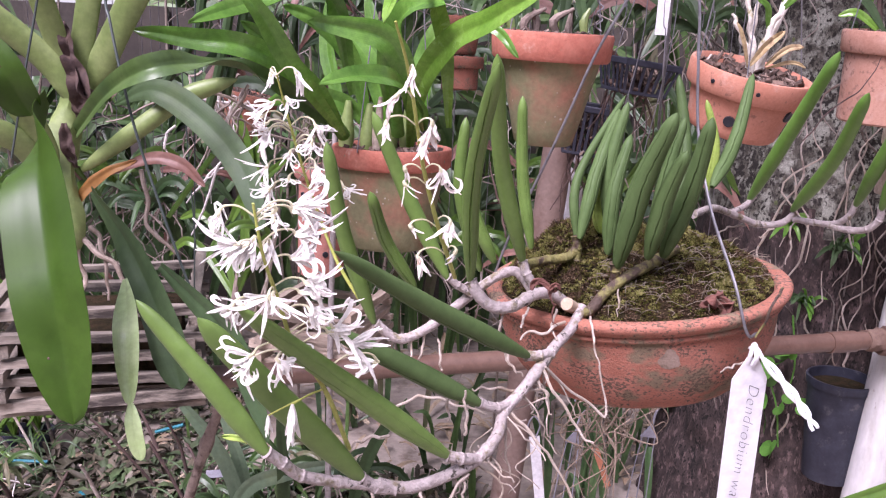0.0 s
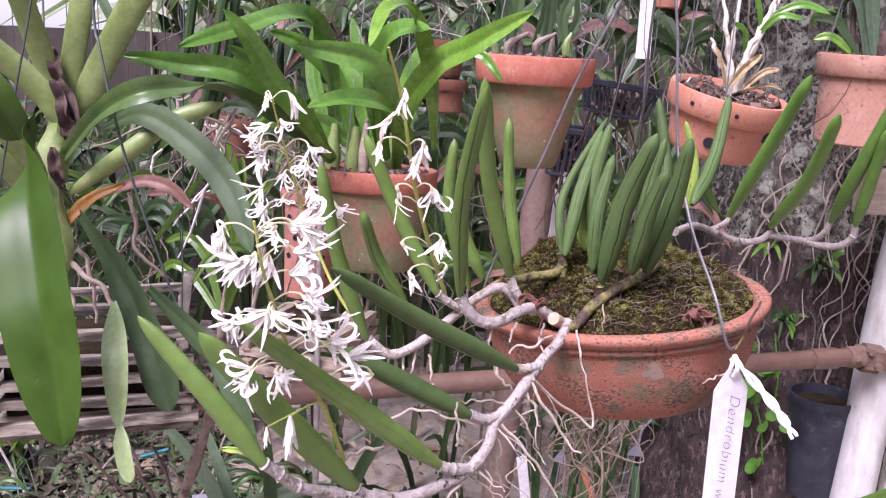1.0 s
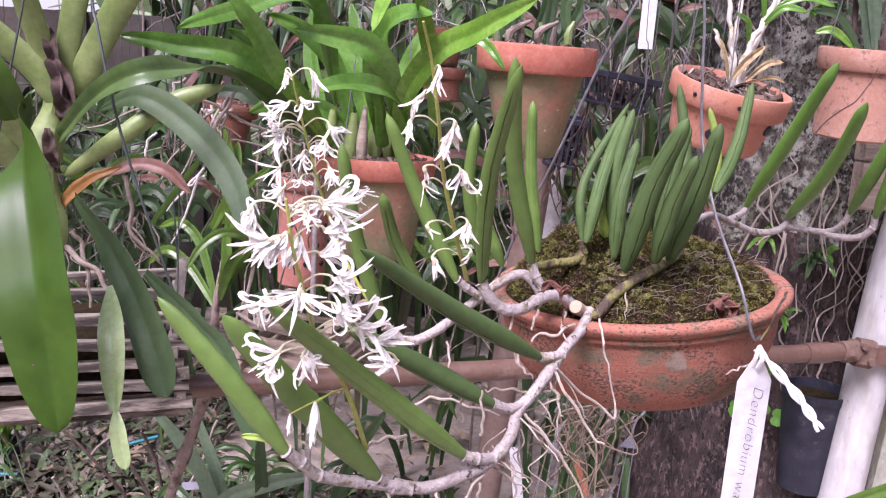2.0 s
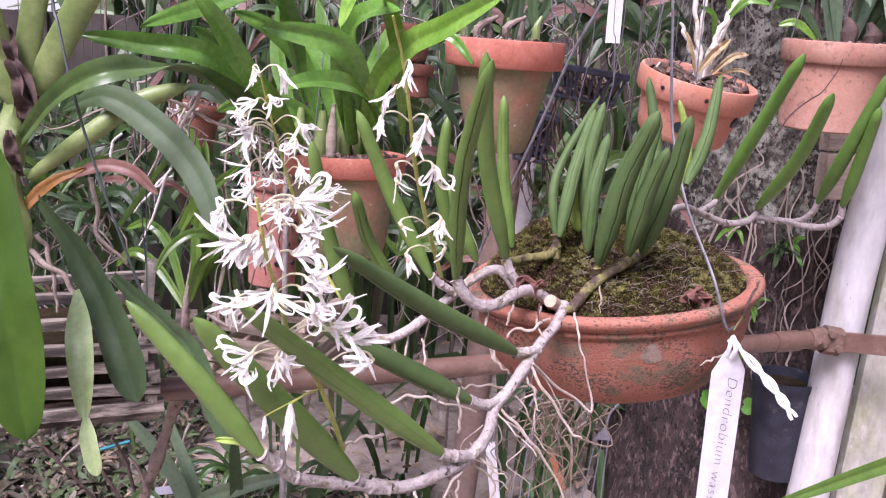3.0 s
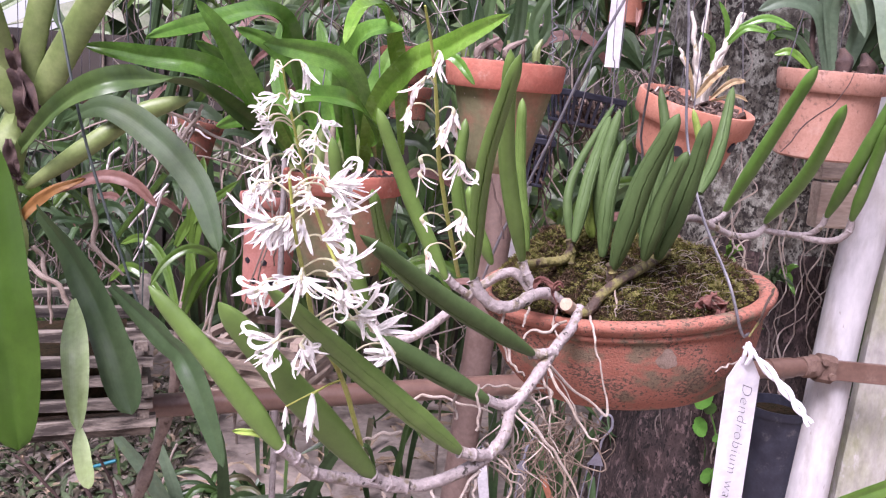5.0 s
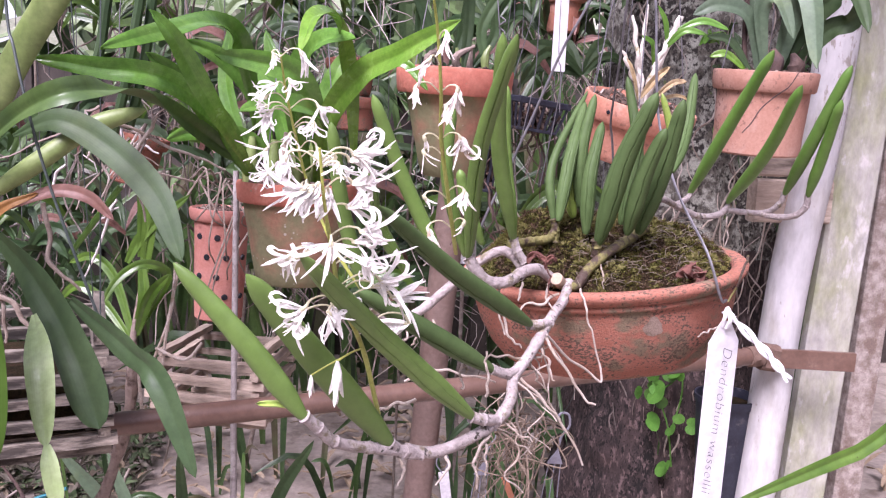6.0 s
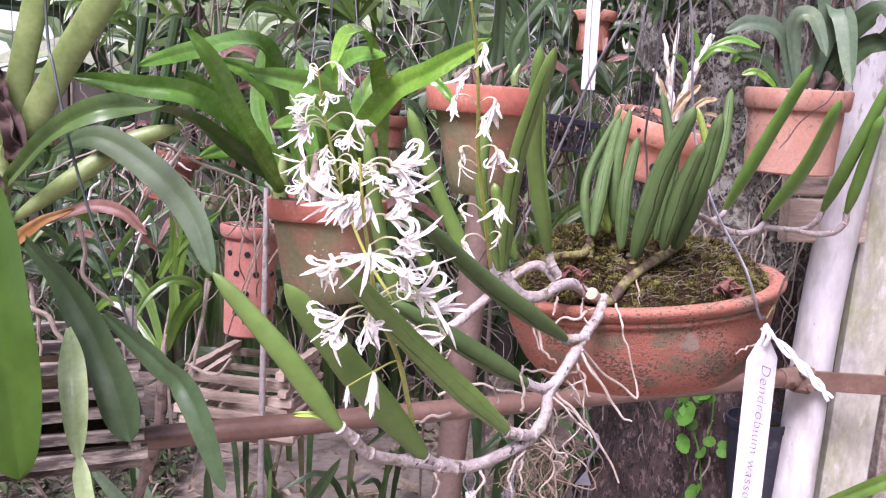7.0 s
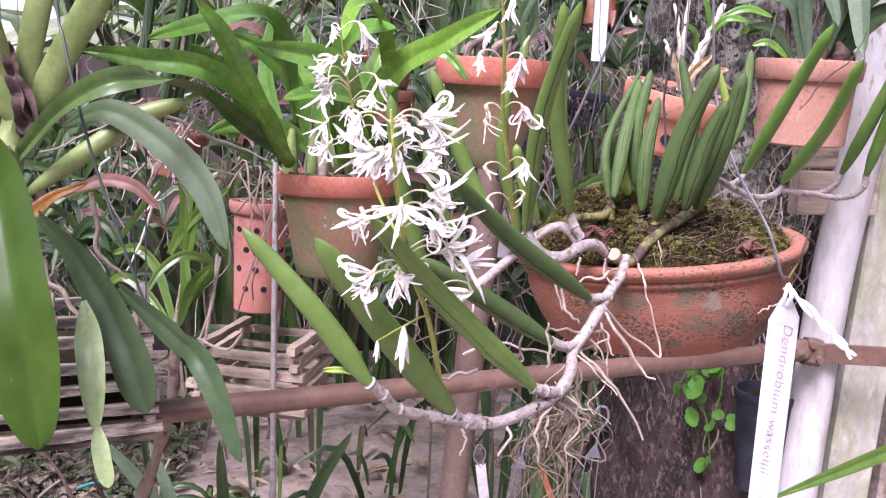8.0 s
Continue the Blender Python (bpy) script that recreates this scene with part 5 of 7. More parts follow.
for k, b in enumerate(((-0.248, 1.740, 1.198), (-0.202, 1.740, 1.193), (-0.154, 1.740, 1.202), (-0.118, 1.740, 1.204), (-0.176, 1.700, 1.210))):
    b = Vector(b)
    part("bulb", tube(Geo(), [b - Vector((0, 0, 0.03)), b + Vector((0, 0, 0.03)), b + Vector((0.004, 0, 0.10))], [0.012, 0.018, 0.007] if k < 4 else [0.010, 0.012, 0.004], 10, 10), M_PALE_STEM if k < 4 else M_SLAT_TAN, glossy, "swollen stem base")

# ---- plants in the other pots ----
canes = thing("chalky_orchid", (0.525, 1.560, 1.400), "orchid with chalky white canes and dry tan sheaths in a pot", "orchid")
for pts, w in ((((0.528, 1.560, 1.388), (0.520, 1.555, 1.440), (0.507, 1.550, 1.495), (0.494, 1.550, 1.560)), 0.0085), (((0.534, 1.560, 1.388), (0.542, 1.550, 1.461), (0.562, 1.550, 1.503), (0.588, 1.550, 1.565)), 0.0100),
               (((0.520, 1.550, 1.392), (0.500, 1.540, 1.444), (0.472, 1.535, 1.492)), 0.0075), (((0.545, 1.580, 1.390), (0.565, 1.580, 1.470), (0.606, 1.580, 1.570)), 0.0090), (((0.526, 1.585, 1.390), (0.530, 1.590, 1.480), (0.536, 1.590, 1.590)), 0.0070)):
    part("cane", tube(Geo(), pts, [w * 0.45, w * 0.62, w * 0.52, w * 0.66, w * 0.5, w * 0.6, w * 0.3], 10, 40, 0.3, freq=60, wig=0.004), M_WHITE_CANE, canes)
for pts, w in ((((0.512, 1.530, 1.404), (0.535, 1.520, 1.440), (0.566, 1.525, 1.466)), 0.026), (((0.540, 1.530, 1.404), (0.570, 1.520, 1.434), (0.602, 1.525, 1.440)), 0.022), (((0.508, 1.530, 1.402), (0.492, 1.520, 1.446), (0.478, 1.520, 1.478)), 0.014),
               (((0.545, 1.540, 1.400), (0.584, 1.530, 1.412), (0.612, 1.530, 1.404)), 0.014)):
    part("dry_sheath", blade(Geo(), pts, w * 0.55, 0.8, n=14, wave=0.35, tip=0.5, seed=w * 900), M_TAN_SHEATH, canes, "curled tan dry leaf base")
for pts, w in ((((0.542, 1.550, 1.470), (0.530, 1.530, 1.506), (0.500, 1.510, 1.520)), 0.018), (((0.560, 1.550, 1.500), (0.590, 1.530, 1.535), (0.632, 1.520, 1.530)), 0.020), (((0.566, 1.550, 1.510), (0.556, 1.540, 1.550), (0.535, 1.530, 1.580)), 0.016), (((0.590, 1.570, 1.540), (0.640, 1.560, 1.560), (0.690, 1.550, 1.545)), 0.022)):
    part("leaf", blade(Geo(), pts, w * 0.7, 0.3, n=14, tip=0.45), M_GLOSS, canes)
r = random.Random(12)
bulbs = thing("bulb_orchid", (0.155, 1.650, 1.452), "small orchid with pale bulbs and thin stems in the tall pot", "orchid")
for i in range(7):
    b = Vector((0.090, 1.650, 1.450)).lerp(Vector((0.225, 1.650, 1.452)), i / 6) + Vector((0, r.uniform(-0.04, 0.04), 0))
    part("bulb", tube(Geo(), [b - Vector((0, 0, 0.02)), b + Vector((r.gauss(0, 0.01), 0, 0.02)), b + Vector((r.gauss(0, 0.02), 0, 0.045))], [0.006, 0.009, 0.003], 8, 8), M_BROWN_STEM if i % 3 else M_PALE_STEM, bulbs)
    part("leaf", blade(Geo(), [b, b + Vector((r.gauss(0, 0.02), 0, 0.09)), b + Vector((r.gauss(0, 0.06), -0.02, 0.22))], 0.022, 0.3, n=10), M_BACK_LEAF, bulbs)
broad = thing("broad_leaf_orchid", (0.884, 1.755, 1.489), "orchid with broad drooping blue-green leaves in the pinkish pot", "orchid")
for w, pts, mm in ((0.060, ((0.905, 1.755, 1.482), (0.935, 1.740, 1.640), (0.945, 1.700, 1.640), (0.948, 1.660, 1.490)), M_BROAD), (0.050, ((0.915, 1.770, 1.482), (0.976, 1.740, 1.612), (1.021, 1.680, 1.654), (1.031, 1.620, 1.566)), M_STRAP),
                   (0.036, ((0.865, 1.755, 1.481), (0.830, 1.750, 1.600), (0.760, 1.750, 1.625), (0.700, 1.750, 1.600)), M_BROAD), (0.040, ((0.880, 1.755, 1.481), (0.850, 1.740, 1.620), (0.880, 1.720, 1.640), (0.910, 1.700, 1.555)), M_BROAD),
                   (0.040, ((0.930, 1.770, 1.482), (0.950, 1.790, 1.642), (0.920, 1.790, 1.764)), M_BROAD), (0.045, ((0.945, 1.760, 1.485), (1.006, 1.740, 1.577), (1.042, 1.700, 1.600), (1.050, 1.680, 1.664)), M_STRAP),
                   (0.020, ((0.850, 1.755, 1.481), (0.800, 1.770, 1.550), (0.750, 1.780, 1.560)), M_STRAP), (0.018, ((0.845, 1.760, 1.481), (0.790, 1.760, 1.520), (0.755, 1.770, 1.515)), M_GLOSS_LIGHT), (0.030, ((0.870, 1.760, 1.481), (0.860, 1.770, 1.580), (0.820, 1.780, 1.680)), M_BROAD)):
    part("leaf", blade(Geo(), pts, w, 0.25, n=18, tip=0.5), mm, broad)
for pts in (((0.849, 1.770, 1.473), (0.835, 1.770, 1.547), (0.830, 1.770, 1.706)), ((0.929, 1.770, 1.477), (0.937, 1.770, 1.552), (0.960, 1.770, 1.712)), ((0.955, 1.770, 1.478), (0.967, 1.770, 1.554), (0.990, 1.770, 1.713))):
    part("stem", tube(Geo(), pts, 0.006, 7, 10, 0.2), M_SHEATH, broad)
for k, b in enumerate(((0.866, 1.690, 1.482), (0.930, 1.720, 1.478))):
    b = Vector(b)
    part("bulb", tube(Geo(), [b - Vector((0, 0, 0.015)), b + Vector((0.004, 0, 0.022)), b + Vector((-0.006, 0, 0.048))], [0.012, 0.018, 0.005], 10, 10, 0.2, freq=50), M_SHEATH, broad, "dark brown swollen stem base")
corner = thing("low_strap_plant", (0.6563, 0.9500, 0.8802), "green strap leaf arching up beside the white post", "leaf")
part("leaf", blade(Geo(), [(0.4276, 0.9000, 0.8709), (0.5176, 0.9200, 0.8946), (0.6407, 0.9500, 0.9243), (0.7797, 0.9800, 0.9530), (1.0, 1.05, 0.6), (1.05, 1.1, 0.0)], 0.021, 0.3, n=20, tip=0.97, base=0.15), M_STRAP_LIGHT, corner)

dangling = thing("dangling_roots", (-0.345, 2.050, 1.124), "bundle of pale roots spilling from the perforated pot", "roots", kind="stuff")
g = Geo()
r = random.Random(31)
for i in range(18):
    a = Vector((-0.345, 2.050, 1.139)) + Vector((r.uniform(-0.075, 0.075), r.uniform(-0.05, 0.05), r.uniform(-0.02, 0.06)))
    d = Vector((r.gauss(0, 0.07), r.uniform(-0.10, 0.0), -r.uniform(0.05, 0.35)))
    tube(g, [a, a + d * 0.3 + Vector((r.gauss(0, 0.04), -0.06, 0.06)), a + d * 0.7 + Vector((0, -0.08, 0)), a + d], [0.0028, 0.0018], 5, 12)
part("root_strands", g, M_DEAD_ROOT, dangling)
tangle = thing("root_tangle", (0.345, 1.760, 0.660), "tangle of tan orchid roots hanging below the rail", "roots", kind="stuff")
g = Geo()
for i in range(38):
    a = Vector((0.345, 1.760, 0.650)) + Vector((r.uniform(-0.06, 0.09), r.uniform(-0.08, 0.10), r.uniform(-0.04, 0.09)))
    d = Vector((r.gauss(0, 0.05), r.gauss(0, 0.03), -r.uniform(0.06, 0.30)))
    q = Vector((r.gauss(0, 0.04), 0, r.gauss(0, 0.02)))
    tube(g, [a, a + d * 0.3 + q, a + d * 0.6 - q * 0.8, a + d], [r.uniform(0.0014, 0.0027), 0.0017, 0.0010], 5, 18, 0.25, freq=60, wig=0.02)
part("root_strands", g, M_TAN_ROOT, tangle)

young = thing("small_strap_orchid", (-0.487, 1.750, 0.836), "small orchid with arching bright strap leaves and pale roots", "orchid")
for w, pts in ((0.020, ((-0.475, 1.750, 0.886), (-0.414, 1.730, 0.997), (-0.456, 1.700, 1.029), (-0.503, 1.680, 1.000), (-0.533, 1.660, 0.945))), (0.024, ((-0.484, 1.750, 0.867), (-0.452, 1.730, 0.953), (-0.404, 1.700, 1.009))), (0.026, ((-0.491, 1.750, 0.861), (-0.471, 1.760, 0.934), (-0.480, 1.780, 1.030))),
               (0.03, ((-0.479, 1.800, 0.989), (-0.466, 1.800, 1.103), (-0.463, 1.820, 1.213))), (0.03, ((-0.485, 1.800, 1.027), (-0.477, 1.800, 1.165), (-0.511, 1.800, 1.285))), (0.024, ((-0.515, 1.800, 1.014), (-0.478, 1.800, 1.078), (-0.377, 1.780, 1.169))),
               (0.022, ((-0.487, 1.750, 0.836), (-0.565, 1.800, 0.924), (-0.625, 1.820, 0.957), (-0.675, 1.840, 0.914))), (0.022, ((-0.487, 1.750, 0.836), (-0.540, 1.800, 0.975), (-0.593, 1.820, 1.022), (-0.648, 1.840, 1.004)))):
    part("leaf", blade(Geo(), pts, w, 0.35, n=16, tip=0.5, base=0.5), M_STRAP_LIGHT, young)
part("stem", tube(Geo(), [(-0.72, 1.78, 0.0), (-0.598, 1.752, 0.385), (-0.560, 1.750, 0.500), (-0.527, 1.750, 0.605), (-0.500, 1.750, 0.720), (-0.491, 1.750, 0.873), (-0.479, 1.800, 0.989)], [0.013, 0.017, 0.012, 0.011, 0.017, 0.012, 0.011, 0.016, 0.010, 0.014, 0.009, 0.006, 0.006, 0.005], 10, 56, 0.32, freq=30), M_BROWN_STEM, young)
for pts in (((-0.402, 1.750, 1.025), (-0.413, 1.740, 0.915), (-0.449, 1.740, 0.813)), ((-0.396, 1.750, 1.019), (-0.419, 1.740, 0.890), (-0.432, 1.740, 0.788)), ((-0.443, 1.740, 0.839), (-0.376, 1.700, 0.826), (-0.341, 1.700, 0.863)), ((-0.484, 1.750, 0.785), (-0.475, 1.740, 0.711), (-0.479, 1.740, 0.633))):
    part("root", tube(Geo(), pts, [0.004, 0.003], 7, 14, 0.2, freq=40), M_ROOT, young, "pale aerial root")

# ---- clutter on the earth below the rail ----
ground_orchid = thing("ground_orchid", (-0.62, 1.95, 0.0), "straggling plant with long blue-green blades rising from the earth", "plant")
for w, pts in ((0.040, ((-0.50, 1.95, 0.0), (-0.575, 1.95, 0.32), (-0.720, 1.95, 0.53))), (0.036, ((-0.52, 2.0, 0.0), (-0.545, 2.0, 0.26), (-0.620, 2.0, 0.50))), (0.034, ((-0.42, 1.9, 0.0), (-0.415, 1.9, 0.30), (-0.428, 1.9, 0.545))), (0.034, ((-0.30, 1.98, 0.0), (-0.21, 1.96, 0.36), (-0.11, 1.94, 0.55))), (0.040, ((-0.60, 1.95, 0.0), (-0.53, 1.92, 0.26), (-0.40, 1.90, 0.345), (-0.25, 1.90, 0.385)))):
    part("leaf", blade(Geo(), pts, w, 0.3, n=18, tip=0.45, base=0.4), M_BROAD if w > 0.035 else M_STRAP, ground_orchid)

g, r = Geo(), random.Random(90)
for i in range(1040):
    p = Vector((r.uniform(-1.75, 0.20), r.uniform(1.75, 2.45), 0.0))
    if i >= 720:
        p.x, p.y = r.uniform(-2.5, -0.75), r.uniform(2.4, 3.4)
    for _ in range(3):
        o = Vector((r.gauss(0, 1), r.gauss(0, 1), r.uniform(0.3, 1.6))).normalized() * r.uniform(0.04, 0.13)
        blade(g, [p, p + o * 0.6 + Vector((0, 0, 0.01)), p + o - Vector((0, 0, 0.01))], r.uniform(0.004, 0.014), 0.3, n=4, thick=0.0005, tip=0.4, twist=r.uniform(-0.8, 0.8))
for i in range(2300):
    p = Vector((r.uniform(-1.75, -0.05), r.uniform(1.7, 2.5), 0.035 + r.uniform(0, 0.03)))
    if i >= 1000:
        p.x, p.y = r.uniform(-2.6, -0.75), r.uniform(2.4, 3.6)
    d = Vector((r.gauss(0, 1), r.gauss(0, 1), r.gauss(0, 0.25))).normalized() * r.uniform(0.02, 0.06)
    blade(g, [p - d, p + Vector((0, 0, 0.012)), p + d], r.uniform(0.012, 0.034), 0.3, (0, 0, 1), 4, 0.0005, 0.5, 0.4, 0.4, 0, r.random() * 9)
tagged(link("weed_cover", g.mesh("weed_cover", M_WEED)), "low tangled weeds and dead leaves over the earth", "weeds", kind="stuff")

def weed(at, n, ln, material, seed, label):
    ob = thing("weed", at, label, "weed", "weeds on the earth")
    r = random.Random(seed)
    for i in range(n):
        a = r.uniform(0, 2 * math.pi)
        o = Vector((math.cos(a), math.sin(a), 0)) * ln
        k = r.uniform(0.5, 1.1)
        pts = [Vector((0, 0, 0)), o * 0.2 * k + Vector((0, 0, ln * 0.45 * k)), o * 0.55 * k + Vector((0, 0, ln * 0.6 * k)), o * 0.95 * k + Vector((0, 0, ln * r.uniform(0.1, 0.5) * k))]
        part("leaf", blade(Geo(), pts, r.uniform(0.003, 0.007), 0.3, n=9, thick=0.0006, tip=0.4, twist=r.uniform(-0.6, 0.6)), material, ob, local=True)
    return ob


def litter_pot(at, r, h, seed):
    ob = black_pot(at, r, h, "small black plastic pot with a weedy seedling")
    rg = random.Random(seed)
    for i in range(9):
        a = rg.uniform(0, 6.28)
        o = Vector((math.cos(a), math.sin(a), 0))
        part("leaf", blade(Geo(), [(0, 0, -0.03), o * 0.03 + Vector((0, 0, 0.06)), o * 0.10 + Vector((0, 0, rg.uniform(0.03, 0.12)))], 0.016, 0.3, n=8), M_STRAP_LIGHT, ob, local=True)


r = random.Random(77)
for i in range(13):
    x, y = r.uniform(-1.5, 0.20), r.uniform(1.9, 2.45)
    weed((x, y, 0.0), r.randrange(6, 11), r.uniform(0.10, 0.22), (M_STRAP, M_BACK_LEAF, M_STRAP_LIGHT)[i % 3], i, "tuft of narrow green leaves growing in the earth")
for i in range(9):
    x, y = r.uniform(-1.5, -0.5), r.uniform(1.75, 2.6)
    weed((x, y, 0.0), r.randrange(6, 10), r.uniform(0.14, 0.32), (M_BACK_LEAF, M_STRAP)[i % 2], 60 + i, "sparse tuft of grey-green blades among sticks")
for i in range(26):
    p = Vector((r.uniform(-1.5, -0.4), r.uniform(1.8, 2.6), 0.02))
    d = Vector((r.gauss(0, 0.12), r.gauss(0, 0.12), r.uniform(0.02, 0.30)))
    stk = thing("dry_stick", p, "dry grey-brown stick poking out of the earth", "stick", "sticks in the earth")
    part("stick_shaft", tube(Geo(), [p - Vector((0, 0, 0.05)), p + d * 0.5, p + d], [r.uniform(0.004, 0.009), 0.004], 7, 10, 0.3, freq=40, wig=0.02), M_SHEATH if i % 2 else M_BARE_ROOT, stk)
for i in range(3):
    litter_pot((r.uniform(-1.9, -1.2), r.uniform(2.5, 2.9), 0.10), 0.055, 0.10, i)
for p, q in (((-1.369, 2.300, 0.109), (-1.252, 2.300, 0.112)), ((-0.887, 2.250, 0.260), (-0.800, 2.250, 0.290)), ((-1.107, 2.200, 0.076), (-1.073, 2.200, 0.050))):
    clip = thing("plastic_clip", p, "turquoise plastic clip lying among weeds", "clip", "turquoise clips")
    part("clip_bar", tube(Geo(), [p, q], [0.005, 0.005], 8, 4), M_BLUE, clip)
for p, q in (((-0.684, 2.100, 0.214), (-0.562, 2.100, 0.231)),):
    slip = thing("fallen_label", p, "blank white plastic label dropped among weeds", "plant label")
    m, ln = along(p, q, (0.1, -1, 0.4))
    part("strip", box(Geo(), m, ln, 0.022, 0.0015, 0.3), M_GREY_PLASTIC, slip)

stick = thing("orange_tag", (0.368, 1.900, 0.464), "small orange plastic tag hanging among the roots", "tag")
m, ln = along((0.366, 1.900, 0.470), (0.410, 1.900, 0.360), (0.2, -1, 0))
part("strip", box(Geo(), m, ln, 0.016, 0.0018, 0.3), M_ORANGE, stick)


# ---- the hanging bowl ----
BOWL = Matrix.Translation((0.143, 0.579, 1.236)) @ Vector((0, 0, 1)).rotation_difference(Vector((-0.11, -0.025, 1))).to_matrix().to_4x4()
bowl = thing("terracotta_bowl", BOWL @ Matrix.Translation((0, 0, -0.071)), "weathered terracotta bowl hung on wires, rim stained with grey lichen", "flower pot")
g = Geo()
lathe(g, [(0.0, -0.069), (0.070, -0.069), (0.0755, -0.0678), (0.0800, -0.064), (0.0880, -0.053), (0.0945, -0.038), (0.0975, -0.026), (0.0982, -0.0165), (0.0985, -0.0145), (0.1010, -0.0135), (0.1022, -0.0115),
          (0.1012, -0.0095), (0.1038, -0.0080), (0.1068, -0.0045), (0.1073, -0.0015), (0.1055, 0.0003), (0.0990, 0.0006), (0.0962, -0.001), (0.0940, -0.006),
          (0.086, -0.034), (0.068, -0.058), (0.0, -0.062)], 96, 0.006, BOWL)
part("bowl_body", g, M_TERRA, bowl, sharp=60)


def lichen(ang, z, rx, rz, material, seed, label):
    """A thin crust with a ragged edge on the slope of the bowl."""
    pts = []
    for i in range(25):
        if i == 0:
            a0, zz = ang, z
        else:
            t = 2 * math.pi * i / 24
            k = 1 + 0.45 * noise.noise((math.cos(t) * 1.6 + seed, math.sin(t) * 1.6, seed))
            a0, zz = ang + rx / 0.085 * k * math.cos(t), z + rz * k * math.sin(t)
        r = float(np.interp(zz, (-0.065, -0.053, -0.038, -0.026, -0.0165), (0.080, 0.088, 0.0945, 0.0975, 0.0982))) + (0.0007 if i == 0 else 0.0003)
        pts.append(BOWL @ Vector((r * math.cos(a0), r * math.sin(a0), zz)))
    part("lichen_crust", Geo().add(pts, [(0, 1 + i, 1 + (i + 1) % 24) for i in range(24)]), material, bowl, label, sharp=180)


M_CUT = mat("cut_wood", (0.36, 0.26, 0.18), (0.46, 0.35, 0.26), 0.8, 200, 0.3)
M_LICHEN = mat("grey_lichen", (0.225, 0.165, 0.130), (0.29, 0.215, 0.175), 0.95, 120, 0.5, (0.16, 0.12, 0.09), 150, 0.5, 0.62, spec=0.1)
lichen(-1.53, -0.0255, 0.0058, 0.0062, M_LICHEN, 1.2, "round grey lichen patch")

# moss and soil heaped in the bowl, higher at the back where the old canes stand
def moss_height(x, y):
    r = math.hypot(x, y) / 0.095
    h = -0.004 + 0.027 * (1 - r ** 4) + 0.015 * math.exp(-((x + 0.040) ** 2 + (y - 0.010) ** 2) / 0.0014) - 0.004 * math.exp(-((x - 0.01) ** 2 + (y + 0.07) ** 2) / 0.0012)
    lumps = 0.0052 * noise.noise((x * 55, y * 55, 0.3)) + 0.0085 * (0.40 - abs(noise.noise((x * 95, y * 95, 6.3))))
    return h + (lumps + 0.0042 * noise.noise((x * 190, y * 190, 1.3)) + 0.0015 * noise.noise((x * 480, y * 480, 2.3))) * min(1, 2.2 * (1.04 - r))


moss = thing("moss_mound", BOWL @ Matrix.Translation((0, 0, -0.02)), "olive green moss and dry root fibre heaped in the terracotta bowl", "moss", kind="stuff")
g = Geo()
N = 150
verts, faces = [(BOWL @ Vector((0, 0, moss_height(0, 0))))], []
for i in range(1, 61):
    for j in range(N):
        a, r = 2 * math.pi * j / N, 0.0955 * i / 60
        x, y = r * math.cos(a), r * math.sin(a)
        verts.append(BOWL @ Vector((x, y, moss_height(x, y))))
for j in range(N):
    faces.append((0, 1 + j, 1 + (j + 1) % N))
    for i in range(59):
        a, b = 1 + i * N, 1 + (i + 1) * N
        faces.append((a + j, b + j, b + (j + 1) % N, a + (j + 1) % N))
# soil bed kept near black: shade between the tufts is put into its colour
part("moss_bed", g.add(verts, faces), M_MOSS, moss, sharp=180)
rng = random.Random(4)
clumps = {M_MOSS_TUFT: Geo(), M_MOSS_LIGHT: Geo(), M_MOSS_BROWN: Geo()}
for _ in range(13500):
    a, r = rng.uniform(0, 2 * math.pi), 0.093 * math.sqrt(rng.random())
    x, y = r * math.cos(a), r * math.sin(a)
    if noise.noise((x * 30 + 5, y * 30, 0.0)) < -0.75 - 0.3 * (y > 0.0):
        continue
    ball = rng.uniform(0.0006, 0.0020) * (1.25 if y > -0.02 else 0.95)
    c = Vector((x, y, moss_height(x, y) + rng.uniform(-0.0012, 0.0016)))
    kind = noise.noise((x * 130, y * 130, 8.1)) + 0.6 * noise.noise((x * 40, y * 40, 3.7)) + rng.gauss(0, 0.13)
    g = clumps[M_MOSS_LIGHT if kind > 0.20 else M_MOSS_BROWN if kind < -0.27 else M_MOSS_TUFT]
    for _ in range(12):
        d = Vector((rng.gauss(0, 1), rng.gauss(0, 1), rng.uniform(-0.1, 1.3))).normalized()
        p = c + d * ball * 0.5
        q = d.cross(Vector((rng.gauss(0, 1), rng.gauss(0, 1), rng.gauss(0, 1)))).normalized() * 0.00030
        g.add([BOWL @ k for k in (p - q, p + q, p + d * ball * 0.8 + q * 1.3, p + d * ball * rng.uniform(1.0, 1.7))], [(0, 1, 2, 3)])
for material, g in clumps.items():
    part("moss_tufts", g, material, moss)
g = Geo()
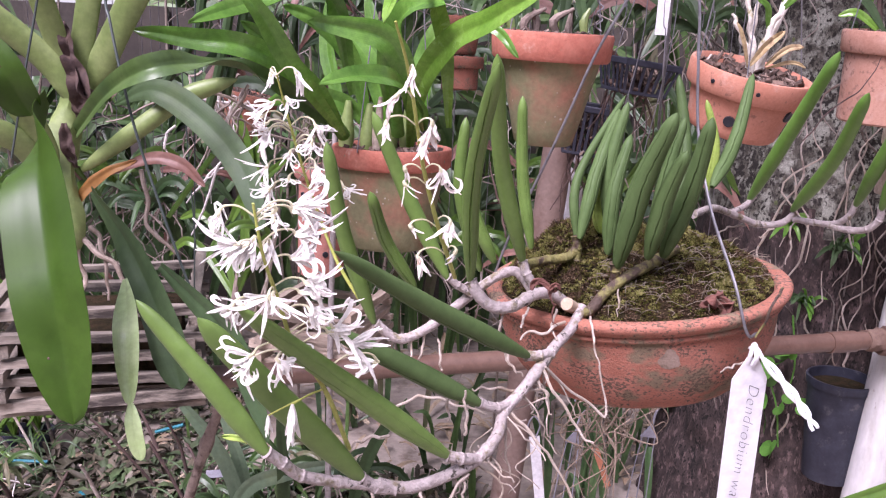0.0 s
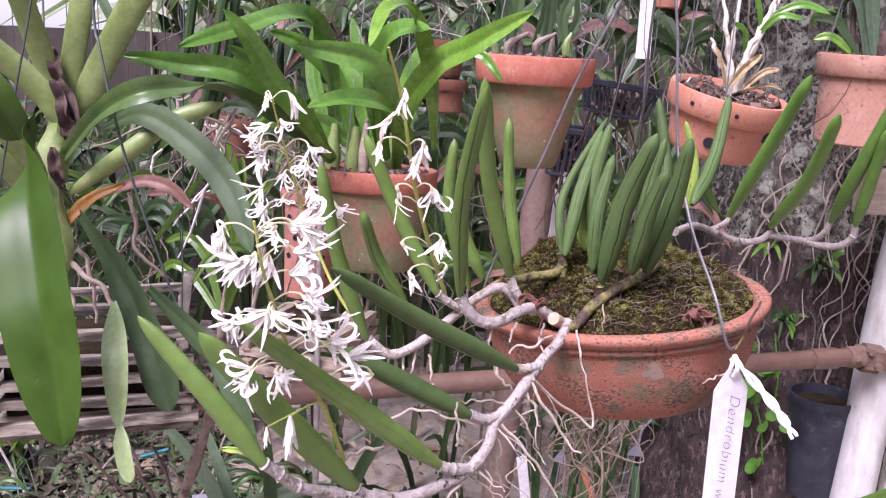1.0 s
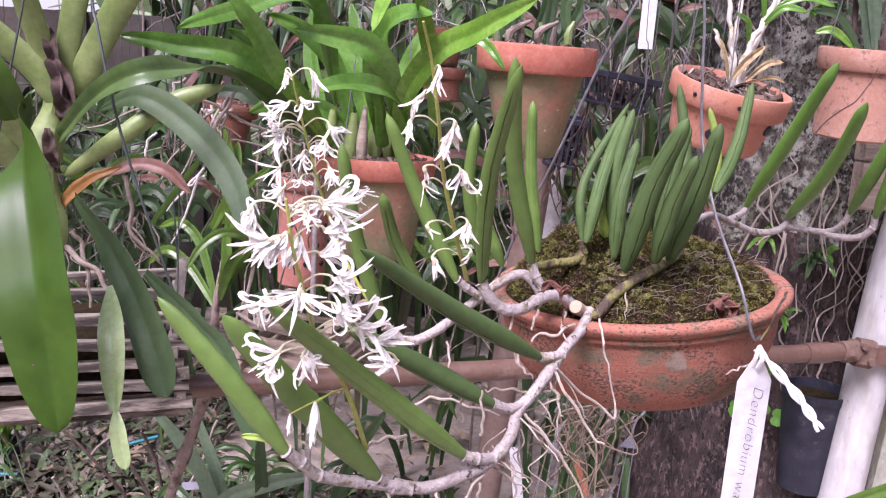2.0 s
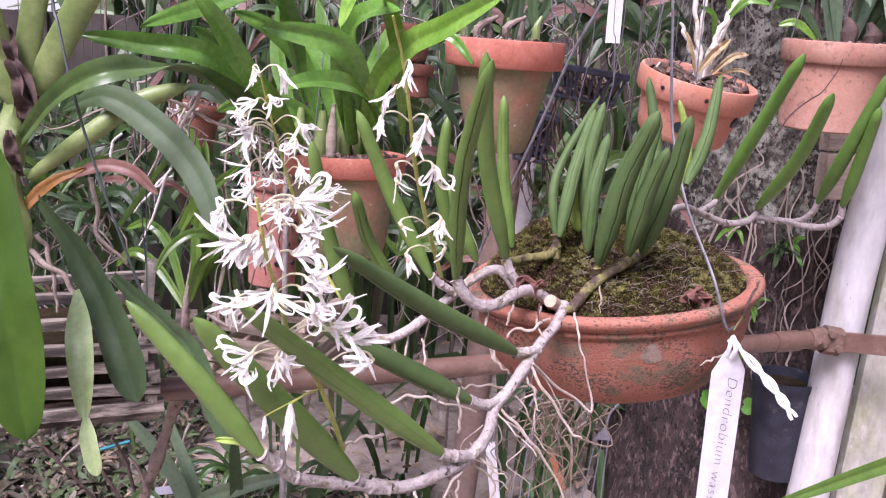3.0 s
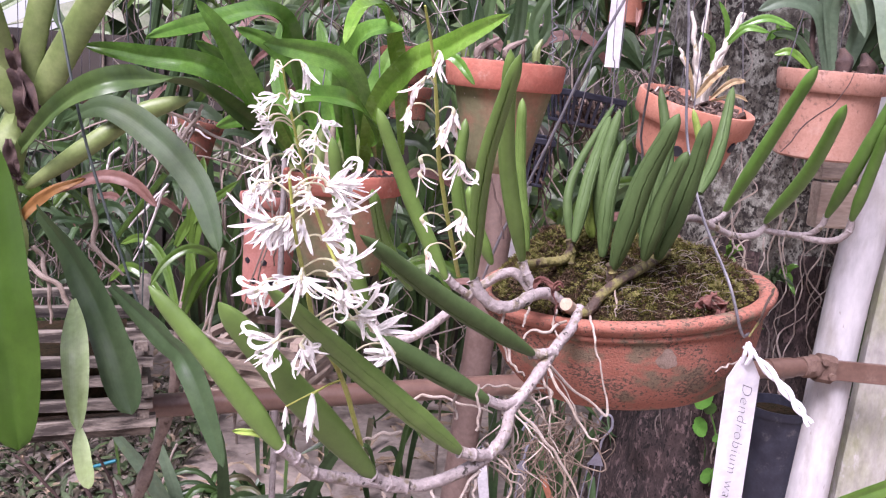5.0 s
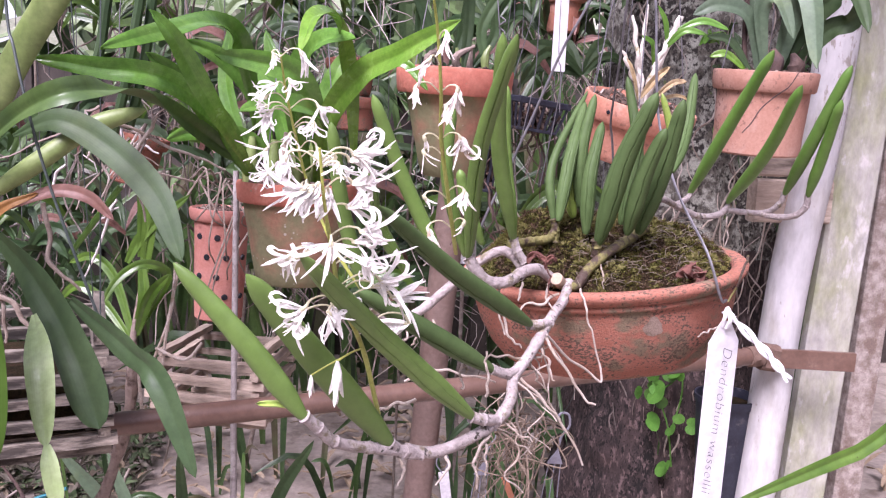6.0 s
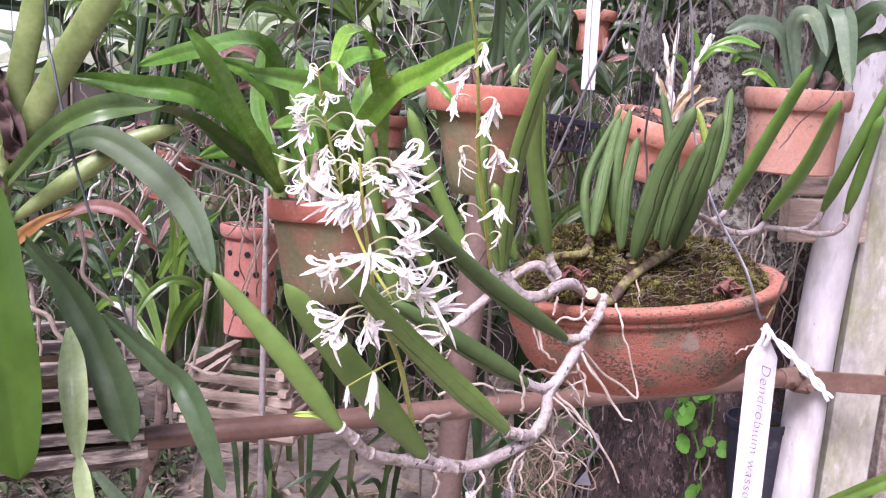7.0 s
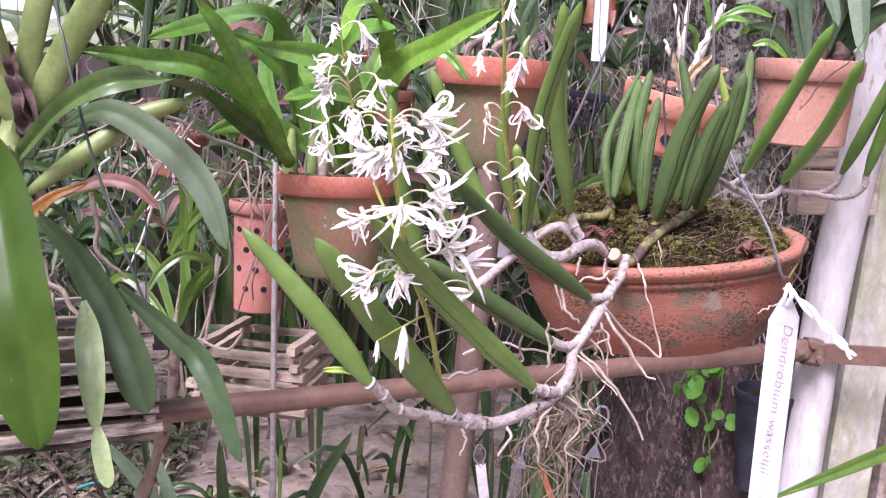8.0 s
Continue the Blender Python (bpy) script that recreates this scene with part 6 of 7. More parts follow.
for _ in range(230):
    a, r = rng.uniform(-2.1, 0.2), 0.09 * math.sqrt(rng.uniform(0.2, 1))
    x, y = r * math.cos(a), r * math.sin(a)
    p = Vector((x, y, moss_height(x, y) + 0.0012))
    d = Vector((rng.gauss(0, 1), rng.gauss(0, 0.8), rng.uniform(-0.15, 0.35))).normalized() * rng.uniform(0.006, 0.02)
    q = p + d * 0.5 + Vector((rng.gauss(0, 0.002), rng.gauss(0, 0.002), rng.uniform(0, 0.003)))
    e = p + d
    e.z = max(moss_height(e.x, e.y) + 0.0008, min(e.z, p.z + 0.006)) if math.hypot(e.x, e.y) < 0.094 else p.z
    tube(g, [BOWL @ p, BOWL @ q, BOWL @ e], [0.00018, 0.00024, 0.00012], 4, 6)
part("root_fibres", g, M_FIBRE, moss)

c = Vector((0.1785, 0.4960, 1.2359)) + Vector((0, 0, 0.004))
flake = thing("dry_flake", c, "crumpled red-brown dry flake lying on the moss", "dry leaf")
for k in range(7):
    q = Euler((0.4 * k, 0.9 * k, 0.7 * k)).to_matrix()
    part("curl", blade(Geo(), [c + q @ Vector((-0.010, 0, 0)), c + q @ Vector((0, 0.003, 0.004)), c + q @ Vector((0.011, 0, -0.001))], 0.008, 0.5, n=6, wave=0.5, seed=k), M_FLAKE, flake)

# ---- the orchid that grows over the bowl ----
orchid = thing("orchid", BOWL @ Matrix.Translation((0, 0, 0.0)), "creeping orchid with fleshy furrowed leaves and white spidery flowers", "orchid")


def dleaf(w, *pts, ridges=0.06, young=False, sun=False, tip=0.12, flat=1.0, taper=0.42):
    """A fleshy leaf from its base to its tip; sun picks a tone with stronger light put in."""
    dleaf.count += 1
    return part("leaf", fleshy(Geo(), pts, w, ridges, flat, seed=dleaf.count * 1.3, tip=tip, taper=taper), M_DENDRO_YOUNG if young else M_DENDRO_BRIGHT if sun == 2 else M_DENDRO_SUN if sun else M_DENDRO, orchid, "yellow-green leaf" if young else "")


dleaf.count = 0
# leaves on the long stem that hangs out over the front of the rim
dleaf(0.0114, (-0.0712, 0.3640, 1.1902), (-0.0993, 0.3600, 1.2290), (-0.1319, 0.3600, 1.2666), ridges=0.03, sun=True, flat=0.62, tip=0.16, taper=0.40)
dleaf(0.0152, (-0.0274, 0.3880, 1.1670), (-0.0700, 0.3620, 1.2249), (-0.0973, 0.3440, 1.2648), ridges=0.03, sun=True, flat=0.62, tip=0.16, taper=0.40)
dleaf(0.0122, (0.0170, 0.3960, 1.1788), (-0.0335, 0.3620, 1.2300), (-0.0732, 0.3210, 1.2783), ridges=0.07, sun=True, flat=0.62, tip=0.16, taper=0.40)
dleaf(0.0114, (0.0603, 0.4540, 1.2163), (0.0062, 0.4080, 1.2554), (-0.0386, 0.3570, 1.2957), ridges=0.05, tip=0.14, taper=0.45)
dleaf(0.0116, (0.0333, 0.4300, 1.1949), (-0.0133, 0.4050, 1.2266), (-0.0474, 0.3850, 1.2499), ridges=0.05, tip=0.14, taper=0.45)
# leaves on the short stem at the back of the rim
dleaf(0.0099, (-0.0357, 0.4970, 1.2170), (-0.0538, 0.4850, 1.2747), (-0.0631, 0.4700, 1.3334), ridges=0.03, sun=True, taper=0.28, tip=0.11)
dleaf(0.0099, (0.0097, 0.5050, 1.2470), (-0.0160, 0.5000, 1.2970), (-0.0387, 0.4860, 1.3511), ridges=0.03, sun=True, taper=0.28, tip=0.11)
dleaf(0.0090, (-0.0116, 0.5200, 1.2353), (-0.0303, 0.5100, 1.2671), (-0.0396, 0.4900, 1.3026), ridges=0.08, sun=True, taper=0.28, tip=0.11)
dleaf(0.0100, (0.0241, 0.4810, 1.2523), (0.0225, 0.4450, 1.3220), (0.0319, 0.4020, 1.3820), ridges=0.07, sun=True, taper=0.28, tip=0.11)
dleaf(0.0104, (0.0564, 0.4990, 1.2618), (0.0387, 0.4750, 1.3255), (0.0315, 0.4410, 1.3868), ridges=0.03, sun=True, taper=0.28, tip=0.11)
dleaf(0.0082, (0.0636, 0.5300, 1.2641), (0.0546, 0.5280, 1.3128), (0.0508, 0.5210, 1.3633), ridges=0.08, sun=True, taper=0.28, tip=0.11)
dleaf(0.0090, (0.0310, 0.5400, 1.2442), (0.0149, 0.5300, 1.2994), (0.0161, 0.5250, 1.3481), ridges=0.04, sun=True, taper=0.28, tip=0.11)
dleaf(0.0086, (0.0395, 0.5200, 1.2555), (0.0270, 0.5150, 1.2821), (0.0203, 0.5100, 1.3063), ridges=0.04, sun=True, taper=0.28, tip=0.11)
# leaves that stand in the moss
dleaf(0.0065, (0.0948, 0.5450, 1.2676), (0.0940, 0.5550, 1.3099), (0.1270, 0.5900, 1.3649), ridges=0.05)
dleaf(0.0096, (0.0957, 0.5360, 1.2710), (0.1055, 0.5500, 1.3157), (0.1213, 0.5750, 1.3560), ridges=0.065)
dleaf(0.0103, (0.1139, 0.5280, 1.2633), (0.1147, 0.5300, 1.3033), (0.1241, 0.5400, 1.3416), ridges=0.065)
dleaf(0.0096, (0.1157, 0.5550, 1.2801), (0.1148, 0.5550, 1.3186), (0.1238, 0.5600, 1.3613), ridges=0.05)
dleaf(0.0142, (0.1170, 0.5090, 1.2593), (0.1239, 0.4900, 1.3155), (0.1354, 0.4700, 1.3597), ridges=0.065)
dleaf(0.0120, (0.1351, 0.5050, 1.2669), (0.1381, 0.4900, 1.3064), (0.1448, 0.4750, 1.3383), ridges=0.065)
dleaf(0.0130, (0.1467, 0.5150, 1.2663), (0.1574, 0.5050, 1.3130), (0.1611, 0.4900, 1.3571), ridges=0.065)
dleaf(0.0094, (0.1444, 0.5450, 1.2689), (0.1507, 0.5450, 1.3155), (0.1592, 0.5450, 1.3533), ridges=0.065)
dleaf(0.0099, (0.1761, 0.6000, 1.2718), (0.1814, 0.6250, 1.3282), (0.1749, 0.6410, 1.3807), ridges=0.05)
dleaf(0.0068, (0.1870, 0.5750, 1.3015), (0.1892, 0.5750, 1.3335), (0.1797, 0.5750, 1.3650), young=True)
dleaf(0.0085, (0.1134, 0.5600, 1.2711), (0.1097, 0.5600, 1.2870), (0.1084, 0.5560, 1.3034), young=True)
dleaf(0.0102, (0.1860, 0.5600, 1.3071), (0.2073, 0.5900, 1.3384), (0.2219, 0.6150, 1.3842), ridges=0.05)
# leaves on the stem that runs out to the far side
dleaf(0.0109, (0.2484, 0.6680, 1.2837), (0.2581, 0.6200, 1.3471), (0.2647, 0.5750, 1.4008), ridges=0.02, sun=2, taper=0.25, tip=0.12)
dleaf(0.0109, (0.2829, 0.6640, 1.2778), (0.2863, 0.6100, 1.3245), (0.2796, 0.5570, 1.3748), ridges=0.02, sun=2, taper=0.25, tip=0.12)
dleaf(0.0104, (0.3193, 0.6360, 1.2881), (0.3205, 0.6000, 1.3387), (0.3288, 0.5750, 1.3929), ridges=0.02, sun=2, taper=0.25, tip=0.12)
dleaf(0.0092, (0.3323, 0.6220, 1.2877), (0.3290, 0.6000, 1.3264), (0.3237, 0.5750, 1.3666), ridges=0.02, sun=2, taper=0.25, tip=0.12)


def stem(pts, r, material=M_RHIZOME, joints=6, n=48):
    """A jointed creeping stem, thicker at its nodes."""
    rr = []
    for i in range(49):
        u = i / 48 * joints
        rr.append(r * (0.92 + 0.17 * math.exp(-((u - round(u)) / 0.05) ** 2) + 0.04 * math.exp(-(((u * 2.3) % 1 - 0.5) / 0.1) ** 2)))
    return part("stem", tube(Geo(), pts, rr, 14, n * 2, 0.03, freq=240), material, orchid)


stem([(0.0959, 0.5000, 1.2339), (0.0885, 0.4850, 1.2252), (0.0781, 0.4700, 1.2188), (0.0676, 0.4560, 1.2090), (0.0578, 0.4460, 1.1983), (0.0476, 0.4360, 1.1887), (0.0436, 0.4240, 1.1794), (0.0344, 0.4100, 1.1728), (0.0196, 0.4020, 1.1660),
      (-0.0012, 0.3980, 1.1587), (-0.0188, 0.3920, 1.1622)], 0.0036, joints=9, n=72)
stem([(-0.0159, 0.3930, 1.1611), (-0.0386, 0.3840, 1.1668), (-0.0564, 0.3750, 1.1738), (-0.0648, 0.3690, 1.1835), (-0.0715, 0.3640, 1.1914)], 0.0033, joints=4)
stem([(0.0588, 0.4550, 1.2159), (0.0673, 0.4580, 1.2153), (0.0745, 0.4640, 1.2153)], 0.0034, joints=2, n=14)
stem([(0.0326, 0.4300, 1.1955), (0.0431, 0.4340, 1.1913), (0.0513, 0.4400, 1.1927)], 0.0032, joints=2, n=14)
stem([(0.0161, 0.3970, 1.1788), (0.0237, 0.4000, 1.1759), (0.0329, 0.4080, 1.1724)], 0.0034, joints=2, n=14)
stem([(-0.0280, 0.3880, 1.1676), (-0.0203, 0.3920, 1.1607), (-0.0100, 0.3950, 1.1588)], 0.0036, joints=2, n=14)
stem([(0.0876, 0.5050, 1.2338), (0.0757, 0.5000, 1.2421), (0.0643, 0.4920, 1.2429), (0.0502, 0.4820, 1.2374), (0.0380, 0.4800, 1.2376), (0.0290, 0.4800, 1.2450), (0.0244, 0.4810, 1.2527)], 0.0040, joints=5)
stem([(0.0650, 0.5000, 1.2414), (0.0575, 0.5050, 1.2508), (0.0504, 0.5100, 1.2529), (0.0382, 0.5150, 1.2452), (0.0241, 0.5150, 1.2330), (0.0118, 0.5080, 1.2239), (-0.0039, 0.5020, 1.2123), (-0.0200, 0.5000, 1.2063), (-0.0346, 0.4970, 1.2167)], 0.0034, joints=7)
stem([(0.0644, 0.4980, 1.2475), (0.0593, 0.4980, 1.2546), (0.0564, 0.4990, 1.2626)], 0.0032, joints=2, n=14)
stem([(0.0258, 0.5120, 1.2358), (0.0164, 0.5080, 1.2421), (0.0100, 0.5050, 1.2481)], 0.0028, joints=2, n=14)
# green canes that lie on the moss
stem([(0.0867, 0.5030, 1.2332), (0.0992, 0.4970, 1.2324), (0.1098, 0.5030, 1.2432), (0.1248, 0.5120, 1.2528), (0.1402, 0.5200, 1.2599), (0.1592, 0.5350, 1.2682)], 0.0038, M_CANE, joints=7)
stem([(0.0573, 0.5100, 1.2570), (0.0712, 0.5250, 1.2572), (0.0892, 0.5380, 1.2578), (0.0947, 0.5400, 1.2635)], 0.0034, M_CANE, joints=5)
stem([(0.0953, 0.5400, 1.2557), (0.0955, 0.5400, 1.2636), (0.0933, 0.5400, 1.2720)], 0.0030, M_CANE, joints=2, n=14)
stem([(0.1167, 0.5120, 1.2505), (0.1165, 0.5100, 1.2573), (0.1151, 0.5090, 1.2623)], 0.0032, M_CANE, joints=2, n=14)
part("cut_stub", tube(Geo(), [(0.0929, 0.5030, 1.2317), (0.0852, 0.4930, 1.2380)], [0.0040, 0.0042], 12, 4), M_CUT, orchid, "pale cut end of an old cane")
# stem towards the far side
stem([(0.1867, 0.6000, 1.2810), (0.2110, 0.6350, 1.2810), (0.2339, 0.6550, 1.2733), (0.2581, 0.6660, 1.2648), (0.2763, 0.6670, 1.2664), (0.2864, 0.6650, 1.2759)], 0.0030, joints=5)
stem([(0.2846, 0.6650, 1.2710), (0.2988, 0.6580, 1.2700), (0.3109, 0.6480, 1.2713), (0.3173, 0.6390, 1.2797), (0.3196, 0.6360, 1.2895)], 0.0027, joints=4)
stem([(0.3072, 0.6500, 1.2698), (0.3194, 0.6400, 1.2684), (0.3281, 0.6300, 1.2715), (0.3331, 0.6240, 1.2801), (0.3324, 0.6220, 1.2895)], 0.0029, joints=4)
stem([(0.2309, 0.6550, 1.2750), (0.2445, 0.6640, 1.2795), (0.2522, 0.6680, 1.2874)], 0.0026, joints=2, n=14)


def root(r, *pts, material=M_ROOT):
    r *= 0.70
    return part("root", tube(Geo(), pts, [r, r * 1.05, r * 0.9, r * 0.65], 7, 24, 0.25, freq=160, wig=0.0026), material, orchid)


# roots that leave the front stem
root(0.0013, (0.0696, 0.4520, 1.2089), (0.0776, 0.4460, 1.1960), (0.0903, 0.4440, 1.1783), (0.0999, 0.4420, 1.1692))
root(0.0012, (0.0707, 0.4540, 1.2100), (0.0878, 0.4620, 1.1936), (0.0986, 0.4620, 1.1852), (0.1098, 0.4600, 1.1784), (0.1097, 0.4660, 1.1897), (0.1040, 0.4700, 1.2066))
root(0.0013, (0.0515, 0.4360, 1.1882), (0.0650, 0.4320, 1.1753), (0.0771, 0.4300, 1.1613), (0.0890, 0.4280, 1.1384))
root(0.0011, (0.0659, 0.4520, 1.2052), (0.0715, 0.4500, 1.1940), (0.0757, 0.4500, 1.1818))
root(0.0011, (0.0682, 0.4520, 1.1965), (0.0496, 0.4450, 1.1982), (0.0363, 0.4400, 1.2001), (0.0281, 0.4380, 1.2011))
root(0.0011, (0.0466, 0.4340, 1.1871), (0.0492, 0.4300, 1.1700), (0.0512, 0.4300, 1.1532))
root(0.0012, (0.0251, 0.4040, 1.1877), (0.0256, 0.4040, 1.2008), (0.0238, 0.4040, 1.2135))
root(0.0011, (0.0156, 0.4300, 1.1988), (0.0154, 0.4300, 1.1886), (0.0167, 0.4300, 1.1818))
root(0.0011, (0.0271, 0.4050, 1.1659), (0.0255, 0.4020, 1.1574), (0.0274, 0.4000, 1.1451))
root(0.0013, (-0.0141, 0.3960, 1.1890), (-0.0264, 0.4000, 1.1830), (-0.0354, 0.4000, 1.1792))
root(0.0012, (-0.0248, 0.3920, 1.1617), (-0.0203, 0.3880, 1.1548), (-0.0229, 0.3860, 1.1433))
root(0.0012, (0.0287, 0.4040, 1.1655), (0.0189, 0.3980, 1.1556), (0.0226, 0.3960, 1.1389))
root(0.0012, (0.0017, 0.4000, 1.1585), (0.0043, 0.3920, 1.1533), (-0.0032, 0.3880, 1.1424))
root(0.0011, (0.0056, 0.5000, 1.2078), (0.0083, 0.4920, 1.1955), (0.0105, 0.4900, 1.1888))
root(0.0011, (-0.0038, 0.5020, 1.2104), (-0.0050, 0.5000, 1.1975), (-0.0071, 0.4980, 1.1885))
root(0.0011, (-0.0127, 0.5000, 1.2067), (-0.0112, 0.5000, 1.1971), (-0.0138, 0.4980, 1.1919))
root(0.0012, (-0.0161, 0.4500, 1.1813), (0.0003, 0.4500, 1.1895), (0.0172, 0.4450, 1.1884), (0.0371, 0.4400, 1.1855))
rg = random.Random(17)
for i in range(16):
    u = rg.random()
    p = Vector((0.0781, 0.4700, 1.2150)).lerp(Vector((0.0196, 0.4020, 1.1640)), u)
    d = Vector((rg.gauss(0.012, 0.012), rg.gauss(0.004, 0.006), -rg.uniform(0.012, 0.045)))
    q = Vector((rg.gauss(0, 0.005), rg.gauss(0, 0.003), 0))
    root(rg.uniform(0.0005, 0.0009), p, p + d * 0.4 + q, p + d * 0.75 - q * 0.6, p + d)
# roots over the rim
root(0.0013, (0.0831, 0.4780, 1.2308), (0.0707, 0.4700, 1.2273), (0.0622, 0.4680, 1.2257), (0.0557, 0.4680, 1.2217))
root(0.0011, (0.0788, 0.4900, 1.2348), (0.0747, 0.4780, 1.2285), (0.0769, 0.4700, 1.2216))
root(0.0012, (0.0477, 0.4750, 1.2188), (0.0520, 0.4720, 1.2038), (0.0591, 0.4700, 1.1977))
root(0.0012, (0.0609, 0.4860, 1.2361), (0.0572, 0.4760, 1.2317), (0.0564, 0.4740, 1.2269))
root(0.0011, (0.0451, 0.4820, 1.2364), (0.0442, 0.4800, 1.2206), (0.0492, 0.4740, 1.2047))
root(0.0010, (0.2040, 0.4940, 1.2067), (0.1923, 0.4900, 1.2056), (0.1827, 0.4860, 1.2028))
root(0.0010, (0.0993, 0.4850, 1.2332), (0.1005, 0.4740, 1.2223), (0.1044, 0.4720, 1.2052))
root(0.0008, (0.1176, 0.5100, 1.2492), (0.1172, 0.4970, 1.2379), (0.1158, 0.4900, 1.2326))
root(0.0012, (0.2152, 0.4900, 1.2565), (0.2054, 0.4780, 1.2469), (0.2011, 0.4820, 1.2256), material=M_CANE)
# dry sheaths where the stems part at the rim
for pts, w in ((((0.0609, 0.4740, 1.2509), (0.0622, 0.4740, 1.2554), (0.0661, 0.4740, 1.2565), (0.0710, 0.4740, 1.2544)), 0.0042),
               (((0.0642, 0.4720, 1.2569), (0.0688, 0.4720, 1.2552), (0.0730, 0.4720, 1.2521), (0.0764, 0.4720, 1.2518)), 0.0034),
               (((0.0712, 0.4700, 1.2509), (0.0726, 0.4700, 1.2544), (0.0753, 0.4700, 1.2557), (0.0778, 0.4700, 1.2530)), 0.003),
               (((0.0683, 0.4730, 1.2563), (0.0714, 0.4730, 1.2524), (0.0723, 0.4730, 1.2471)), 0.0026)):
    part("dry_sheath", blade(Geo(), pts, w, 0.8, n=14, wave=0.5, tip=0.5, seed=w * 5000), M_FLAKE, orchid, "curled dark red dry sheath")
root(0.0007, (0.0717, 0.4700, 1.2515), (0.0751, 0.4700, 1.2435), (0.0734, 0.4700, 1.2369), (0.0773, 0.4700, 1.2316), material=M_FLAKE)
# roots on the far stem
root(0.0011, (0.2837, 0.6640, 1.2652), (0.2856, 0.6640, 1.2512), (0.2837, 0.6640, 1.2320))
root(0.0010, (0.2712, 0.6660, 1.2618), (0.2622, 0.6640, 1.2556), (0.2601, 0.6640, 1.2536))
root(0.0010, (0.2481, 0.6660, 1.2629), (0.2328, 0.6600, 1.2609), (0.2185, 0.6550, 1.2541))
root(0.0007, (0.2579, 0.6000, 1.3384), (0.2725, 0.5950, 1.3615), (0.2877, 0.5900, 1.3761), (0.2970, 0.5850, 1.3994), material=M_SHEATH)
root(0.0010, (0.0458, 0.5200, 1.2728), (0.0388, 0.5200, 1.2984), (0.0332, 0.5200, 1.3200), material=M_SHEATH)

# ---- flowers ----
def tepal(geo, p0, d, perp, ln, width, curl, twist, seed):
    """A narrow petal from p0 along d; curl below 1 bends it, above 1 rolls its end into a loop."""
    if curl > 1:
        pts = [p0, p0 + d * 0.34 * ln, p0 + d * 0.58 * ln + perp * 0.10 * ln, p0 + d * 0.60 * ln + perp * 0.34 * ln, p0 + d * 0.38 * ln + perp * 0.44 * ln, p0 + d * 0.24 * ln + perp * 0.30 * ln]
    else:
        pts = [p0, p0 + d * 0.36 * ln, p0 + d * 0.70 * ln + perp * curl * 0.14 * ln, p0 + d * ln + perp * curl * 0.42 * ln]
    blade(geo, pts, width, 0.40, (0.3 * math.sin(seed * 7), -1, 0.35 + 0.4 * math.sin(seed * 3)), 12, 0.00022, 0.30, 0.42, 0.25, twist, seed)


def blossom(spike_ob, path, row, rg, material, thin, size):
    """One flower on its arching pedicel: narrow tepals that trail away from the stalk, some rolled back, and a small lip."""
    x, y, z, ang, ln, spread = row
    ln *= size
    base = Vector((x, y, z))
    foot = min(path, key=lambda p: abs(p.z - (z - 0.002)) + 0.2 * abs(p.x - x))
    gap = (base - foot).length
    a = radians(ang)
    aim = Vector((math.cos(a), rg.uniform(-0.35, 0.25), math.sin(a))).normalized()
    side = Vector((-math.sin(a), 0, math.cos(a)))
    g = Geo()
    tube(g, [foot, foot.lerp(base, 0.45) + Vector((0, 0, 0.22 * gap)), foot.lerp(base, 0.85) + Vector((0, 0, 0.16 * gap)), base], [0.00040, 0.00042, 0.00050, 0.00085], 6, 12)
    tube(g, [base - aim * 0.0008, base + aim * 0.0012, base + aim * 0.0030], [0.0007, 0.0013, 0.0008], 8, 5)
    part("pedicel", g, M_PEDICEL, spike_ob)
    geo = Geo()
    shut = spread < 25
    for k in range(8 if not thin else 3):
        off = radians((k / 7 * 2 - 1) * spread * 1.15 + rg.uniform(-16, 16) * (0.5 if shut else 1)) if not thin else radians((k - 1) * spread)
        d = (aim * math.cos(off) + side * math.sin(off) + Vector((0, rg.uniform(-0.45, 0.3) * (0.5 if shut else 1), 0))).normalized()
        perp = (side * (1 if off > 0 else -1) * (-1 if shut else 1) + Vector((0, rg.uniform(-0.4, 0.4), 0))).normalized()
        curl = 2 if not shut and rg.random() < 0.3 else rg.uniform(-0.9, 1.0)
        w = ln * (rg.uniform(0.12, 0.17) if shut else rg.uniform(0.050, 0.115))
        tepal(geo, base + aim * 0.0006, d, perp, ln * rg.uniform(0.45, 1.08), min(max(w, 0.0009), 0.0026) * (0.7 if thin else 1), curl, rg.uniform(-1.1, 1.1), rg.random() * 30)
    if not thin:
        blade(geo, [base, base + aim * 0.25 * ln + side * 0.04 * ln, base + aim * 0.42 * ln - side * 0.05 * ln], ln * 0.2, 0.9, (0.3, -1, 0.3), 7, 0.00025, 0.4, 0.5, 0.4, 0.3, rg.random() * 20)
    part("flower", geo, material, spike_ob, sharp=60)


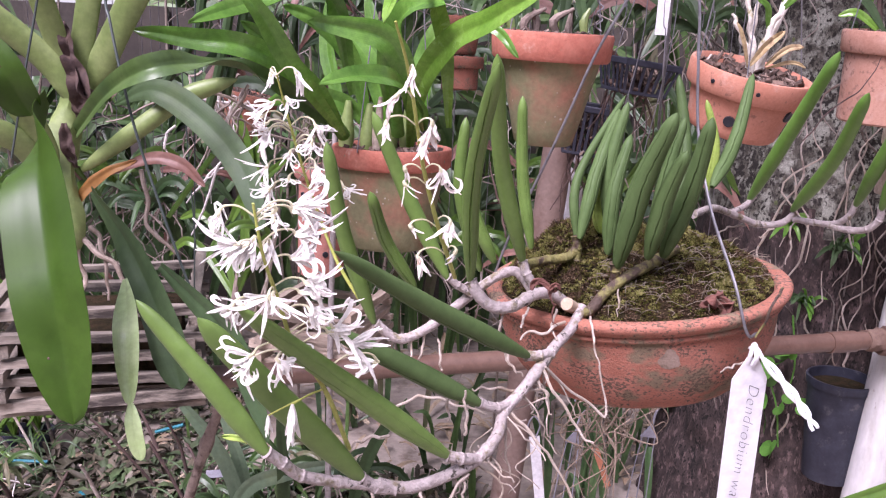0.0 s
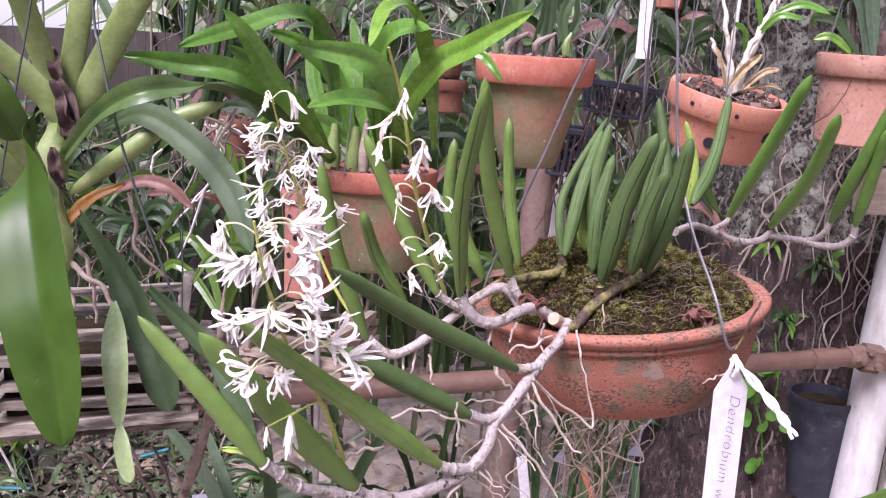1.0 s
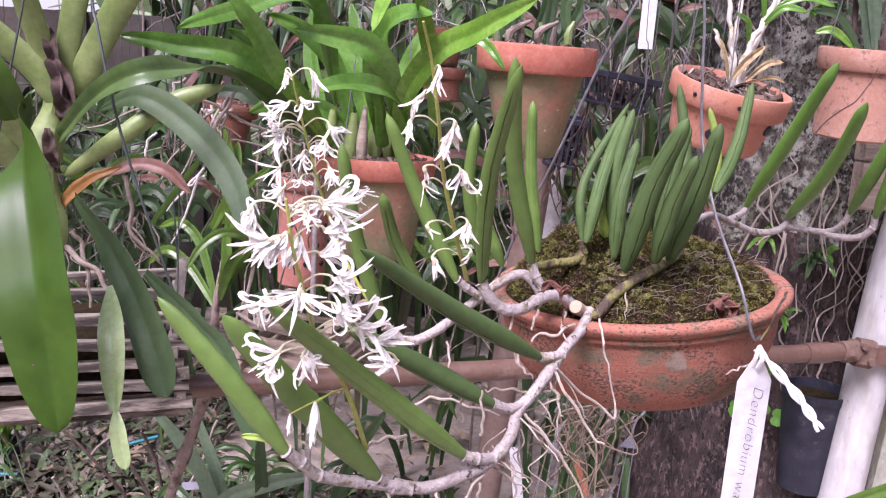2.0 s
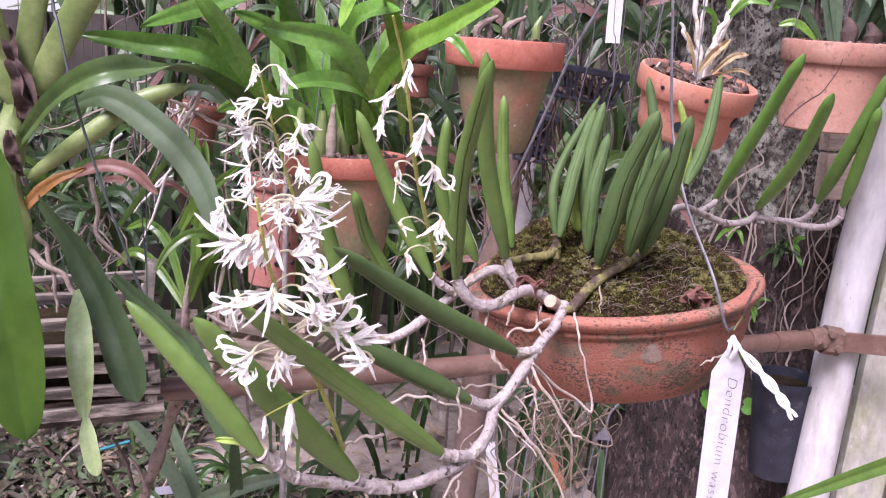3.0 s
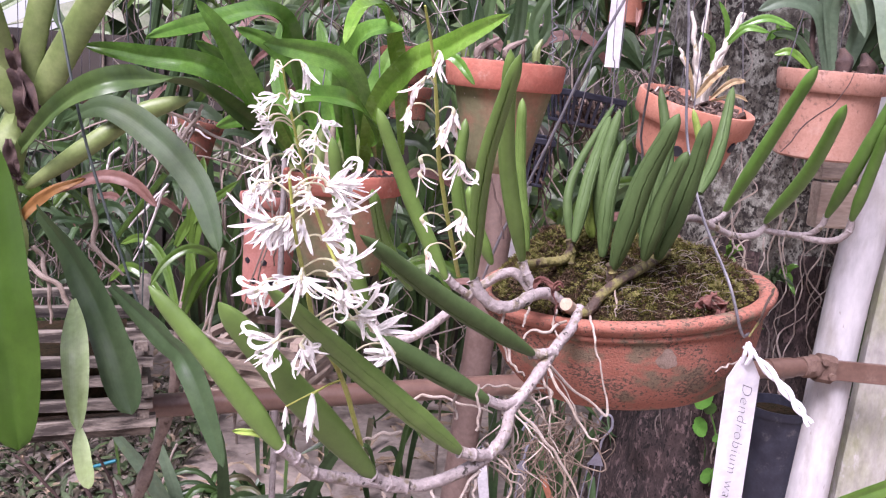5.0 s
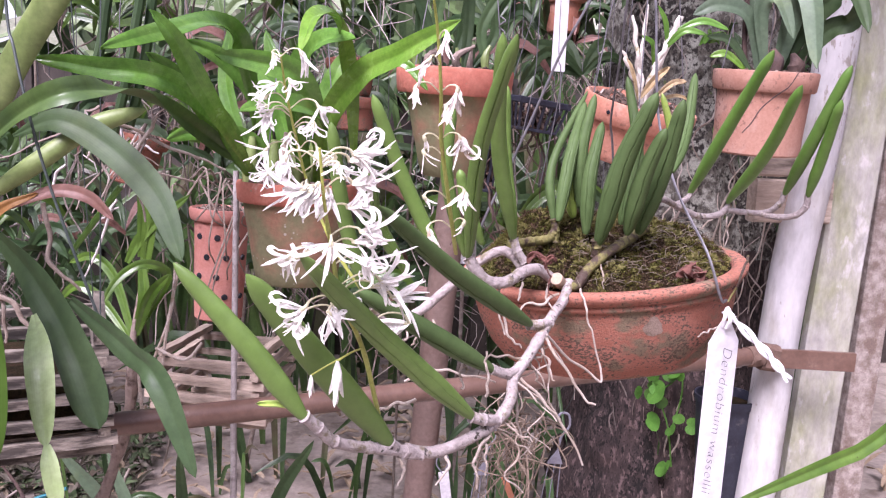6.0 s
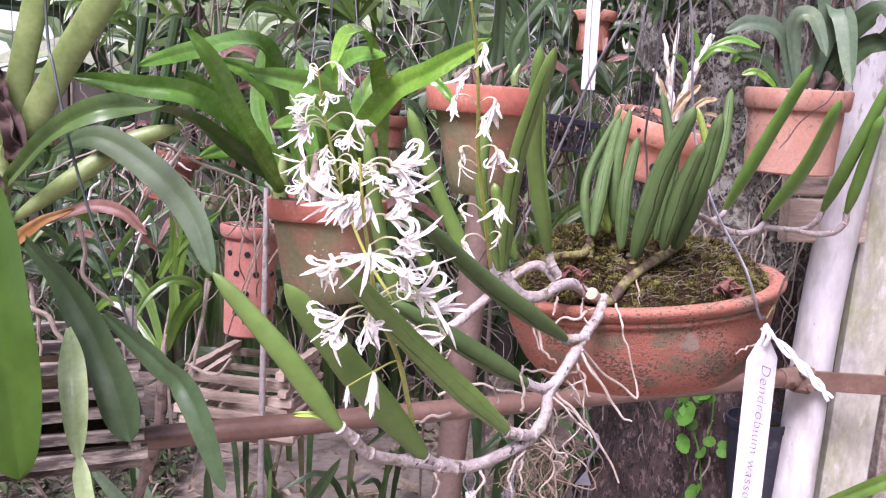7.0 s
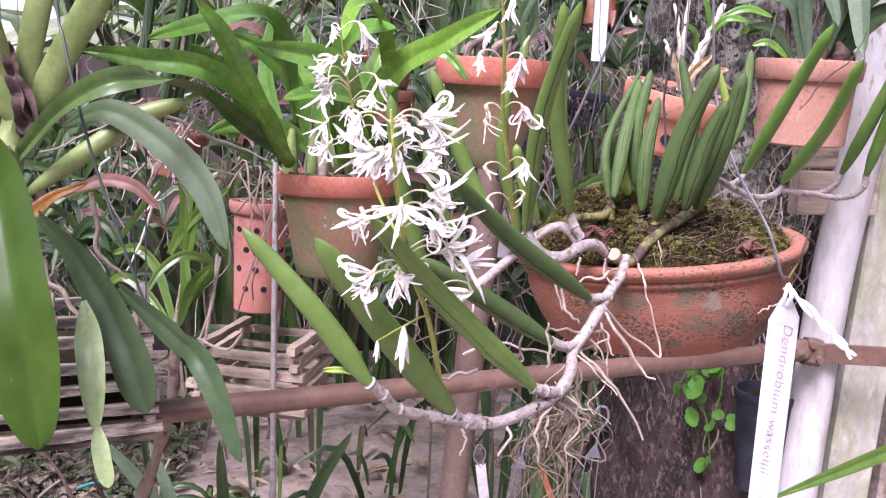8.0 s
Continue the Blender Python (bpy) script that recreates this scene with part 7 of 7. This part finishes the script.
def spike(pts, r, rows, material, seed, size=1.0, twins=0.0):
    """A flower stalk with the flowers that are listed: place, direction in which the petals trail, length and spread."""
    rg = random.Random(seed)
    ob = part("flower_spike", tube(Geo(), pts, [r, r * 0.9, r * 0.7, r * 0.45], 8, 40, 0.15, freq=200), M_SPIKE, orchid, "yellow-green stalk of white flowers")
    path = spline(pts, 100)
    for row in rows:
        blossom(ob, path, row, rg, material, material is M_PETAL_OLD and row[4] < 0.0131 and row[2] < 1.33, size)
        if rg.random() < twins:
            x, y, z, ang, ln, spread = row
            blossom(ob, path, (x + rg.uniform(-0.005, 0.005), y + rg.uniform(0.002, 0.010), z + rg.uniform(-0.007, 0.004), ang + rg.uniform(-30, 30), ln * rg.uniform(0.6, 0.9), spread), rg, material, False, size)


# x, y, z, direction in degrees, petal length, spread in degrees
FRONT = ((-0.0788, 0.318, 1.3190, -105, 0.0107, 22), (-0.0710, 0.318, 1.3056, 188, 0.0214, 34), (-0.0657, 0.322, 1.3079, -118, 0.0169, 20),
         (-0.0771, 0.328, 1.2762, -138, 0.0152, 42), (-0.0599, 0.322, 1.2833, -92, 0.0176, 62), (-0.0708, 0.338, 1.2514, -140, 0.0200, 40),
         (-0.0608, 0.340, 1.2490, -58, 0.0190, 40), (-0.0516, 0.330, 1.3201, -6, 0.0204, 34), (-0.0578, 0.322, 1.3163, -95, 0.0098, 60),
         (-0.0514, 0.335, 1.3073, 0, 0.0223, 32), (-0.0532, 0.335, 1.2968, 8, 0.0224, 36), (-0.0471, 0.335, 1.2862, -8, 0.0206, 34),
         (-0.0463, 0.340, 1.2729, -42, 0.0195, 48), (-0.0373, 0.350, 1.2617, -8, 0.0186, 44), (-0.0312, 0.356, 1.2528, -14, 0.0179, 40),
         (-0.0204, 0.385, 1.2335, 196, 0.0172, 22))
BACK = ((-0.0976, 0.478, 1.3707, -86, 0.0136, 12), (-0.0815, 0.470, 1.3730, -68, 0.0187, 14), (-0.0882, 0.478, 1.3572, -66, 0.0143, 40),
         (-0.0953, 0.476, 1.3543, 212, 0.0210, 34), (-0.1013, 0.474, 1.3457, 176, 0.0176, 26), (-0.0979, 0.480, 1.3391, -135, 0.0171, 44),
         (-0.1009, 0.482, 1.3369, -102, 0.0241, 22), (-0.0709, 0.476, 1.3423, -60, 0.0202, 46), (-0.0733, 0.480, 1.3324, -96, 0.0157, 44),
         (-0.1014, 0.486, 1.3159, -130, 0.0188, 48), (-0.0881, 0.488, 1.3251, -104, 0.0160, 40), (-0.0714, 0.482, 1.3177, -70, 0.0158, 40),
         (-0.1007, 0.488, 1.3014, -118, 0.0183, 48), (-0.0893, 0.490, 1.3092, -92, 0.0105, 50), (-0.0556, 0.490, 1.3046, -44, 0.0160, 40),
         (-0.0780, 0.492, 1.2954, -80, 0.0162, 46))
SPENT = ((-0.0076, 0.378, 1.3774, -98, 0.0133, 9), (-0.0146, 0.384, 1.3658, -128, 0.0135, 9), (-0.0208, 0.392, 1.3521, -88, 0.0127, 14),
         (0.0012, 0.396, 1.3530, -92, 0.0150, 19), (-0.0036, 0.402, 1.3437, -90, 0.0130, 14), (0.0057, 0.412, 1.3283, -78, 0.0209, 29),
         (-0.0132, 0.416, 1.3278, -70, 0.0100, 11), (-0.0132, 0.418, 1.3200, -62, 0.0118, 28), (-0.0105, 0.432, 1.2945, -52, 0.0129, 16),
         (0.0116, 0.428, 1.2986, -100, 0.0176, 19), (-0.0065, 0.444, 1.2751, -66, 0.0146, 9), (0.0152, 0.444, 1.2793, -116, 0.0114, 9))
spike([(-0.0343, 0.3880, 1.1836), (-0.0439, 0.3680, 1.2240), (-0.0553, 0.3500, 1.2527), (-0.0597, 0.3380, 1.2774), (-0.0631, 0.3260, 1.2992), (-0.0654, 0.3190, 1.3225)], 0.0013, FRONT, M_PETAL, 3, 1.06, 0.7)
spike([(-0.0362, 0.4950, 1.2202), (-0.0593, 0.5000, 1.2529), (-0.0777, 0.5050, 1.2947), (-0.0858, 0.4950, 1.3272), (-0.0906, 0.4850, 1.3513), (-0.0931, 0.4745, 1.3700)], 0.0012, BACK, M_PETAL, 8, 0.80, 0.35)
spike([(0.0148, 0.4720, 1.2563), (0.0045, 0.4400, 1.2936), (-0.0034, 0.4200, 1.3269), (-0.0066, 0.4020, 1.3511), (-0.0109, 0.3880, 1.3780), (-0.0160, 0.3740, 1.3979)], 0.0013, SPENT, M_PETAL_OLD, 21, 0.92)
CLOSED = Geo()
for k in range(7):
    a = k * 0.9
    tepal(CLOSED, Vector((0, 0, 0)), Vector((0.16 * math.cos(a), 0.16 * math.sin(a), -1)).normalized(), Vector((-math.cos(a), -math.sin(a), 0)), 0.0115 + 0.0014 * (k % 3), 0.0017, 0.5 - 0.7 * (k % 2), 0.4 * math.sin(k), k * 1.3)
CLOSED = CLOSED.mesh("flower", M_PETAL, 60)
# a spent flower low on the front stalk, and a green shoot tip
ob = link("spent_flower", CLOSED, orchid, "spent white flower")
ob.matrix_basis = Matrix.Translation((-0.0561, 0.3520, 1.2228)) @ Matrix.Scale(1.5, 4)
ob = link("spent_flower", CLOSED, orchid, "spent white flower")
ob.matrix_basis = Matrix.Translation((-0.0683, 0.3550, 1.2151)) @ Matrix.Scale(0.75, 4)
part("pedicel", tube(Geo(), [(-0.0449, 0.3660, 1.2248), (-0.0502, 0.3580, 1.2249), (-0.0561, 0.3520, 1.2226)], 0.0005, 5, 8), M_SPIKE, orchid)
part("pedicel", tube(Geo(), [(-0.0502, 0.3580, 1.2249), (-0.0602, 0.3550, 1.2199), (-0.0683, 0.3550, 1.2148)], 0.0004, 5, 8), M_SPIKE, orchid)
part("shoot_tip", blade(Geo(), [(-0.0696, 0.3660, 1.1921), (-0.0808, 0.3660, 1.1966), (-0.0949, 0.3690, 1.1960)], 0.0034, 0.9, wave=0.5), M_DENDRO_YOUNG, orchid, "small yellow-green shoot")

# ---- wires of the bowl ----
hanger = thing("wire_hanger", (0.16, 0.565, 1.70), "three-strand galvanised wire hanger of the terracotta bowl", "wire hanger")
part("strand", tube(Geo(), [(0.2066, 0.4980, 1.2242), (0.1945, 0.4820, 1.2289), (0.1858, 0.4900, 1.2584), (0.1780, 0.5300, 1.2967), (0.1712, 0.5550, 1.3437), (0.1669, 0.5600, 1.3932), (0.1641, 0.5620, 1.4291), (0.1518, 0.5650, 1.5031)], 0.0010, 6, 60), M_WIRE, hanger)
part("strand", tube(Geo(), [(0.0408, 0.6120, 1.2153), (0.0540, 0.6070, 1.2595), (0.0716, 0.6000, 1.3043), (0.0860, 0.5900, 1.3448), (0.1025, 0.5800, 1.3924), (0.1189, 0.5720, 1.4279), (0.1518, 0.5650, 1.5031)], 0.0010, 6, 50), M_WIRE, hanger)
part("strand", tube(Geo(), [(0.1866, 0.6750, 1.2458), (0.1692, 0.6500, 1.3251), (0.1631, 0.6400, 1.3453), (0.1570, 0.6100, 1.3894), (0.1528, 0.5900, 1.4307), (0.1518, 0.5650, 1.5031)], 0.0010, 6, 40), M_WIRE, hanger)

part("hook", tube(Geo(), [(0.1518, 0.5650, 1.5028), (0.1384, 0.5650, 1.6252), (0.19, 0.565, ROOF)], 0.0015, 6, 12), M_WIRE, hanger)

# ---- plant label ----
label = thing("plant_label", (0.207, 0.499, 1.215), "long white plastic plant label with handwriting, tied to the hanging wire", "plant label")
top, bottom = Vector((0.2001, 0.4840, 1.2146)), Vector((0.2057, 0.4970, 1.0872))
down = (bottom - top).normalized()
face = Vector((0.12, -1, 0.05))
side = down.cross(face).normalized()
if side.x < 0:
    side = -side
face = side.cross(down).normalized()
if face.y > 0:
    face = -face
length, half = (bottom - top).length * 1.38, 0.0112
outline = [(-0.003, 0.002), (0.004, 0.002), (half, 0.016), (half, length), (-half, length), (-half, 0.016)]
verts = [top + side * a + down * b + face * (0.0004 * k + 0.0012 * math.sin(b * 28)) for k in (1, -1) for a, b in outline]
m = len(outline)
g = Geo().add(verts, [tuple(range(m)), tuple(range(2 * m - 1, m - 1, -1))] + [(i, m + i, m + (i + 1) % m, (i + 1) % m) for i in range(m)])
part("strip", g, M_WHITE, label)
font = bpy.data.curves.new("writing", "FONT")
font.body, font.size, font.shear, font.extrude = "Dendrobium wassellii", 0.0116, 0.38, 0.0
font.offset, font.space_character = -0.00028, 1.1
text = bpy.data.objects.new("writing", font)
scene.collection.objects.link(text)
me = bpy.data.meshes.new_from_object(text.evaluated_get(bpy.context.evaluated_depsgraph_get()))
bpy.data.objects.remove(text)
me.materials.append(M_INK)
m = Matrix((down, side, down.cross(side))).transposed().to_4x4()
if (m.to_3x3() @ Vector((0, 0, 1))).dot(face) < 0:
    m = Matrix((down, -side, down.cross(-side))).transposed().to_4x4()
run = max(v.co.x for v in me.vertices)
for v in me.vertices:
    q = v.co
    b = 0.019 + q.x / run * 0.112
    v.co = top + down * b + side * (0.0045 - 0.05 * (b - 0.019) + q.y * (-1 if m.col[1].xyz.dot(side) < 0 else 1) * 0.9 - 0.0045) + face * (0.0007 + 0.0012 * math.sin(b * 28))
link("writing", me, label, "grey handwriting")
g = Geo()
for ph in (0, math.pi):
    a, b = Vector((0.1990, 0.4840, 1.2204)), Vector((0.2301, 0.4510, 1.1823))
    w, pts = (b - a).normalized(), []
    s1 = w.cross(Vector((0, 1, 0))).normalized()
    s2 = w.cross(s1)
    for i in range(15):
        u = i / 14
        bend = Vector((0.006, 0, -0.004)) * math.sin(u * math.pi)
        pts.append(a.lerp(b, u) + bend + (s1 * math.cos(u * 13 + ph) + s2 * math.sin(u * 13 + ph)) * 0.0017)
    tube(g, pts, [0.0010, 0.0016, 0.0016, 0.0011], 7, 56, 0.2, 0.7, freq=300)
tube(g, [(0.1982, 0.4840, 1.2085), (0.1984, 0.4815, 1.2160), (0.2000, 0.4820, 1.2222), (0.2016, 0.4800, 1.2150), (0.2006, 0.4820, 1.2085)], 0.0015, 7, 24, flat=0.6)
part("twist_tie", g, M_TIE, label, "twisted white tie")
